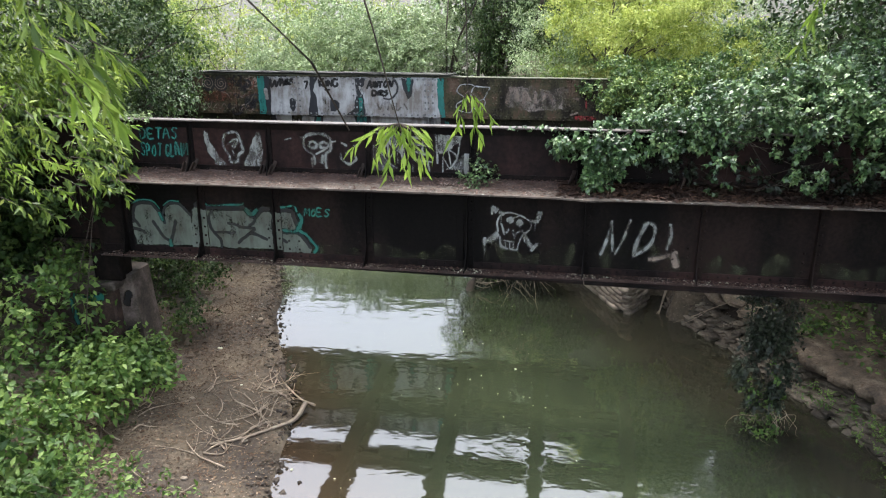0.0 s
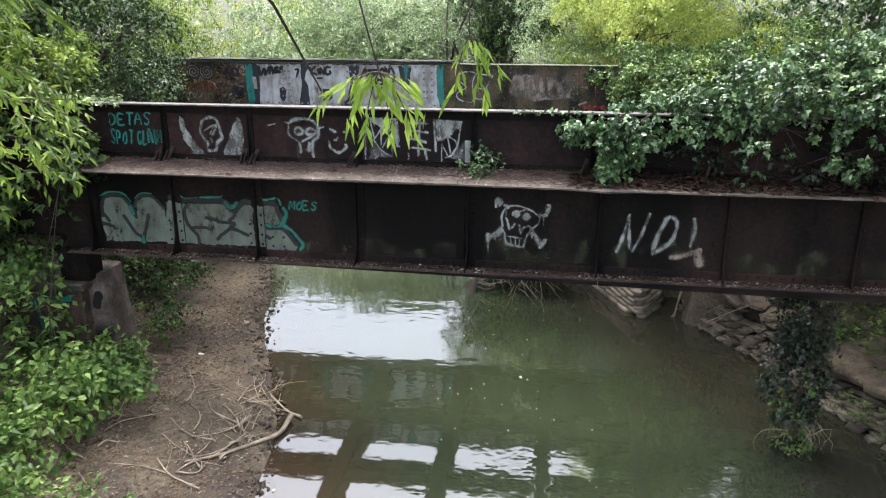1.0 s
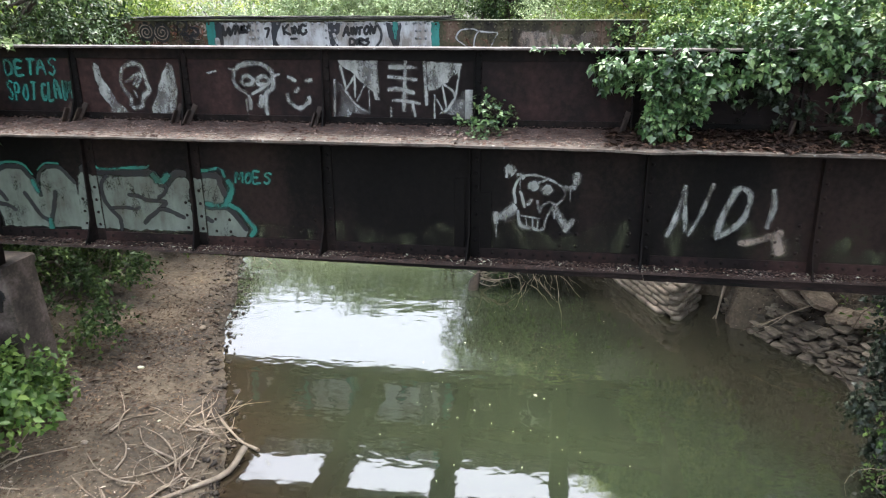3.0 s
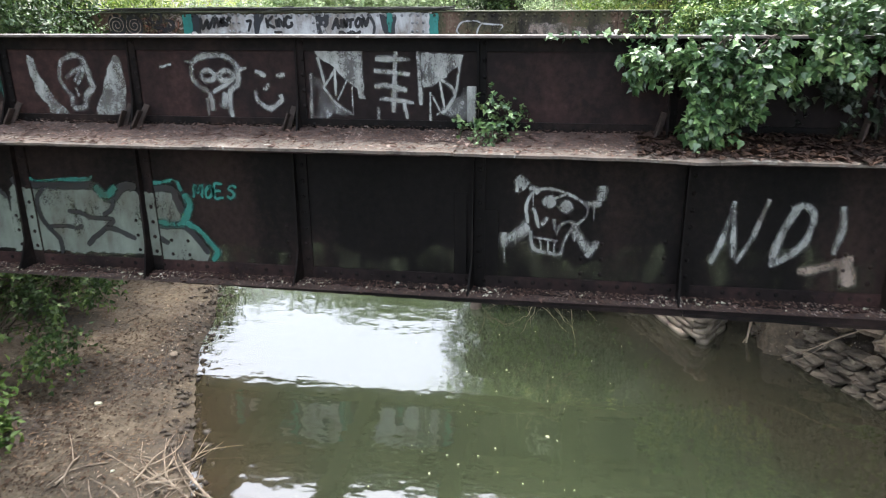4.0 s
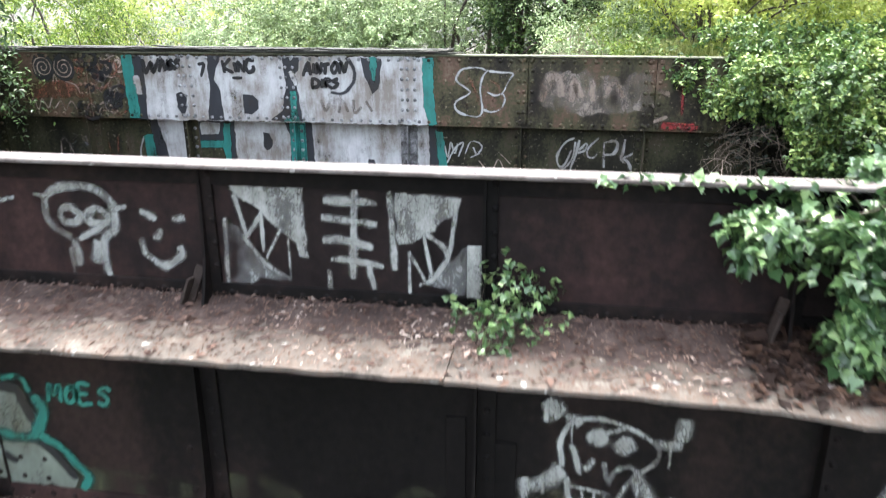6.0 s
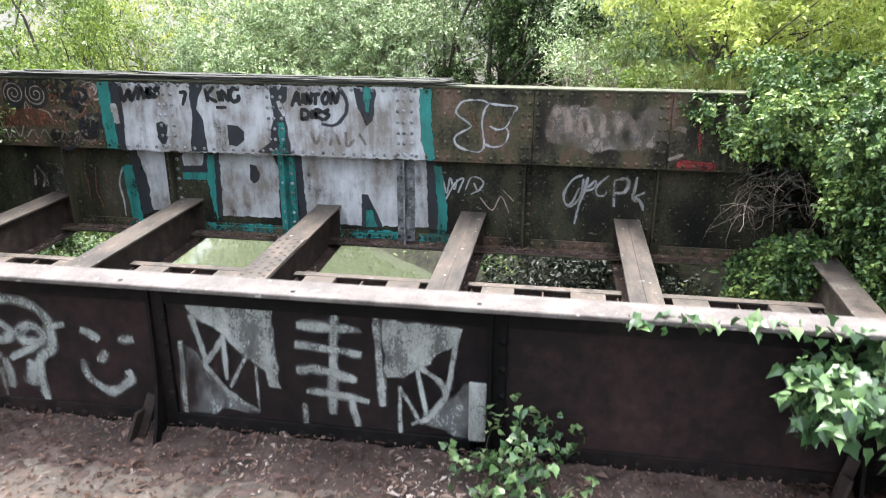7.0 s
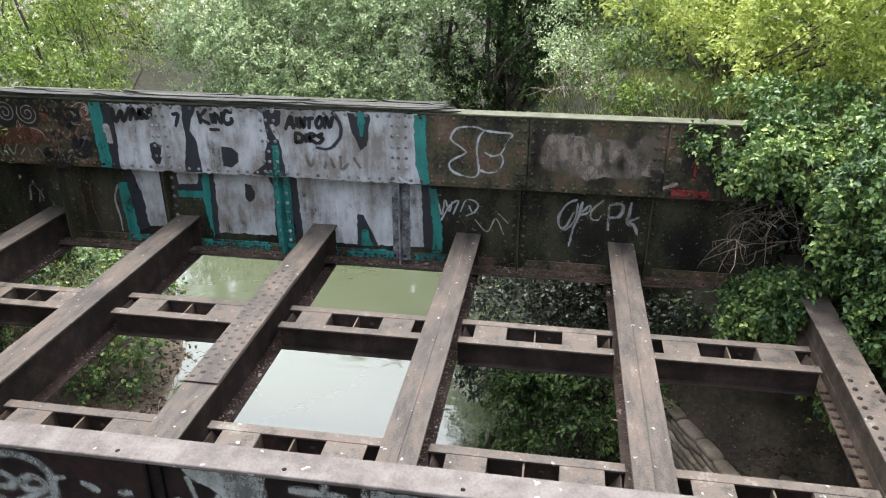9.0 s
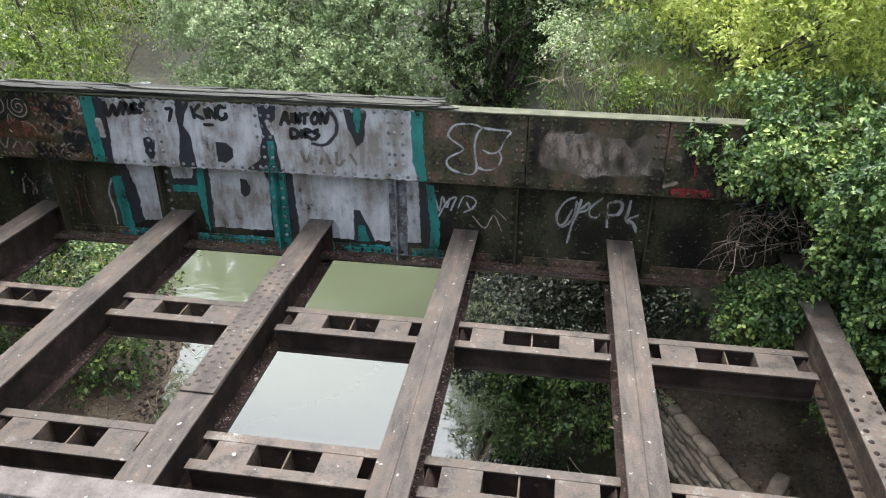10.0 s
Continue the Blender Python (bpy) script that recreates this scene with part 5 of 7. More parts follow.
    for k, o in enumerate(([(-4.86, 2.58), (-4.76, 2.6), (-4.74, 2.33), (-4.72, 2.03), (-4.83, 2.01), (-4.85, 2.32)], [(-4.31, 2.54), (-3.93, 2.55), (-3.93, 2.48), (-4.31, 2.47)], [(-3.93, 2.74), (-3.86, 2.74), (-3.88, 2.38), (-3.89, 2.05), (-3.94, 2.31), (-3.95, 2.5)],
                           [(-2.32, 2.24), (-2.27, 2.25), (-2.21, 2.08), (-2.33, 2.07)], [(-1.65, 2.72), (-1.57, 2.7), (-1.55, 2.48), (-1.51, 2.3), (-1.53, 2.01), (-1.62, 2.0), (-1.6, 2.3)])):
        part("teal_edge", patch(o, f - 0.006 - 0.0003 * k, 160 + k, 0.008, 0.012), TEAL, g, "teal letter edges")
    spray("pale_line", [(0.02, [(-4.87, 2.57), (-4.93, 2.41), (-4.91, 2.22), (-4.91, 2.05)])], f, 0, 66, WHITE, g)
    spray("teal_edge", [(0.06, [(-3.065, 2.75), (-3.06, 2.05)])], t, 0, 61, TEAL, g, "teal painted stiffener leg")
    spray("teal_edge", [(0.02, [(-3.9, 2.0), (-3.2, 2.01)]), (0.03, [(-2.5, 1.99), (-2.1, 2.0)])], t - 0.001, 0, 62, TEAL, g, "teal overspray")
    for k, (a, b) in enumerate(((-4.85, -4.35), (-4.0, -3.3), (-2.95, -2.6), (-2.5, -2.0), (-1.8, -1.5))):
        part("teal_overspray", patch([(a, 2.02), (b, 2.03), (b + 0.03, 1.95), (a - 0.02, 1.95)], C_WEB - 0.0135, 90 + k, 0.02), TEAL_MIST, g, "teal overspray on the lower angle")
    spray("scrawl", [(0.018, [(-1.56, 2.58), (-1.52, 2.45), (-1.49, 2.6), (-1.45, 2.49), (-1.42, 2.59)]), (0.018, [(-1.53, 2.39), (-1.44, 2.55), (-1.36, 2.6), (-1.41, 2.46)]), (0.018, [(-1.34, 2.49), (-1.29, 2.61), (-1.21, 2.61), (-1.17, 2.56), (-1.22, 2.49), (-1.26, 2.56)]), (0.016, [(-1.29, 2.45), (-1.19, 2.5)])], f, 0, 63, WHITE, g, "white sprayed scrawl")
    spray("scrawl", [(0.021, [(-0.25, 2.68), (-0.34, 2.63), (-0.41, 2.5), (-0.39, 2.39), (-0.33, 2.38), (-0.26, 2.48), (-0.24, 2.64)]), (0.026, [(-0.27, 2.56), (-0.34, 2.4), (-0.39, 2.39)]), (0.026, [(-0.2, 2.66), (-0.23, 2.51), (-0.27, 2.38), (-0.3, 2.2)]), (0.022, [(-0.2, 2.56), (-0.13, 2.63), (-0.14, 2.56), (-0.21, 2.53)]),
                     (0.022, [(-0.01, 2.69), (-0.11, 2.58), (-0.11, 2.5), (-0.05, 2.49), (-0.02, 2.54)])], f, 0, 64, WHITE, g, "white sprayed scrawl")
    spray("letter", [(0.028, [(0.04, 2.63), (0.05, 2.39)]), (0.028, [(0.04, 2.64), (0.15, 2.66), (0.17, 2.59), (0.13, 2.53), (0.05, 2.52)]), (0.028, [(0.24, 2.68), (0.22, 2.5), (0.24, 2.45)]), (0.028, [(0.34, 2.55), (0.24, 2.49), (0.28, 2.46), (0.33, 2.37)])], f, 0, 67, WHITE, g, "white sprayed capital letters")
    spray("old_scrawl", [(0.014, [(-1.2, 2.42), (-1.08, 2.3), (-1.0, 2.44), (-0.92, 2.28)]), (0.012, [(-0.98, 2.5), (-0.88, 2.4)])], f, 0, 68, PINK, g, "faded older tag")
    spray("scrawl", [(0.03, [(-5.9, 2.34), (-5.86, 2.52), (-5.78, 2.44), (-5.8, 2.32)]), (0.03, [(-5.72, 2.58), (-5.62, 2.56), (-5.55, 2.48), (-5.57, 2.58)]), (0.016, [(-5.84, 2.56), (-5.78, 2.48), (-5.74, 2.36)]), (0.02, [(-5.5, 2.44), (-5.42, 2.46), (-5.38, 2.38), (-5.4, 2.3)])], f, 0, 65, GHOST, g, "faded pale scrawl")
    spray("scrawl", [(0.018, spiral(-5.62, 2.4, 0.07, 1.6)), (0.022, [(-5.76, 2.45), (-5.66, 2.5), (-5.54, 2.46), (-5.5, 2.38)]), (0.018, [(-5.66, 2.36), (-5.6, 2.26), (-5.54, 2.32)])], f - 0.001, 0, 69, STEEL_BLUE, g, "faded blue-grey scrawl")
    spray("scrawl", [(0.03, [(-5.3, 2.5), (-5.28, 2.34), (-5.3, 2.16)]), (0.024, [(-5.18, 2.56), (-5.2, 2.3), (-5.14, 2.14)]), (0.02, [(-5.06, 2.62), (-5.08, 2.4)])], f, 2, 73, RUST, g, "rusty runs on the web")
    return g


far_girder()


# ---- deck: cross girders and rail bearers ----
DECK_Z, BEARER_Z = 2.28, 2.12
XS = [-5.57, -4.13, -2.69, -1.255, 0.18]


def cross_girder(x):
    g = thing("cross_girder", (x, 2.8, 1.86), "weathered iron cross girder with worn grey-brown top", "girder", "cross girders")
    part("top_flange", boxes((x - 0.12, x + 0.12, 0.465, 5.04, DECK_Z - 0.02, DECK_Z), bevel=0.003), XDECK, g)
    part("web", boxes((x - 0.007, x + 0.007, 0.465, 5.04, 1.88, DECK_Z - 0.02)), BEAM, g)
    part("bottom_flange", boxes((x - 0.11, x + 0.11, 0.465, 5.04, 1.86, 1.88), bevel=0.003), BEAM, g)
    part("end_plate", boxes((x - 0.1, x + 0.1, 5.025, 5.04, 1.9, 2.255), bevel=0.002), BEAM, g)
    return g


girders = [cross_girder(x) for x in XS]
for g, x in zip(girders[3:], XS[3:]):
    part("ridge", boxes((x - 0.005, x + 0.005, 0.6, 4.9, DECK_Z, DECK_Z + 0.006), bevel=0.001), XDECK, g, "rusted seam along the flange")
splice = part("splice_plate", boxes((XS[2] - 0.118, XS[2] + 0.118, 2.3, 4.0, DECK_Z, DECK_Z + 0.014), bevel=0.003), XDECK, girders[2], "riveted splice plate")
part("rivets", rivets([(XS[2] + d, y, DECK_Z + 0.014) for d in (-0.085, 0.085) for y in np.arange(2.36, 3.98, 0.11)]
                      + [(XS[2] + d, y + 0.05, DECK_Z + 0.014) for d in (-0.035, 0.035) for y in np.arange(2.36, 3.98, 0.11)], 0.02, (0, 0, 1)), DECK, splice, smooth=True)["kind"] = "stuff"


def end_girder():
    """The trimmer on the skewed end, two flanges and rows of rivets."""
    g = thing("cross_girder", (1.6, 2.8, 1.8), "riveted iron end girder beside the overgrown abutment, worn pale on top", "girder", "cross girders")
    turn = Matrix.Translation((1.615, 2.9, 0)) @ Matrix.Rotation(radians(-2), 4, "Z")

    def put(name, bm, mat, label=""):
        bmesh.ops.transform(bm, matrix=turn, verts=bm.verts)
        part(name, bm, mat, g, label)

    put("top_flange", boxes((-0.108, 0.108, -2.4, 2.1, 2.262, 2.282), bevel=0.003), DECK)
    put("web", boxes((-0.008, 0.008, -2.4, 2.1, 1.9, 2.262)), RUSTY)
    put("angle", boxes((-0.02, -0.008, -2.4, 2.1, 1.9, 1.975), bevel=0.003), RUSTY)
    put("bottom_flange", boxes((-0.085, 0.085, -2.4, 2.1, 1.88, 1.9), bevel=0.003), RUSTY, "rust-red littered bottom flange")
    v, fc = rivets([(d, y, 2.282) for d in (-0.066, 0.066) for y in np.arange(-2.3, 0.2, 0.1)] + [(d, y, 1.9) for d in (-0.066, -0.036) for y in np.arange(-2.3, 0.6, 0.1)], 0.019, (0, 0, 1), 0.8)
    part("rivets", ([tuple(turn @ Vector(p)) for p in v], fc), BEAM, g, smooth=True)["kind"] = "stuff"


end_girder()


def rail_bearer(x0, x1, y0, y1):
    """A box rail bearer between two cross girders, its top plate pierced by a divided hole and by open ends."""
    xm = (x0 + x1) / 2
    g = thing("rail_bearer", (xm, (y0 + y1) / 2, 1.9), "pierced iron rail bearer spanning between two cross girders", "rail bearer", "rail bearers")
    lo, hi = xm - 0.225, xm + 0.205
    t, yi, yo = BEARER_Z, y0 + 0.085, y1 - 0.075
    part("top_plate", boxes((x0 + 0.008, x1 - 0.008, y0, yi, t - 0.016, t), (x0 + 0.008, x1 - 0.008, yo, y1, t - 0.016, t), (x0 + 0.12, lo, yi, yo, t - 0.016, t - 0.003),
                            (hi, x1 - 0.13, yi, yo, t - 0.016, t - 0.003), bevel=0.002), DECK, g)
    part("side_web", boxes((x0 + 0.005, x1 - 0.005, yi - 0.03, yi - 0.018, 1.915, t - 0.016)), BEAM, g)
    part("side_web", boxes((x0 + 0.005, x1 - 0.005, yo + 0.018, yo + 0.03, 1.915, t - 0.016)), BEAM, g)
    part("bottom_flange", boxes((x0 + 0.005, x1 - 0.005, y0 + 0.01, yi + 0.02, 1.9, 1.915), bevel=0.004), BEAM, g)
    part("bottom_flange", boxes((x0 + 0.005, x1 - 0.005, yo - 0.02, y1 - 0.01, 1.9, 1.915), bevel=0.004), BEAM, g)
    for a, b in ((xm - 0.012, xm), (lo - 0.01, lo), (hi, hi + 0.01)):
        part("diaphragm", boxes((a, b, yi - 0.018, yo + 0.018, 1.916, t - 0.02)), RUSTY, g)
    part("floor_plate", boxes((lo - 0.01, hi + 0.01, yi + 0.021, yo - 0.021, 1.902, 1.912)), RUSTY, g, "rusty plate closing the pocket")
    for x, sgn in ((x0, 1), (x1, -1)):
        bm = boxes((-0.006, 0.006, -0.11, 0.11, -0.08, 0.08), bevel=0.002)
        bmesh.ops.transform(bm, matrix=Matrix.Translation((x + sgn * 0.07, (y0 + y1) / 2, t - 0.1)) @ Matrix.Rotation(radians(-sgn * 28), 4, "Y"), verts=bm.verts)
        part("gusset", bm, BEAM, g)
    part("rivets", rivets([(xm + 0.1, yo + 0.017, t - 0.09)], 0.02), BEAM, g, smooth=True)
    return g


ENDS = [-7.0] + XS
for a, b in zip(ENDS, ENDS[1:]):
    for y0, y1 in ((1.8, 2.14), (3.33, 3.68)):
        rail_bearer(a + (0.12 if a > -6.9 else 0), b - 0.12, y0, y1)
rail_bearer(0.3, 1.475, 1.8, 2.14)
rail_bearer(0.3, 1.515, 3.33, 3.68)


# ---- abutments, sandbags and revetment ----
def abutments():
    p = thing("concrete_pier", (-5.0, 0.2, 0), "stained concrete and brick bearing block under the girder's end", "pier")
    part("block", boxes((-6.88, -4.97, 0.06, 0.75, 0.0, 1.4), bevel=0.02), BRICK, p, "dark red-brown brick block")
    part("bearing", boxes((-5.2, -4.85, 0.1, 0.36, 1.5, 1.845), bevel=0.01), IRON, p)
    part("cap", boxes((-6.88, -4.9, 0.0, 0.8, 1.4, 1.5), bevel=0.02), CONCRETE, p, "pale littered cap slab")
    outline = [(-5.03, 0.0), (-4.68, 0.0), (-4.73, 0.9), (-4.78, 1.55), (-4.9, 1.55), (-4.97, 1.38), (-5.01, 0.8)]
    n = len(outline)
    part("buttress", ([(x, y, z) for y in (0.2, 0.6) for x, z in outline], [tuple(range(n)), tuple(range(2 * n - 1, n - 1, -1))] + [(k + n, (k + 1) % n + n, (k + 1) % n, k) for k in range(n)]), RENDERED, p, "pale stained rendered buttress")
    spray("smear", [(0.05, [(-4.9, 1.15), (-4.86, 1.28), (-4.83, 1.32)]), (0.03, [(-4.95, 0.75), (-4.86, 0.85)])], 0.196, 0, 71, BLACK, p, "dark sprayed marks")
    spray("smear", [(0.08, [(-5.5, 1.3), (-5.3, 1.26), (-5.1, 1.3)]), (0.06, [(-5.55, 1.25), (-5.5, 0.9)])], 0.056, 0, 72, TEAL, p, "faded teal smear")
    for name, (x0, x1) in (("wall_west", (-7.4, -6.9)), ("wall_east", (4.6, 5.2))):
        tagged(part(name, boxes((x0, x1, 0.2, 5.4, 0, 2.25), bevel=0.02), CONCRETE), "dark stained abutment wall under the bridge", "wall", kind="structure")


abutments()


def lump_mesh(name, lx, ly, lz, seed, power=2.6, jag=0.0):
    """A rounded block, twelve by six facets, uneven: a filled bag, or with jag a rough stone."""
    rng = random.Random(seed)
    n, m = 12, 5
    v, f = [], []

    def sp(c):
        return math.copysign(abs(c) ** (2 / power), c)

    for j in range(m + 1):
        ph = -math.pi / 2 + math.pi * j / m
        for k in range(n):
            th = 2 * math.pi * k / n
            q = 1 + rng.uniform(-jag, jag)
            v.append((lx / 2 * sp(math.cos(ph)) * sp(math.cos(th)) * q, ly / 2 * sp(math.cos(ph)) * sp(math.sin(th)) * q, lz / 2 * sp(math.sin(ph)) * (1 + rng.uniform(-jag, jag) * 0.5)))
    for j in range(m):
        for k in range(n):
            f.append((j * n + k, j * n + (k + 1) % n, (j + 1) * n + (k + 1) % n, (j + 1) * n + k))
    me = bpy.data.meshes.new(name)
    me.from_pydata(v, [], f)
    me.polygons.foreach_set("use_smooth", [jag < 0.1] * len(f))
    return me


def along(path, s):
    for (x0, y0), (x1, y1) in zip(path, path[1:]):
        d = math.hypot(x1 - x0, y1 - y0)
        if s <= d:
            return x0 + (x1 - x0) * s / d, y0 + (y1 - y0) * s / d, math.degrees(math.atan2(y1 - y0, x1 - x0))
        s -= d
    return None


def sandbag_wall():
    rng = random.Random(9)
    w = thing("sandbag_wall", (1.2, 4.3, 0), "stacked set sandbags revetting the bank under the bridge", "sandbag wall")
    meshes = [lump_mesh("sandbag", 0.33, 0.15, 0.07, k, 4.2, 0.04) for k in range(4)]
    for me in meshes:
        me.materials.append(BAG)
    for path, inward, batter in (([(0.1, 6.3), (0.6, 5.4), (0.98, 4.55), (1.44, 3.5)], (0.9, 0.4), 0.018), ([(1.53, 3.48), (1.83, 4.0)], (-0.8, 0.5), 0.018)):
        for layer in range(8):
            s = 0.1 + 0.15 * (layer % 2)
            while True:
                at = along(path, s)
                if at is None:
                    break
                ob = new("sandbag", rng.choice(meshes))
                ob.parent, ob.matrix_parent_inverse = w, w.matrix_basis.inverted()
                ob.matrix_basis = pose(at[0] + inward[0] * layer * batter + rng.uniform(-0.015, 0.015), at[1] + inward[1] * layer * batter, 0.02 + 0.06 * layer, rng.uniform(-3, 3), rng.uniform(-3, 3), at[2] + rng.uniform(-3, 3))
                s += rng.uniform(0.29, 0.325)


sandbag_wall()


def stone_bank():
    rng = random.Random(12)
    w = thing("stone_revetment", (3.2, 1.5, 0), "tumbled rough stone revetment along the undercut bank", "stone wall")
    meshes = [lump_mesh("stone", rng.uniform(0.13, 0.3), rng.uniform(0.12, 0.2), rng.uniform(0.035, 0.06), 30 + k, 4.5, 0.18) for k in range(9)]
    for me in meshes:
        me.materials.append(STONE)
    path = [(2.16, 3.85), (2.36, 3.3), (2.57, 2.92), (3.0, 2.26), (3.2, 1.8), (3.5, 1.0), (4.0, 0.0), (4.35, -1.5), (4.9, -4.5)]
    for layer in range(9):
        s = rng.uniform(0, 0.2)
        while True:
            at = along(path, s)
            if at is None:
                break
            if layer < 7 or rng.random() < 0.5:
                ob = new("stone", rng.choice(meshes))
                ob.parent, ob.matrix_parent_inverse = w, w.matrix_basis.inverted()
                ob.matrix_basis = pose(at[0] - 0.02 + layer * 0.038 + rng.uniform(-0.03, 0.03), at[1] + layer * 0.018, 0.01 + 0.043 * layer + rng.uniform(-0.012, 0.012), rng.uniform(-8, 8), rng.uniform(-8, 8), at[2] + rng.uniform(-25, 25))
            s += rng.uniform(0.15, 0.24)
    slabs = [lump_mesh("slab", rng.uniform(0.26, 0.55), rng.uniform(0.22, 0.36), rng.uniform(0.06, 0.13), 50 + k, 4.2, 0.2) for k in range(5)]
    for me in slabs:
        me.materials.append(CLAY)
    s = 0.15
    while along(path, s)[1] > 1.55:
        at = along(path, s)
        ob = new("slab", rng.choice(slabs))
        ob.parent, ob.matrix_parent_inverse = w, w.matrix_basis.inverted()
        ob.matrix_basis = pose(at[0] + 0.42 + rng.uniform(-0.14, 0.3), at[1] + 0.1, 0.46 + rng.uniform(-0.08, 0.08), rng.uniform(-18, 18), rng.uniform(-18, 18), at[2] + rng.uniform(-40, 40))
        s += rng.uniform(0.16, 0.3)


CLAY = surface("crumbled_clay", [(0.25, (0.05, 0.038, 0.027)), (0.5, (0.17, 0.13, 0.095)), (0.75, (0.36, 0.295, 0.225))], 5, 40, (0.8, 0.95), 0.9, 0.03, tint=0.2)
stone_bank()


def clay_bank():
    """The crumbling clay shelf that overhangs the stones nearer the bridge's edge."""
    path = [(3.26, 1.75), (3.5, 1.0), (4.0, 0.0), (4.35, -1.5), (4.9, -4.5)]
    rows, s = [], 0.0
    while along(path, s):
        x, y, _ = along(path, s)
        bite = 0.07 * math.sin(s * 7.3 + 2 * math.sin(s * 3.1)) + 0.05 * math.sin(s * 17 + 1.3) + 0.02 * math.sin(s * 41)
        lift = 0.03 * math.sin(s * 5.7) + 0.015 * math.sin(s * 23)
        section = [(0.34, 0.3), (0.2 + bite, 0.34), (0.06 + bite, 0.4 + lift), (0.05 + bite, 0.47 + lift), (0.11 + bite, 0.505 + lift), (0.26, 0.53 + lift), (0.5, 0.55 - lift), (0.85, 0.58 + lift), (1.3, 0.62), (1.3, 0.3)]
        rows.append([(x + a + 0.012 * math.sin(s * 60 + k), y + 0.25 * a + 0.012 * math.sin(s * 47 + 2 * k), z + 0.008 * math.sin(s * 53 + 3 * k)) for k, (a, z) in enumerate(section)])
        s += 0.045
    n, m = len(rows), len(rows[0])
    faces = [(i * m + k, i * m + (k + 1) % m, (i + 1) * m + (k + 1) % m, (i + 1) * m + k) for i in range(n - 1) for k in range(m)] + [tuple(range(m - 1, -1, -1)), tuple(range((n - 1) * m, n * m))]
    ob = part("clay_bank", ([q for r in rows for q in r], faces), SHELF, smooth=True)
    tagged(ob, "crumbling tan clay shelf overhanging the stone revetment", "bank", kind="structure")


SHELF = surface("crumbled_clay_shelf", [(0.3, (0.024, 0.017, 0.011)), (0.45, (0.066, 0.048, 0.033)), (0.58, (0.125, 0.094, 0.064)), (0.75, (0.21, 0.17, 0.125))], 4, 35, (0.8, 0.95), 1.0, 0.03, speck=((0.07, 0.043, 0.024), 22, 0.36))
clay_bank()


# ---- litter, sticks and grit ----
def scatter(name, label, category, spots, zf, size, material, seed, slim=0.5, flat=0.25):
    rng = np.random.default_rng(seed)
    at = []
    for x0, x1, y0, y1, n in spots:
        at.append(np.stack([rng.uniform(x0, x1, n), rng.uniform(y0, y1, n)], 1))
    at = np.concatenate(at)
    z = zf(at[:, 0], at[:, 1])
    n = len(at)
    a = rng.uniform(0, 6.283, n)
    p = np.stack([at[:, 0], at[:, 1], z + rng.uniform(0.002, 0.012, n)], 1)
    tip = np.stack([np.cos(a), np.sin(a), rng.normal(0, flat * 0.6, n) + 0.05], 1)
    up = np.stack([rng.normal(0, flat, n), rng.normal(0, flat, n), np.ones(n)], 1)
    ln = size * rng.uniform(0.4, 1.3, n) * (1 + 1.1 * (rng.random(n) < 0.09))
    return tagged(part(name, leaves(name, p, tip, up, ln, ln * slim * rng.uniform(0.6, 1.3, n)), material), label, category, kind="stuff")


def ledge(x, y):
    return 2.8 + 0.05 * np.clip((y - 0.08) / 0.34, 0, 1) ** 1.5


def strip_bed(x0, x1, y0, y1, z, seed):
    xs, ys = np.arange(x0, x1, 0.035), np.linspace(y0, y1, 7)
    X, Y = np.meshgrid(xs, ys)
    Z = z + 0.006 + 0.006 * np.sin(X * 29 + 4 * np.sin(Y * 50 + seed)) + 0.004 * np.sin(X * 83 + Y * 60)
    Z[0] = z + 0.001
    nx, ny = len(xs), len(ys)
    i = (np.arange(ny - 1)[:, None] * nx + np.arange(nx - 1)[None]).ravel()
    tris = np.concatenate([np.stack([i, i + 1, i + nx + 1], 1), np.stack([i, i + nx + 1, i + nx], 1)])
    tagged(part("humus", mesh_np("humus", np.stack([X, Y, Z], -1).reshape(-1, 3), tris), HUMUS, smooth=True), "humus and rust flakes lying along the lower flange", "humus", kind="stuff")


def litter_bed():
    """The trodden humus that has gathered against the web."""
    xs, ys = np.arange(-4.9, 4.0, 0.04), np.linspace(-0.07, 0.432, 14)
    X, Y = np.meshgrid(xs, ys)
    Z = ledge(X, Y) + 0.008 * np.sin(X * 23 + 3 * np.sin(Y * 31)) + 0.006 * np.sin(X * 61 + Y * 40) - 0.006
    Z[0] = 2.79
    nx, ny = len(xs), len(ys)
    i = (np.arange(ny - 1)[:, None] * nx + np.arange(nx - 1)[None]).ravel()
    tris = np.concatenate([np.stack([i, i + 1, i + nx + 1], 1), np.stack([i, i + nx + 1, i + nx], 1)])
    tagged(part("humus", mesh_np("humus", np.stack([X, Y, Z], -1).reshape(-1, 3), tris), HUMUS, smooth=True), "reddish humus lying along the girder ledge", "humus", kind="stuff")


HUMUS = surface("humus", [(0.25, (0.016, 0.009, 0.007)), (0.5, (0.042, 0.025, 0.02)), (0.75, (0.092, 0.064, 0.053))], 7, 60, (0.7, 0.95), 0.8, 0.012, speck=((0.26, 0.215, 0.19), 40, 0.31))
litter_bed()
strip_bed(-5.0, 4.0, -0.012, 0.155, 1.868, 1)
strip_bed(-7.1, 2.2, 4.89, 5.04, 1.934, 2)
scatter("leaf_litter", "dry brown leaf fragments along the girder ledge", "leaf litter", [(-4.9, 4.0, -0.08, 0.43, 11000), (-4.9, 4, 0.2, 0.43, 3500)], ledge, 0.02, LITTER, 21, 0.42, 0.18)
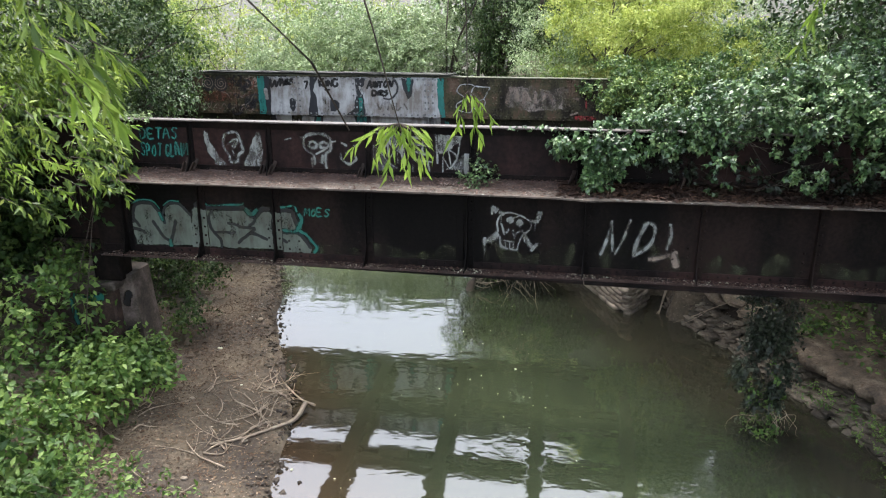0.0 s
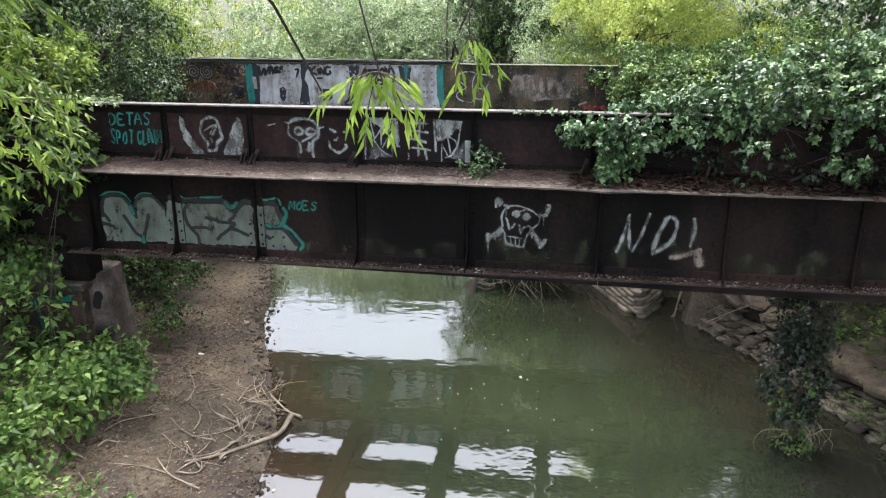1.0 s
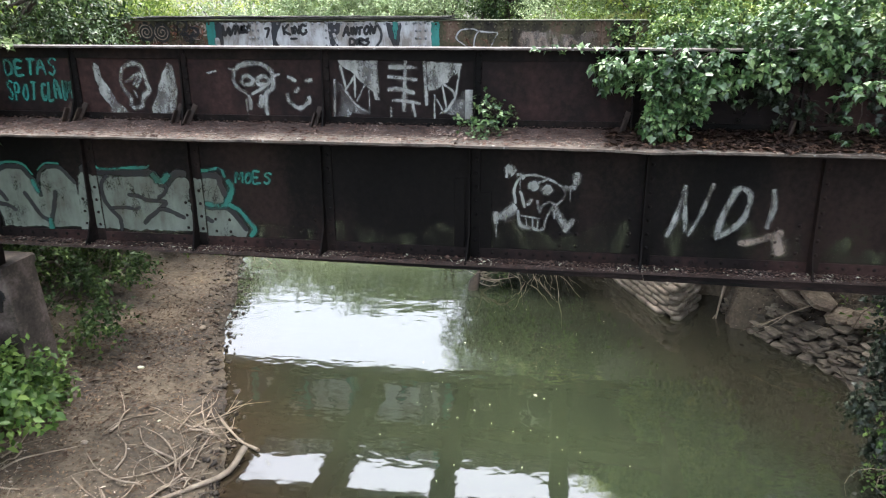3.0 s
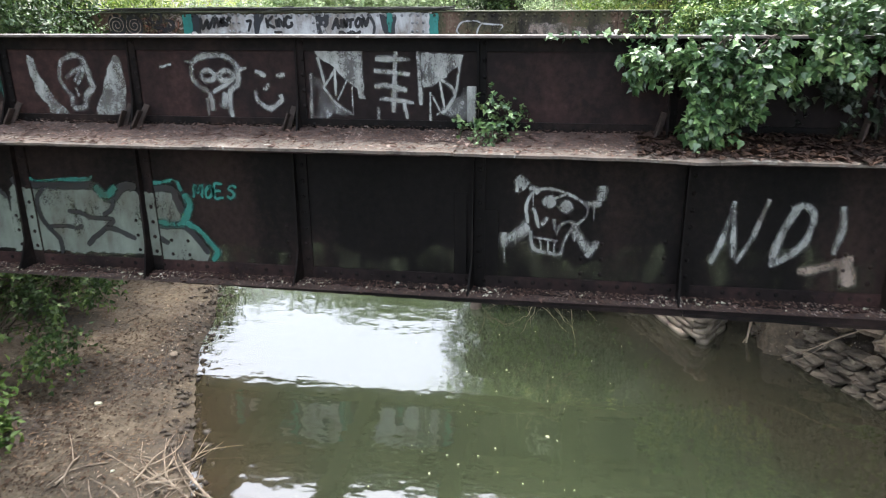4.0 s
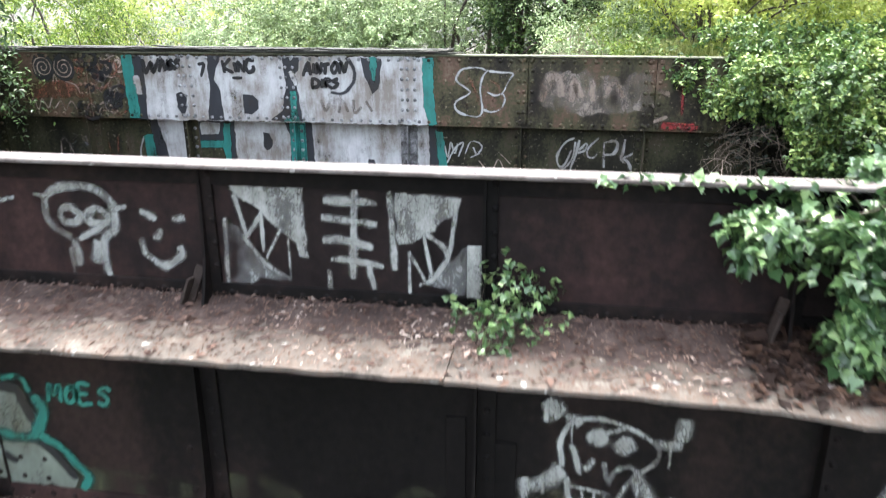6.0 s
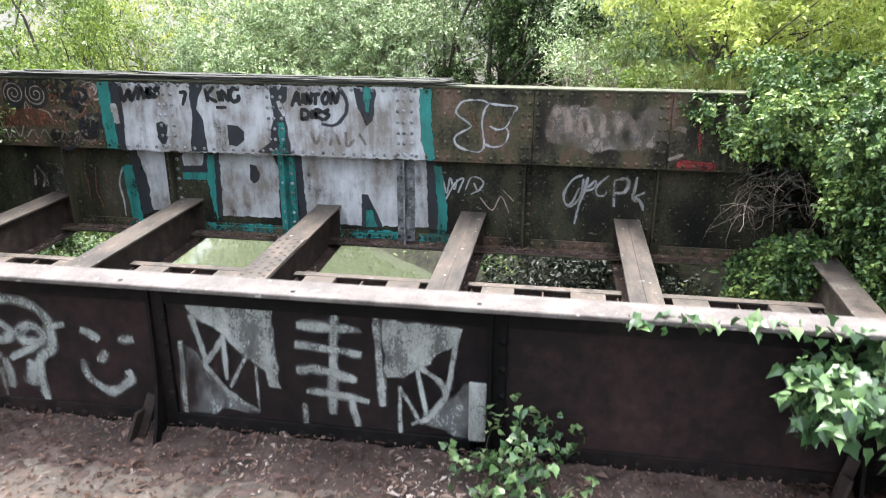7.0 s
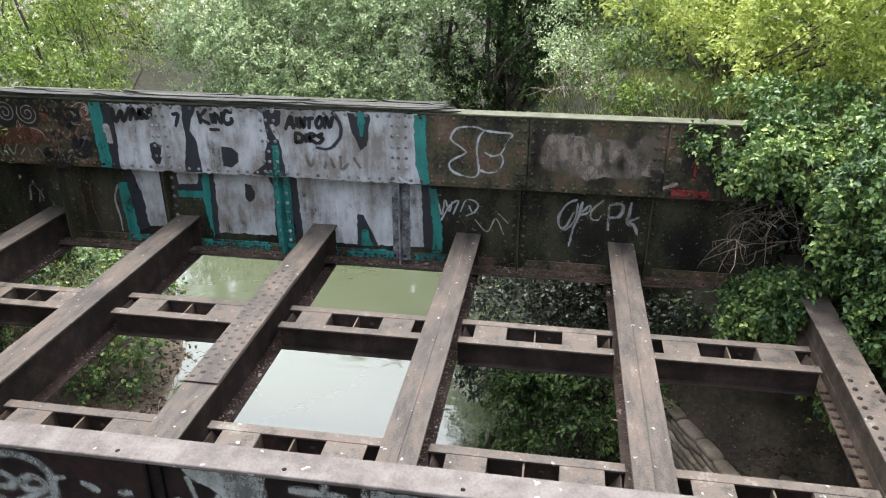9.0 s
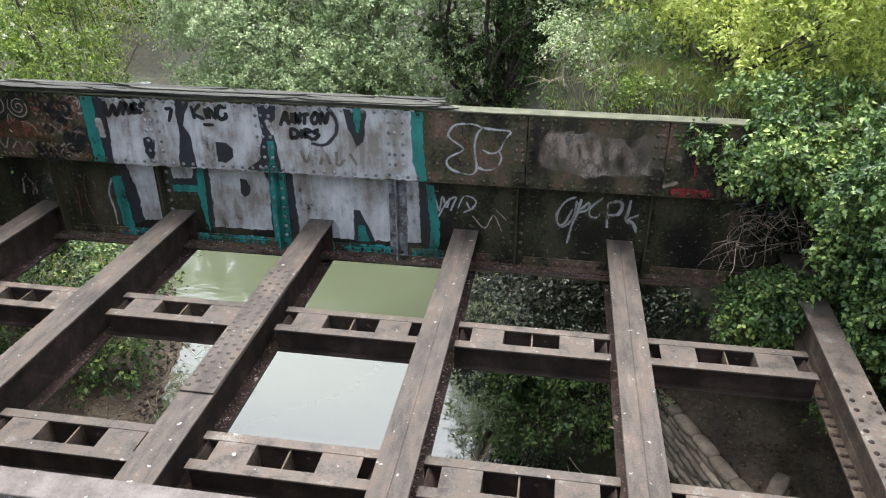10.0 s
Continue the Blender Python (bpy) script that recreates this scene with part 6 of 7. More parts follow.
# extra dark leaves darken the ledge where the mound would shade it
scatter("leaf_litter", "dark leaf litter added for the ivy mound's shade on the ledge", "leaf litter", [(0.3, 4.0, -0.06, 0.43, 3400), (0.9, 4.0, 0.0, 0.43, 2600)], lambda x, y: ledge(x, y) + 0.004, 0.045, SHADE_LITTER, 29, 0.7, 0.16)
scatter("leaf_litter", "leaf fragments and droppings on the lower flange", "leaf litter", [(-4.9, 4.0, -0.02, 0.16, 7600)], lambda x, y: 1.878 + 0 * x, 0.018, LITTER, 22)
scatter("leaf_litter", "leaf fragments on the far girder's lower flange", "leaf litter", [(-7, 2.0, 4.89, 5.04, 3800)], lambda x, y: 1.944 + 0 * x, 0.024, LITTER, 23)
scatter("leaf_litter", "dirt and leaf fragments on the cross girders' lower flanges", "leaf litter", [(x + 0.01, x + 0.105, 0.5, 4.95, 900) for x in XS] + [(x - 0.105, x - 0.01, 0.5, 4.95, 500) for x in XS], lambda x, y: 1.881 + 0 * x, 0.022, LITTER, 27)
scatter("bank_debris", "flecks of bark, stones and leaves strewn on the silt beach", "debris", [(-7.0, -2.3, -4.5, 5.5, 9500), (-4.9, -3.9, -2.0, 3.0, 4000), (-9, -4.5, 4, 9, 2500), (1.2, 3.4, 2.0, 5.2, 6000), (3.2, 5.5, -3.5, 1.5, 2500)],
        lambda x, y: np.where(height(x, y) > 0.03, height(x, y), -0.3), 0.034, GRIT, 24)
scatter("bank_debris", "brown leaf flakes, bark and twig ends trodden into the beach", "debris", [(-5.2, -2.4, -3.0, 1.0, 9000), (-5.6, -3.2, 1.0, 5.0, 5000)], lambda x, y: np.where(height(x, y) > 0.03, height(x, y), -0.3), 0.03, FLAKE, 28, 0.35, 0.1)
scatter("droppings", "pale bird droppings and flakes on the lower flange", "droppings", [(-4.9, 3.0, -0.02, 0.13, 200)] + [(x - 0.12, x + 0.22, -0.02, 0.12, 34) for x in A_STIFF[1:7]], lambda x, y: 1.882 + 0 * x, 0.014, BLOOM, 26, 0.8, 0.1)
scatter("floating_specks", "small pale flecks drifting on the water", "flecks", [(-2.2, 1.5, -3.0, 4.0, 45), (-1.4, 0.2, 0.5, 2.6, 28)], lambda x, y: 0.0 * x - 0.001, 0.02, BLOOM, 25, 0.6, 0.02)


def clods():
    """Broken lumps of mud and stone along the water's edge."""
    rng = np.random.default_rng(31)
    y = rng.uniform(-3.0, 7.5, 1100)
    x = np.interp(y, EDGE_Y, EDGE_L) + rng.normal(-0.09, 0.12, 1100)
    verts, tris = [], []
    for k in range(1100):
        r = rng.uniform(0.008, 0.038) * rng.uniform(0.6, 1.2)
        q = unit(rng.normal(size=(6, 3)))
        c = np.array((x[k], y[k], max(0, float(height(x[k], y[k]))) + r * 0.2))
        o = [(1, 0, 0), (-1, 0, 0), (0, 1, 0), (0, -1, 0), (0, 0, 0.45), (0, 0, -0.5)]
        b = len(verts)
        verts += [c + r * (np.array(a) + 0.6 * q[i]) for i, a in enumerate(o)]
        tris += [(b + i, b + j, b + h) for h, s in ((4, 1), (5, -1)) for i, j in (((0, 2), (2, 1), (1, 3), (3, 0)) if s > 0 else ((2, 0), (1, 2), (3, 1), (0, 3)))]
    tagged(part("mud_clods", mesh_np("mud_clods", np.array(verts), tris), MUD, smooth=True), "broken mud clods and pebbles along the waterline", "clods", kind="stuff")


clods()


def stick(points, r, label="bare dry stick lying on the silt beach", forks=0, seed=1):
    rng = np.random.default_rng(seed)
    line = smooth_line(points, 4)
    m = len(line)
    rods = [[(tuple(p), r * (1 - 0.7 * k / m)) for k, p in enumerate(line)]]
    for _ in range(forks):
        k = rng.integers(2, m - 2)
        d = unit(line[k + 1] - line[k - 1] + rng.normal(size=3) * (0.07, 0.07, 0.03))
        ln = rng.uniform(0.1, 0.34)
        side = rng.normal(size=3) * (0.1, 0.1, 0.01)
        rods.append([(tuple(line[k] + d * ln * j / 4 + side * (j / 4) ** 2), r * 0.5 * (1 - 0.18 * j)) for j in range(5)])
    ob = part("stick", tube(rods, 5), STICK, smooth=True)
    return tagged(ob, label, "stick", "driftwood sticks")


def on_ground(x, y, up=0.02):
    return (x, y, max(0.0, float(height(x, y))) + up)


stick([on_ground(-2.6, 0.0, 0.08), on_ground(-2.63, -0.3, 0.04), on_ground(-2.8, -0.6), on_ground(-3.05, -0.9), on_ground(-3.3, -1.1)], 0.032, "pale curved driftwood branch at the waterline", 3, 41)
stick([on_ground(-2.5, 0.05, 0.03), on_ground(-2.75, 0.2), on_ground(-3.05, 0.45, 0.06)], 0.018, "pale driftwood stick at the waterline", 2, 42)
stick([(2.12, 3.8, 0.34), (2.06, 3.7, 0.16), (1.98, 3.5, -0.05)], 0.022, "bent dead root reaching from the bank into the water", 1, 45)
stick([(2.85, 2.78, 0.58), (2.55, 2.75, 0.45), (2.28, 2.72, 0.3)], 0.008, "thin bare branch hanging over the stone revetment", 2, 46)
srng = np.random.default_rng(44)
for k in range(46):
    heap = k % 2
    x, y, a = (srng.uniform(-3.3, -2.75), srng.uniform(-0.75, 0.3), srng.uniform(0.3, 2.2)) if heap else (srng.uniform(-4.3, -2.9), srng.uniform(-2.0, 0.3), srng.uniform(0, 6.283))
    ln, w = srng.uniform(0.25, 0.75), srng.normal(0, 0.1)
    if x + ln * math.cos(a) > -2.7:
        a = math.pi - a
    pts = [on_ground(x + ln * t * math.cos(a) - w * math.sin(a) * t * (1 - t) * 3, y + ln * t * math.sin(a) + w * math.cos(a) * t * (1 - t) * 3, srng.uniform(0.01, 0.05)) for t in (0, 0.33, 0.66, 1)]
    stick(pts, srng.uniform(0.005, 0.013), forks=int(srng.integers(0, 4)), seed=100 + k)


def stump():
    e = thing("drift_log", (-1.05, 4.1, 0), "waterlogged stump with dead twigs standing in the river", "log")
    part("log", tube([[((-1.1, 4.0, -0.2), 0.08), ((-1.06, 4.15, 0.08), 0.07), ((-0.92, 4.5, 0.3), 0.04)]], 9), BARK, e, smooth=True)
    rng = np.random.default_rng(3)
    rods = []
    for k in range(9):
        a, b = np.array((-1.0 + rng.uniform(-0.06, 0.06), 4.25, rng.uniform(0.04, 0.2))), np.array((rng.uniform(-0.35, 0.6), rng.uniform(-0.2, 0.5), rng.uniform(-0.12, 0.22)))
        bend = rng.normal(size=3) * 0.08
        line = [a + b * t + bend * math.sin(3.1 * t) for t in (0, 0.25, 0.5, 0.75, 1)]
        rods.append([(tuple(q), 0.008 * (1.1 - 0.2 * j)) for j, q in enumerate(line)])
        for j in (1, 2, 3):
            d = b * 0.35 + rng.normal(size=3) * (0.12, 0.1, 0.1)
            rods.append([(tuple(line[j] + d * t), 0.0045 * (1.1 - t)) for t in (0, 0.5, 1)])
    part("twig", tube(rods, 4), STICK, e)["kind"] = "stuff"


stump()
for k, (px, py, r) in enumerate(((-4.2, 1.1, 0.03), (-4.35, -0.55, 0.03), (-3.0, -0.9, 0.035), (-3.5, 0.2, 0.014), (-4.05, 2.2, 0.045), (-3.3, -1.7, 0.03), (-2.35, -1.2, 0.016), (-3.9, -0.3, 0.028))):
    me = lump_mesh("pale_stone", r * 2.4, r * 1.7, r * 0.9, 90 + k, 3.0, 0.16)
    me.materials.append(BLOOM if k % 3 == 0 else BAG)
    ob = new("pale_stone", me)
    ob.matrix_basis = Matrix.Translation(on_ground(px, py, r * 0.3)) @ Matrix.Rotation(k * 1.3, 4, "Z")
    tagged(ob, "small pale stone lying on the beach", "stone", "pale beach stones")


# ---- plants ----
def ivy_bank():
    # the mound over the end of the bridge
    plant("ivy", "glossy dark green ivy mound spilling over the girder ends", "ivy", (2.8, 1.0, 2.4),
          [(0.85, 0.36, 3.4, 0.3, 0.22, 0.1), (1.3, 0.36, 3.5, 0.45, 0.26, 0.14), (1.95, 0.38, 3.6, 0.55, 0.32, 0.18), (2.75, 0.4, 3.7, 0.8, 0.44, 0.24), (3.8, 0.4, 3.72, 0.9, 0.5, 0.3),
           (2.3, 0.9, 3.56, 0.5, 0.4, 0.26), (3.4, 1.2, 3.7, 0.8, 0.8, 0.4)],
          IVY, 2750, 14, 0.04, 0.05, 0.82, 0.5, 51, 14, 0.012, True, shell=0.72, stem_name="wood")
    plant("ivy", "thick ivy swag hanging from the girder's top flange", "ivy", (0.82, 0.3, 3.43), [(0.76, 0.16, 2.98, 0.15, 0.1, 0.11), (0.62, 0.2, 3.2, 0.2, 0.12, 0.12), (0.85, 0.2, 3.26, 0.26, 0.14, 0.11), (0.36, 0.27, 3.31, 0.12, 0.08, 0.06), (1.25, 0.24, 3.36, 0.28, 0.12, 0.06)],
          IVY, 440, 11, 0.032, 0.05, 0.86, 0.65, 56, 12, 0.006, True, stem_name="wood")
    plant("ivy", "loose ivy sprays hanging over the ledge", "ivy", (2.0, 0.3, 3.43), [(2.0, 0.1, 3.2, 0.2, 0.08, 0.06), (1.88, 0.04, 2.9, 0.05, 0.05, 0.1), (1.65, 0.24, 3.38, 0.2, 0.1, 0.05), (2.7, 0.14, 3.34, 0.3, 0.1, 0.07), (2.75, 0.04, 3.06, 0.16, 0.06, 0.07), (3.4, 0.1, 3.25, 0.3, 0.1, 0.1)],
          IVY, 110, 11, 0.03, 0.05, 0.86, 0.65, 57, 10, 0.005, True, stem_name="wood")
    # backing leaves coloured dark for the shade below the mound
    plant("ivy", "ivy on the girder's web, coloured dark for the hollow's shade", "ivy", (2.2, 0.4, 2.82), [(1.35, 0.38, 3.1, 0.35, 0.04, 0.24), (2.0, 0.37, 3.08, 0.5, 0.05, 0.24), (2.9, 0.36, 3.05, 0.6, 0.06, 0.25), (3.6, 0.34, 3.05, 0.5, 0.07, 0.26)],
          SHADED_IVY, 150, 10, 0.04, 0.05, 0.86, 0.6, 58, 14, 0.004, True, shell=0.3, stem_name="wood")
    plant("bramble_bush", "bramble and elder thicket heaped beyond the deck's end", "bush", (2.4, 4.9, 2.0),
          [(1.03, 4.9, 3.41, 0.32, 0.22, 0.13), (1.34, 4.85, 3.27, 0.42, 0.3, 0.2), (1.66, 4.7, 3.15, 0.42, 0.35, 0.24), (1.95, 4.5, 3.3, 0.6, 0.5, 0.34), (2.3, 4.1, 2.9, 0.6, 0.6, 0.5), (1.5, 4.55, 1.98, 0.34, 0.28, 0.2), (1.25, 4.55, 1.93, 0.2, 0.2, 0.13), (1.4, 4.4, 1.75, 0.25, 0.2, 0.15), (1.95, 4.4, 2.05, 0.45, 0.36, 0.34),
           (2.2, 4.1, 2.4, 0.5, 0.5, 0.4), (1.75, 4.35, 1.7, 0.34, 0.3, 0.2), (2.2, 4.1, 1.65, 0.4, 0.4, 0.3)], BRAMBLE, 4000, 17, 0.04, 0.05, 0.66, 0.35, 52, 16, 0.01, False, shell=0.7, stem_name="wood")
    plant("bramble_bush", "tall brambles climbing the bank above the abutment", "bush", (3.4, 3.8, 2.6),
          [(3.2, 3.2, 3.1, 0.9, 1.1, 0.9), (2.2, 5.3, 3.3, 1.2, 0.8, 0.36), (3.5, 5.2, 3.5, 1.1, 1.1, 0.6), (3.2, 2.3, 2.9, 0.6, 0.8, 0.7)], BRAMBLE, 1700, 19, 0.05, 0.055, 0.62, 0.35, 152, 16, 0.012, False, shell=0.7, stem_name="wood")
    # added behind the brambles so that the gap reads as shade
    plant("ivy", "shade-coloured ivy filling the gap behind the brambles", "ivy", (2.4, 5.0, 1.4), [(1.7, 4.98, 2.6, 0.55, 0.12, 0.34), (1.5, 4.95, 2.9, 0.4, 0.1, 0.2), (2.5, 4.95, 2.5, 0.6, 0.3, 0.8), (2.4, 4.9, 1.4, 0.5, 0.4, 0.5), (2.6, 3.6, 1.4, 0.3, 0.8, 0.6)],
          SHADED_IVY, 520, 12, 0.06, 0.055, 0.7, 0.4, 59, 20, 0.008, False, stem_name="wood")
    plant("ivy", "small ivy sprig rooted on the girder ledge", "ivy", (-0.62, 0.36, 2.84), [(-0.55, 0.33, 2.95, 0.14, 0.06, 0.14), (-0.62, 0.3, 2.86, 0.16, 0.08, 0.05), (-0.52, 0.2, 2.85, 0.14, 0.06, 0.03)], IVY, 66, 7, 0.026, 0.03, 0.9, 0.2, 53, 6, 0.003, True, stem_name="wood")
    # leaf colour darkened here for the shadow beneath the girder
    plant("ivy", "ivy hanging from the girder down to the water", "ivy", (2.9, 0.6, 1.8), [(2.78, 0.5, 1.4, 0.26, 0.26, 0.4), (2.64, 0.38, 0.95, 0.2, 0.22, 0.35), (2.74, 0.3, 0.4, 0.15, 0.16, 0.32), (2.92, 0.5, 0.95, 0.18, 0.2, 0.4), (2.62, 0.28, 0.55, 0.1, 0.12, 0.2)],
          SHADED_IVY, 460, 13, 0.045, 0.042, 0.85, 1.0, 54, 40, 0.004, True, stem_name="wood")
    plant("ivy", "young green tips of the hanging ivy above the water", "ivy", (2.78, 0.3, 0.7), [(2.72, 0.22, 0.5, 0.18, 0.1, 0.34), (2.76, 0.2, 0.16, 0.16, 0.1, 0.12)],
          WEED, 60, 9, 0.04, 0.036, 0.8, 1.0, 154, 12, 0.003, True, stem_name="wood")
    rng = np.random.default_rng(55)
    n = 64
    x = np.sort(rng.uniform(-0.28, 0.5, n))
    at = np.stack([x, rng.uniform(0.325, 0.37, n), 3.43 + rng.normal(0, 0.014, n)], 1)
    ob = part("ivy", leaves("ivy", at, rng.normal(size=(n, 3)) + (0, -0.6, -0.6), rng.normal(size=(n, 3)) * 0.4 + (0, -0.4, 1), rng.uniform(0.025, 0.05, n), rng.uniform(0.025, 0.045, n), True), IVY)
    tagged(ob, "thin runner of ivy along the pale top flange", "ivy")
    n = 150
    at = np.stack([rng.uniform(-5.2, -4.35, n), rng.uniform(0.3, 0.5, n), 3.44 + rng.normal(0.02, 0.03, n)], 1)
    tagged(part("ivy", leaves("ivy", at, rng.normal(size=(n, 3)) + (0.5, -0.4, -0.2), rng.normal(size=(n, 3)) * 0.4 + (0, -0.2, 1), rng.uniform(0.03, 0.06, n), rng.uniform(0.03, 0.05, n), True), BUSH), "pale leafy runner over the girder's end", "ivy")


ivy_bank()


def hanging(name, label, anchors, material, seed, leaf=0.1, slim=0.17, gap=0.022, parent=None, hang=0.75):
    """Willow shoots: each from a point, sweeping out and down, with long leaves on both sides."""
    rng = np.random.default_rng(seed)
    rods, P, T, U, L = [], [], [], [], []
    for (x, y, z), (dx, dy, dz) in anchors:
        ln = math.sqrt(dx * dx + dy * dy + dz * dz)
        m = max(4, int(ln / gap))
        line = []
        for k in range(m + 1):
            t = k / m
            p = np.array((x + dx * t, y + dy * t, z + dz * (0.35 * t + 0.65 * t * t)))
            line.append(p)
        rods.append([(tuple(line[int(m * j / 6)]), 0.004 * (1.1 - j / 6)) for j in range(7)])
        for k in range(1, m + 1):
            d = unit(line[k] - line[k - 1])
            out = unit(rng.normal(size=3))
            for _ in range(1 + (rng.random() < 0.45)):
                P.append(line[k] + rng.normal(size=3) * 0.006)
                T.append(d * 0.55 + unit(rng.normal(size=3)) * 0.7 + np.array((0, 0, -hang)))
                U.append(rng.normal(size=3) * 0.6 + np.array((0, -0.3, 0.6)))
                L.append(leaf * rng.uniform(0.55, 1.2))
    L = np.array(L)
    e = thing(name, anchors[0][0], label, "willow branch") if parent is None else parent
    part("wood", tube(rods, 5), BARK, e)
    part("leaves", leaves("leaves", np.array(P), np.array(T), np.array(U), L, L * slim * rng.uniform(0.8, 1.25, len(L))), material, e)
    return e


def willows():
    rng = np.random.default_rng(61)
    trunk = (-6.2, -3.2, 1.6)
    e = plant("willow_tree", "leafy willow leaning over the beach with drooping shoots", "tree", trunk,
              [(-5.8, -2.6, 4.6, 1.4, 1.3, 1.1), (-6.4, -0.8, 4.0, 1.3, 1.3, 1.3), (-5.5, -0.4, 3.6, 0.7, 0.5, 0.6)], SHADED_WILLOW, 620, 16, 0.15, 0.12, 0.26, 0.9, 62, 22, 0.05)
    anchors = []
    for _ in range(56):
        y = rng.uniform(-2.7, -1.5)
        edge = -3.02 - 0.63 * (y + 2.2)
        dx = rng.uniform(0.12, 0.38)
        x = edge - dx - 1.3 * rng.random() ** 1.4
        z = rng.uniform(3.25, 4.1) - 0.25 * (y + 2.2) + 0.08 * math.sin(x * 5)
        anchors.append(((x, y, z), (dx, rng.uniform(-0.2, 0.12), rng.uniform(-0.3, 0.02))))
    hanging("willow_shoots", "", anchors[:45], SHADED_WILLOW, 63, 0.1, 0.28, 0.032, parent=e, hang=0.4)
    hanging("willow_shoots", "", anchors[45:], WILLOW, 69, 0.1, 0.28, 0.032, parent=e, hang=0.4)
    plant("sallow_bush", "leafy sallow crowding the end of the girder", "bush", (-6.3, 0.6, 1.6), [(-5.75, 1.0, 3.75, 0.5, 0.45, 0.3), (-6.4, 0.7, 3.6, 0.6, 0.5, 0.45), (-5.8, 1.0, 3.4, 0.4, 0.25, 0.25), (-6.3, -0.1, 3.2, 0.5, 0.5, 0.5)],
          SHADED_WILLOW, 700, 16, 0.07, 0.085, 0.42, 0.6, 160, 16, 0.012, stem_name="wood")
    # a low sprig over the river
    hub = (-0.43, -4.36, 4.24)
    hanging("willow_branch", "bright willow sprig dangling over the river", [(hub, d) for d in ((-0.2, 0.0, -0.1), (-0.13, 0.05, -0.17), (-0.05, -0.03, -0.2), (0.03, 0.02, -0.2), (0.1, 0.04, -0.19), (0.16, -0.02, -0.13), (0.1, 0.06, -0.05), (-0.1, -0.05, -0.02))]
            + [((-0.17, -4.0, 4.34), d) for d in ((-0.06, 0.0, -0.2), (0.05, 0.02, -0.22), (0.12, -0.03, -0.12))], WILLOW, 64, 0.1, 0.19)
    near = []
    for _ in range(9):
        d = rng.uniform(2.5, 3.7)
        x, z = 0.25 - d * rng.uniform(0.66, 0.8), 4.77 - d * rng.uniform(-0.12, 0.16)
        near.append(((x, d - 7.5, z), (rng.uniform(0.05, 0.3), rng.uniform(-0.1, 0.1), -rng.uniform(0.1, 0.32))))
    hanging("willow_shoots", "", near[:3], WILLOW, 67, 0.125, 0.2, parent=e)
    hanging("willow_shoots", "", near[3:], SHADED_WILLOW, 68, 0.125, 0.2, parent=e)
    for line, r in (([(-6.2, -3.2, 1.6), (-5.2, -3.6, 4.4), (-3.6, -4.1, 5.7), (-1.6, -4.7, 6.0), (0.3, -5.4, 6.05), (1.2, -5.0, 5.85), (1.9, -4.5, 5.5)], 0.09), ([(-1.6, -4.7, 6.0), (-0.9, -4.5, 5.6), (-0.6, -4.42, 4.9), (-0.43, -4.36, 4.24)], 0.009),
                    ([(-0.5, -5.1, 6.0), (-0.3, -4.4, 5.5), (-0.2, -4.0, 4.9), (-0.17, -4.0, 4.34)], 0.006), ([(0.3, -5.4, 6.05), (0.2, -6.0, 5.85), (0.05, -6.4, 5.75)], 0.02)):
        p = smooth_line(line, 5)
        part("bough", tube([[(tuple(q), r * (1.05 - 0.8 * k / len(p))) for k, q in enumerate(p)]], 7), BARK, e, smooth=True)
    top = []
    for _ in range(46):
        y = rng.uniform(-6.2, -4.2)
        x = 0.1 - (y + 7.5) * rng.uniform(0.0, 0.55)
        top.append(((x, y, 5.5 + rng.uniform(0, 0.25)), (rng.uniform(-0.15, 0.25), rng.uniform(-0.1, 0.2), -rng.uniform(0.35, 0.6) - 0.12 * (y + 6.2))))
    hanging("willow_branch", "drooping willow shoots overhead", top, WILLOW, 65, 0.12, 0.18)
    hanging("willow_branch", "willow shoots at the river's far side", [((1.75, -4.5, 5.2), (0.1, 0.3, -0.5)), ((1.5, -4.0, 5.1), (-0.2, 0.05, -0.55)), ((1.9, -4.8, 5.3), (0.0, 0.2, -0.55)), ((1.6, -4.3, 5.2), (0.2, 0, -0.6))], WILLOW, 66, 0.11, 0.16)
    bough = [((-3.4, -3.9, 6.4), 0.02), ((-2.2, -3.9, 5.6), 0.013), ((-1.45, -3.85, 4.9), 0.01), ((-1.0, -3.8, 4.45), 0.007), ((-0.82, -3.78, 4.1), 0.004)]
    tagged(part("bare_twig", tube([bough], 6), BARK, smooth=True), "thin bare twig slanting down across the view", "twig")


willows()


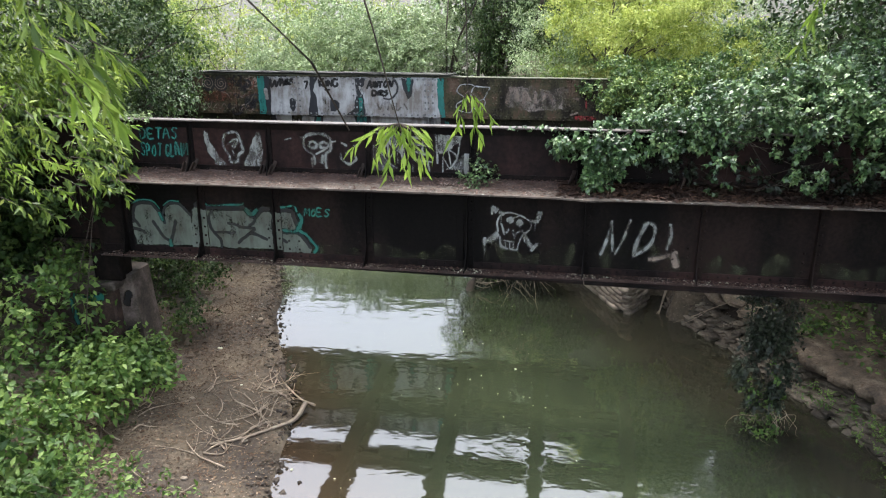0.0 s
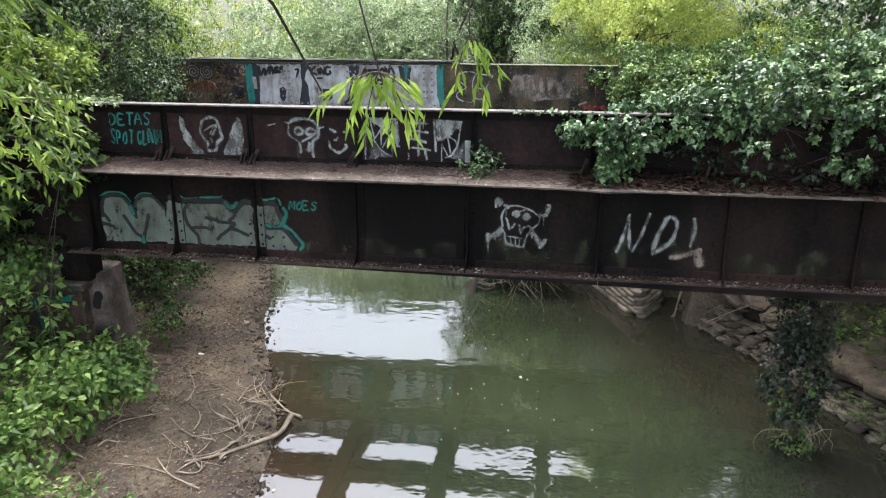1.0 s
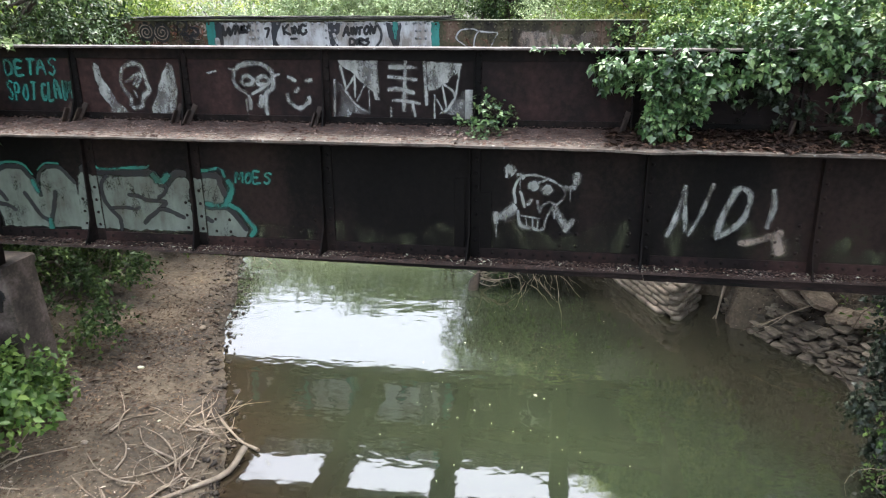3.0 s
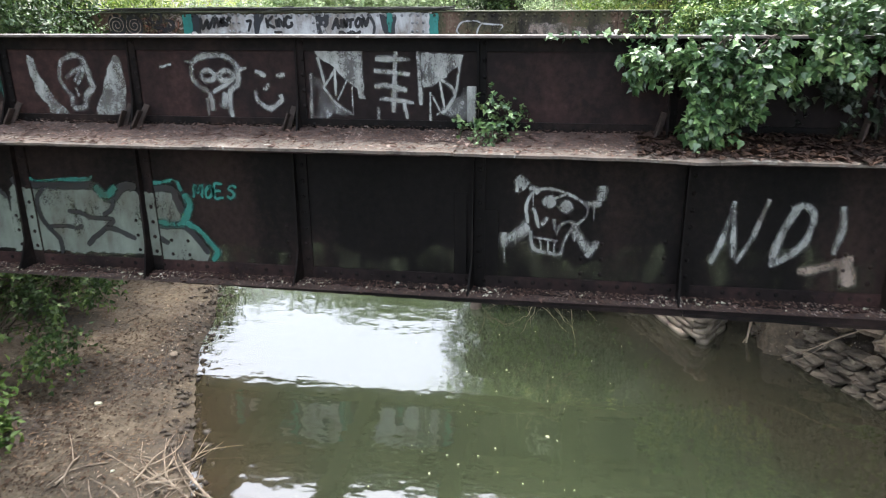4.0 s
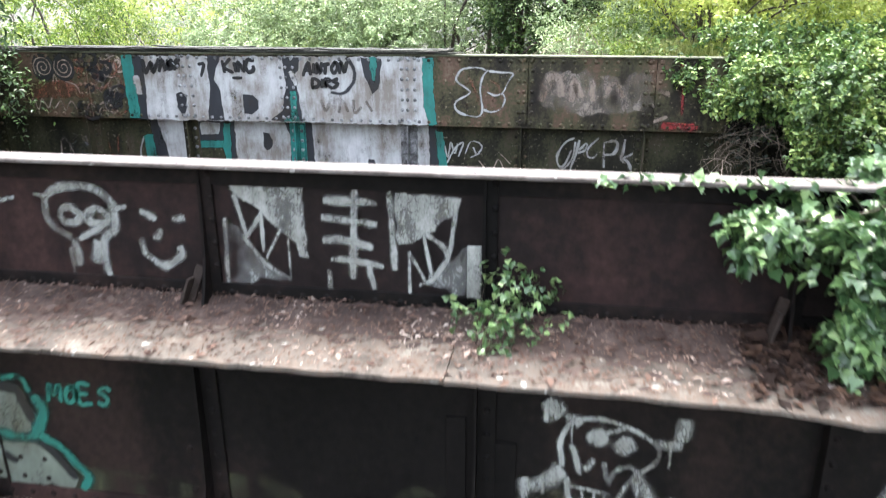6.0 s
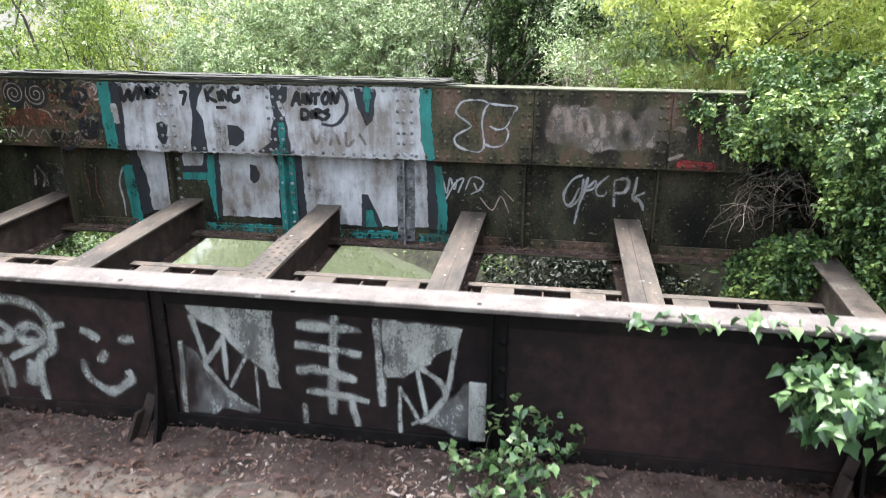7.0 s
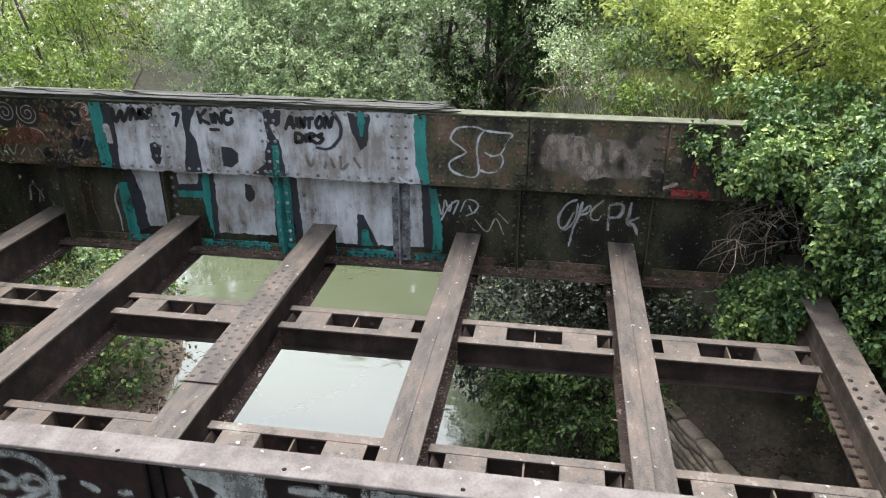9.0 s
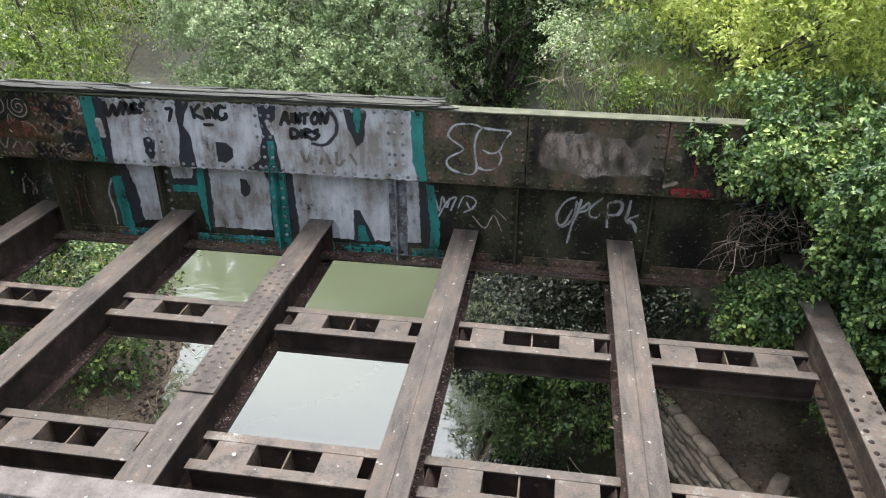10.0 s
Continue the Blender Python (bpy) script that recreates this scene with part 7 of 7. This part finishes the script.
def undergrowth():
    plant("nettle_bed", "bed of nettles and dogwood at the beach's edge", "weeds", (-4.9, -0.9, 0.3),
          [(-5.3, -0.9, 0.75, 0.8, 0.9, 0.6), (-5.0, 0.05, 0.55, 0.4, 0.5, 0.35), (-5.5, -1.9, 0.9, 0.9, 0.9, 0.7), (-4.9, -2.4, 0.7, 0.8, 0.7, 0.5), (-6.0, 0.0, 1.2, 0.8, 0.8, 0.7), (-4.6, -1.3, 0.5, 0.45, 0.6, 0.4), (-4.2, -2.3, 0.5, 0.5, 0.5, 0.35)], WEED, 900, 13, 0.1, 0.092, 0.58, 0.35, 71, 40, 0.007, stem_name="wood")
    plant("nettle_bed", "fresh green nettles round the foot of the pier", "weeds", (-4.85, -0.1, 0.3), [(-4.8, -0.02, 0.42, 0.22, 0.16, 0.2), (-5.05, -0.3, 0.5, 0.3, 0.25, 0.3), (-4.62, 0.15, 0.35, 0.14, 0.2, 0.14)], WEED, 150, 13, 0.07, 0.085, 0.56, 0.35, 171, 26, 0.005, stem_name="wood")
    plant("nettle_bed", "pale weeds growing at the foot of the beach", "weeds", (-3.4, -2.9, 0.2), [(-3.7, -2.6, 0.45, 0.6, 0.5, 0.35), (-2.9, -2.7, 0.3, 0.5, 0.4, 0.25), (-4.3, -2.9, 0.7, 0.8, 0.7, 0.5)], WEED, 220, 14, 0.09, 0.07, 0.5, 0.3, 72, 22, 0.005, stem_name="wood")
    plant("shrub", "ivy-clad shrub crowding the concrete block", "shrub", (-5.8, 0.4, 0.7), [(-6.5, 0.0, 2.0, 0.5, 0.4, 0.5), (-6.1, 0.6, 2.3, 0.5, 0.4, 0.5), (-5.05, 0.0, 3.1, 0.26, 0.2, 0.4), (-5.75, 0.05, 2.75, 0.45, 0.35, 0.45)], HOLLY, 460, 18, 0.1, 0.09, 0.75, 0.4, 73, 14, 0.012, True)
    plant("shrub", "dark creeper on the bank under the bridge", "shrub", (-5.6, 1.6, 0.5), [(-4.95, 1.1, 0.95, 0.35, 0.4, 0.65), (-4.75, 1.7, 0.65, 0.35, 0.5, 0.4), (-5.6, 2.2, 1.0, 0.6, 0.7, 0.6), (-5.9, 3.2, 1.2, 0.6, 0.8, 0.7)], HOLLY, 680, 16, 0.07, 0.05, 0.7, 0.5, 74, 14, 0.008, True)
    plant("shrub", "bramble bush on the bank below the deck", "shrub", (-5.4, 4.9, 0.4), [(-5.15, 4.7, 0.6, 0.6, 0.55, 0.4), (-5.9, 5.6, 0.9, 0.7, 0.7, 0.5)], BRAMBLE, 420, 16, 0.075, 0.055, 0.7, 0.3, 75, 22, 0.006, stem_name="wood")
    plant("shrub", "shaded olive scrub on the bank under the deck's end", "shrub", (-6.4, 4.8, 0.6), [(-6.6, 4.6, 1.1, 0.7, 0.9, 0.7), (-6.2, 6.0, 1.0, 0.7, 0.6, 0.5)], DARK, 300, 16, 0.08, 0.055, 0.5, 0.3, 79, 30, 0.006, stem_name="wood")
    # shade of the bank under the girder painted into these leaves
    plant("shrub", "overhanging bush on the steep bank, leaves coloured for shade", "shrub", (0.3, 7.2, 1.4), [(-0.7, 6.6, 1.0, 0.7, 0.7, 0.8), (0.2, 6.2, 1.2, 0.8, 0.6, 0.8), (-1.3, 7.8, 1.3, 0.9, 0.9, 1.0), (1.0, 5.9, 1.3, 0.8, 0.5, 0.8)], SHADED_IVY, 420, 18, 0.12, 0.075, 0.6, 0.4, 76, 26, 0.012)
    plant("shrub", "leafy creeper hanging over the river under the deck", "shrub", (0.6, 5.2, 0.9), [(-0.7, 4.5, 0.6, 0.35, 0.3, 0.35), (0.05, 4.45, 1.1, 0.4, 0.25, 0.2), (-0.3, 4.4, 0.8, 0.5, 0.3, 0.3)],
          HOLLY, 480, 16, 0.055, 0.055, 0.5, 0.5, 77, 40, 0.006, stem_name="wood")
    # these leaves too carry the under-deck shade in their colour
    plant("ivy", "creeper under the far girder, leaves coloured for shade", "ivy", (0.4, 5.6, 0.9), [(-0.35, 4.85, 1.05, 0.6, 0.3, 0.3), (0.4, 4.8, 1.15, 0.4, 0.3, 0.28), (-0.95, 4.8, 0.95, 0.36, 0.3, 0.35), (-0.05, 5.0, 0.6, 0.5, 0.3, 0.4), (-0.6, 5.7, 1.15, 0.8, 0.5, 0.5), (0.4, 5.6, 1.2, 0.7, 0.5, 0.5)],
          SHADED_IVY, 800, 16, 0.055, 0.055, 0.5, 0.5, 177, 46, 0.006, stem_name="wood")
    plant("shrub", "scrubby growth on the bank by the stone revetment", "shrub", (4.6, -0.6, 0.5), [(4.5, -1.2, 0.6, 0.5, 0.9, 0.4), (5.2, 0.0, 1.2, 0.7, 0.8, 0.6), (5.6, -2.0, 1.4, 0.9, 1.2, 0.9)], BRAMBLE, 420, 14, 0.07, 0.045, 0.6, 0.3, 78, 20, 0.006)


    plant("weeds", "mossy weeds clinging to the stones below the clay shelf", "weeds", (3.9, 0.0, 0.2), [(3.5, 0.85, 0.22, 0.14, 0.3, 0.1), (3.8, 0.3, 0.22, 0.16, 0.4, 0.12), (4.05, -0.4, 0.22, 0.18, 0.5, 0.14), (4.3, -1.6, 0.25, 0.2, 0.8, 0.15)],
          WEED, 240, 9, 0.035, 0.035, 0.6, 0.4, 178, 16, 0.003, stem_name="wood")


undergrowth()


def sapling(x, y, z, tall, pairs, seed):
    """A young shoot with opposite pairs of broad drooping leaves."""
    rng = np.random.default_rng(seed)
    e = thing("elder_sapling", (x, y, z), "young elder shoot with broad paired leaves before the pier", "sapling")
    line = [np.array((x + 0.05 * math.sin(2 * t), y - 0.05 * t, z + tall * t)) for t in np.linspace(0, 1, pairs + 1)]
    part("stem", tube([[(tuple(q), 0.008 * (1.2 - 0.8 * k / pairs)) for k, q in enumerate(line)]], 6), WEED, e, smooth=True)
    at, tip, up, ln = [], [], [], []
    for k in range(1, pairs + 1):
        a = 0.3 + 1.5 * (k % 2) + rng.normal(0, 0.25)
        for q in (0, math.pi):
            for j, (fan, far) in enumerate(((0, 0.14), (0.6, 0.08), (-0.6, 0.08), (0.15, 0.02))):
                d = np.array((math.cos(a + q), 0.8 * math.sin(a + q), 0))
                at.append(line[k] + d * far)
                tip.append(np.array((math.cos(a + q + fan), 0.8 * math.sin(a + q + fan), -0.45 + rng.normal(0, 0.1))))
                up.append((0, -0.25, 1) + rng.normal(size=3) * 0.15)
                ln.append(rng.uniform(0.11, 0.16) * (1.15 - 0.4 * k / pairs))
    ln = np.array(ln)
    part("leaves", leaves("leaves", np.array(at), np.array(tip), np.array(up), ln, ln * 0.5), WEED, e)


sapling(-5.2, -0.2, 0.4, 0.95, 6, 301)
sapling(-5.05, -0.3, 0.4, 0.55, 4, 302)
sapling(-5.55, -0.35, 0.4, 0.7, 5, 303)


def beyond():
    plant("sallow_bush", "broad pale green sallow bush leaning over the river", "bush", (-4.6, 14.6),
          [(-5.2, 12.9, 2.2, 2.0, 1.3, 1.7), (-3.4, 13.0, 2.4, 1.3, 1.2, 1.6), (-6.9, 13.0, 2.0, 1.3, 1.3, 1.5), (-4.4, 13.8, 3.0, 2.2, 1.3, 1.1), (-3.9, 12.2, 1.3, 1.4, 0.9, 1.2), (-6.0, 12.2, 1.2, 1.2, 0.9, 1.1), (-4.8, 14.0, 3.65, 2.6, 1.0, 1.0), (-7.6, 13.8, 3.1, 1.5, 1.1, 1.0)], BUSH, 7200, 24, 0.075, 0.062, 0.5, 0.25, 81, 30, 0.05)
    plant("willow_bush", "light yellow-green willow bush across the river", "bush", (-10.8, 12.5),
          [(-9.9, 11.2, 1.9, 1.2, 1.3, 1.5), (-11.8, 12.6, 3.0, 2.0, 1.6, 1.9), (-9.2, 8.8, 1.6, 1.4, 1.3, 1.3), (-12.5, 9.6, 2.8, 1.8, 1.6, 1.8), (-12.6, 16.0, 2.6, 1.6, 1.6, 1.8)], SHADED_WILLOW, 1500, 24, 0.14, 0.1, 0.35, 0.5, 82, 26, 0.04)
    plant("willow_bush", "pale bush in the middle distance", "bush", (-13.0, 22), [(-11.5, 21, 3.0, 3.0, 1.8, 2.6), (-17, 21, 3.4, 3.0, 2, 2.8), (-8.5, 20, 3.4, 2.4, 1.6, 2.4)], ELDER, 1300, 24, 0.25, 0.11, 0.45, 0.4, 83, 20, 0.06)
    plant("holly_tree", "dark tree with ivied stems behind the bridge", "tree", (-1.6, 13.2),
          [(-1.4, 13.2, 4.6, 1.3, 1.2, 1.8), (-0.4, 14.5, 6.0, 2.0, 1.6, 2.6), (-2.0, 12.6, 2.6, 0.7, 0.8, 1.0), (-0.6, 12.2, 3.3, 1.0, 0.8, 0.9), (0.8, 13.6, 4.4, 1.4, 1.2, 1.3), (-1.5, 14.4, 8.4, 1.3, 1.2, 1.1), (0.3, 11.6, 3.4, 1.1, 0.7, 0.8), (-0.9, 11.8, 3.9, 0.9, 0.7, 1.2)], HOLLY, 4900, 22, 0.1, 0.07, 0.55, 0.3, 84, 30, 0.07)
    plant("elder_bush", "bright yellow-green elder with cream flower heads", "bush", (1.2, 7.0),
          [(1.2, 6.9, 3.75, 0.5, 0.5, 0.35), (1.9, 6.7, 3.95, 0.7, 0.6, 0.5), (2.8, 6.4, 4.0, 0.8, 0.7, 0.55), (0.9, 7.4, 4.2, 0.7, 0.6, 0.5), (2.0, 6.8, 4.6, 0.9, 0.7, 0.5), (1.3, 8.6, 4.8, 1.2, 0.9, 1.0), (2.5, 8.0, 5.2, 1.2, 0.9, 0.9), (1.7, 6.1, 4.0, 0.6, 0.45, 0.45), (2.7, 5.8, 4.25, 0.7, 0.5, 0.5)], ELDER, 3100, 18, 0.085, 0.06, 0.48, 0.3, 85, 26, 0.018)
    plant("bramble_bush", "grey-green bramble bank behind the girder", "bush", (1.4, 9.6), [(0.8, 10.2, 3.6, 1.4, 0.9, 0.6), (2.6, 10.4, 4.4, 1.8, 1.2, 1.2), (1.0, 12.0, 4.4, 1.4, 1.0, 0.9), (3.2, 8.6, 4.2, 1.0, 1.0, 0.9), (0.1, 9.4, 3.5, 1.1, 0.9, 0.45), (-0.2, 11.2, 3.9, 1.2, 0.8, 0.7), (0.6, 7.9, 3.35, 0.8, 0.6, 0.3)], BUSH, 2600, 22, 0.09, 0.05, 0.5, 0.3, 86, 26, 0.015)
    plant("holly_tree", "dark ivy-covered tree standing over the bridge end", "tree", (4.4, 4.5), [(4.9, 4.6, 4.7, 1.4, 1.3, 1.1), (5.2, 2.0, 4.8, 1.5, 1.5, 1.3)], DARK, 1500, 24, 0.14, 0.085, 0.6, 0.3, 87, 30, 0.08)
    # added tree, crown out of view, to darken the right bank and its reflections
    plant("shading_tree", "unseen tree added to shade the right bank and the water", "tree", (7.0, -3.6), [(5.2, -2.4, 6.6, 2.2, 1.7, 1.2), (4.4, -4.0, 6.5, 2.2, 2.2, 1.1), (6.8, -3.6, 7.6, 2.0, 2.2, 1.8), (3.9, -6.2, 6.8, 1.8, 1.8, 0.9), (4.3, 1.4, 6.8, 1.5, 1.2, 0.8)], DARK, 1700, 24, 0.16, 0.09, 0.65, 0.3, 93, 16, 0.06)
    plant("holly_tree", "dark leafy tree over the far end of the girder", "tree", (-7.6, 1.8), [(-6.1, 1.5, 3.75, 0.7, 0.6, 0.5), (-6.7, 1.2, 3.5, 0.8, 0.8, 0.9), (-5.7, 2.3, 4.2, 0.55, 0.6, 0.5), (-6.8, 3.6, 3.9, 1.0, 1.0, 0.9), (-8.2, 3.6, 5.0, 1.8, 1.8, 1.8), (-8.6, 0.2, 5.4, 2.0, 2.0, 2.2), (-7.0, 1.8, 4.7, 1.0, 1.0, 0.8)], HOLLY, 2300, 20, 0.11, 0.08, 0.5, 0.4, 88, 30, 0.08)
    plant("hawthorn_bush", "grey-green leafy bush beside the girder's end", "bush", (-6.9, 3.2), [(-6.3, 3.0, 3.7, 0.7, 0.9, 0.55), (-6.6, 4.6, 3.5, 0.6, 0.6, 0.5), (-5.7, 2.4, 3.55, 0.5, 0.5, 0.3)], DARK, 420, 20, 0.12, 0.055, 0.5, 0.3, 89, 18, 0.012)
    plant("bramble_bush", "low brambles and weeds on the slope behind the girder", "bush", (0.2, 7.2), [(0.1, 6.7, 3.0, 0.8, 0.6, 0.4), (0.9, 6.4, 3.35, 0.8, 0.5, 0.22), (0.3, 8.4, 3.45, 0.8, 0.6, 0.25)],
          SHADED_WILLOW, 260, 18, 0.06, 0.045, 0.5, 0.3, 94, 26, 0.006, stem_name="wood")
    rng = np.random.default_rng(90)
    n = 26000
    x, y = rng.uniform(-1.0, 5.5, n), rng.uniform(5.4, 12.0, n)
    z = height(x, y)
    near = rng.random(n) < 0.4
    x, y = np.where(near, rng.uniform(-0.6, 2.0, n), x), np.where(near, rng.uniform(5.35, 7.4, n), y)
    z = height(x, y)
    keep = z > 2.0
    at = np.stack([x, y, z], 1)[keep]
    n = len(at)
    ln = rng.uniform(0.06, 0.26, n)
    tagged(part("grass", leaves("grass", at, rng.normal(size=(n, 3)) * 0.35 + (0, 0, 1), rng.normal(size=(n, 3)) + (0, -1, 0.3), ln, ln * 0.025 + 0.004), GRASS), "rough grass on the embankment behind the girder", "grass", kind="stuff")
    n = 4000
    x, y = rng.uniform(-11, -5.2, n), rng.uniform(4.5, 12.0, n)
    z = height(x, y)
    keep = z > 0.15
    at = np.stack([x, y, z], 1)[keep]
    n = len(at)
    ln = rng.uniform(0.1, 0.45, n)
    tagged(part("grass", leaves("grass", at, rng.normal(size=(n, 3)) * 0.5 + (0.3, 0, 1), rng.normal(size=(n, 3)) + (0, -1, 0.3), ln, ln * 0.06 + 0.006), GRASS), "long grass on the river bank", "grass", kind="stuff")
    e = thing("flower_heads", (1.6, 6.8, 4.4), "cream elder flower heads among the leaves", "flowers")
    for k, (fx, fy, fz) in enumerate([(0.55, 7.3, 4.3), (0.95, 6.9, 4.0), (1.5, 6.4, 4.15), (1.75, 6.2, 4.5), (2.3, 6.0, 4.25), (1.25, 6.5, 3.9), (2.1, 7.4, 5.2), (2.7, 6.2, 5.0)]):
        r, a = np.sqrt(rng.random(160)) * 0.1, rng.uniform(0, 6.283, 160)
        at = np.stack([fx + r * np.cos(a), fy + r * np.sin(a), fz + 0.03 - r * 0.25 + rng.normal(0, 0.006, 160)], 1)
        s = rng.uniform(0.012, 0.022, 160)
        part("flower_head", leaves("flower_head", at, rng.normal(size=(160, 3)) * (1, 1, 0.2), rng.normal(size=(160, 3)) * 0.3 + (0, 0, 1), s, s), BLOOM, e)

    n = 420
    c = np.repeat(np.stack([rng.uniform(-7.6, -4.9, 28), rng.uniform(5.6, 7.0, 28), rng.uniform(3.5, 4.7, 28)], 1), 15, axis=0)
    s = rng.uniform(0.014, 0.024, n)
    tagged(part("blossom", leaves("blossom", c + rng.normal(size=(n, 3)) * 0.012, rng.normal(size=(n, 3)), rng.normal(size=(n, 3)) * 0.4 + (0, 0, 1), s, s), BLOOM), "white blossom on thin twigs over the river", "blossom", kind="stuff")


beyond()


def tangle():
    rng = np.random.default_rng(92)
    rods = []
    for _ in range(80):
        p = np.array((rng.uniform(1.0, 1.7), rng.uniform(4.35, 4.8), rng.uniform(2.5, 3.0)))
        d = rng.normal(size=3) * (0.2, 0.12, 0.16) + (-0.16, -0.04, -0.18)
        b = rng.normal(size=3) * 0.22
        rods.append([(tuple(p + d * t + b * t * (1 - t) * 2), 0.0038 * (1.1 - t)) for t in (0, 0.25, 0.5, 0.75, 1)])
    tagged(part("dead_bramble", tube(rods, 4), CANE), "tangle of dead bramble stems hanging by the girder", "bramble", kind="stuff")
    for line, r in (([(-7.6, 6.0, 4.35), (-6.6, 6.0, 4.5), (-5.9, 6.0, 4.6), (-5.2, 6.0, 4.95), (-5.0, 6.0, 5.4)], 0.009), ([(-7.2, 5.6, 3.6), (-6.6, 5.7, 4.2), (-5.9, 5.8, 4.9), (-5.5, 5.9, 5.6)], 0.008)):
        tagged(part("bare_twig", tube([[(tuple(p), r * (1 - 0.5 * k / 17)) for k, p in enumerate(smooth_line(line, 4))]], 5), BARK, smooth=True), "thin bare twig arching over the river", "twig")
    rods = []
    for _ in range(26):
        p = np.array((rng.uniform(-0.9, 0.4), rng.uniform(6.6, 8.5), 3.2))
        d = rng.normal(size=3) * (0.5, 0.3, 0.25) + (0.1, 0, 0.5)
        rods.append([(tuple(p + d * t + np.array((0.2, 0, -0.35)) * t * t), 0.006 * (1.1 - t)) for t in (0, 0.25, 0.5, 0.75, 1)])
    for _ in range(40):
        p = np.array((rng.uniform(-4.75, -4.2), rng.uniform(4.6, 5.9), 0.12))
        d = rng.normal(size=3) * (0.25, 0.2, 0.15) + (0.1, -0.1, 0.35)
        rods.append([(tuple(p + d * t + np.array((0.15, -0.05, -0.3)) * t * t), 0.004 * (1.1 - t)) for t in (0, 0.25, 0.5, 0.75, 1)])
    for _ in range(16):
        p = np.array((rng.uniform(2.6, 2.92), rng.uniform(0.1, 0.3), rng.uniform(0.25, 0.5)))
        d = rng.normal(size=3) * (0.14, 0.08, 0.06) + (0.03, -0.06, -0.26)
        b = rng.normal(size=3) * (0.16, 0.1, 0.1)
        rods.append([(tuple(p + d * t + b * t * (1 - t) * 2 + rng.normal(size=3) * 0.012), 0.0032 * (1.1 - t)) for t in (0, 0.2, 0.4, 0.6, 0.8, 1)])
    for _ in range(34):
        p = np.array((rng.uniform(-0.6, 0.1), rng.uniform(3.0, 3.6), rng.uniform(0.5, 1.0)))
        d = rng.normal(size=3) * (0.22, 0.15, 0.12) + (0.02, -0.14, -0.26)
        rods.append([(tuple(p + d * t + rng.normal(size=3) * 0.012), 0.0034 * (1.1 - t)) for t in (0, 0.2, 0.4, 0.6, 0.8, 1)])
    tagged(part("dead_bramble", tube(rods, 4), STICK), "arching dead bramble canes on the banks", "bramble", kind="stuff")


tangle()


def ground_cover():
    """Low weeds and seedlings over the banks away from the beach."""
    rng = np.random.default_rng(97)
    n = 7600
    x, y = rng.uniform(-14, 7, n), rng.uniform(-5, 17, n)
    lo, hi = np.interp(y, EDGE_Y, EDGE_L), np.interp(y, EDGE_Y, EDGE_R)
    beach = (y < 5.0) & (lo - x < 2.3)
    under = (y > 0.3) & (y < 5.0) & (x < 3.4)
    keep = (height(x, y) > 0.12) & ~((y < 5.0) & (x < 0) & beach) & ~(under & (x > -5.6))
    c = np.stack([x, y, height(x, y)], 1)[keep]
    idx = np.repeat(np.arange(len(c)), 18)
    m = len(idx)
    tall = rng.uniform(0.06, 0.4, len(c))[idx]
    at = c[idx] + rng.normal(size=(m, 3)) * (0.12, 0.12, 0) + np.stack([0 * tall, 0 * tall, tall * rng.random(m)], 1)
    s = rng.uniform(0.05, 0.11, m)
    me = leaves("ground_cover", at, rng.normal(size=(m, 3)) * (1, 1, 0.5), rng.normal(size=(m, 3)) * 0.5 + (0, 0, 1), s, s * 0.5)
    tagged(part("ground_cover", me, WEED), "low weeds covering the river banks", "weeds", kind="stuff")


ground_cover()


def far_woods():
    """Woods all round, in coarse leaves, to close the distance and the reflections; unseen ones beside and behind are
    added to block skylight.
    """
    rng = np.random.default_rng(95)
    blobs = []
    for a in np.linspace(0, 6.283, 60, endpoint=False):
        px, py = 30 * math.sin(a), 3 + 30 * math.cos(a)
        open_way = -1.0 < ((a + math.pi) % 6.283 - math.pi) < -0.15
        h = 10.5 if open_way else rng.uniform(8, 12)
        if 2.6 < a < 3.7:
            h = 7.0
        blobs.append((px, py, h * 0.45, 3.4, 3.4, h * 0.6))
    for px, py, h in ((8.5, 9, 11), (7.5, 14, 12), (10, 2, 10), (3.5, 16, 11), (-2.5, 21, 9), (0.8, 18, 10), (9.5, -6, 9), (-11, -5, 10), (-13, 3, 10), (-9, -12, 8), (3.0, 20, 10)):
        blobs.append((px, py, h * 0.55, 2.8, 2.8, h * 0.45))
    me, c = cloud(rng, blobs, 4900, 22, 0.5, 0.29, 0.6, 0.3, False, "far_woods", 0.75)
    tagged(part("far_woods", me, BUSH), "dense green woods closing the valley", "woods", kind="stuff")


far_woods()
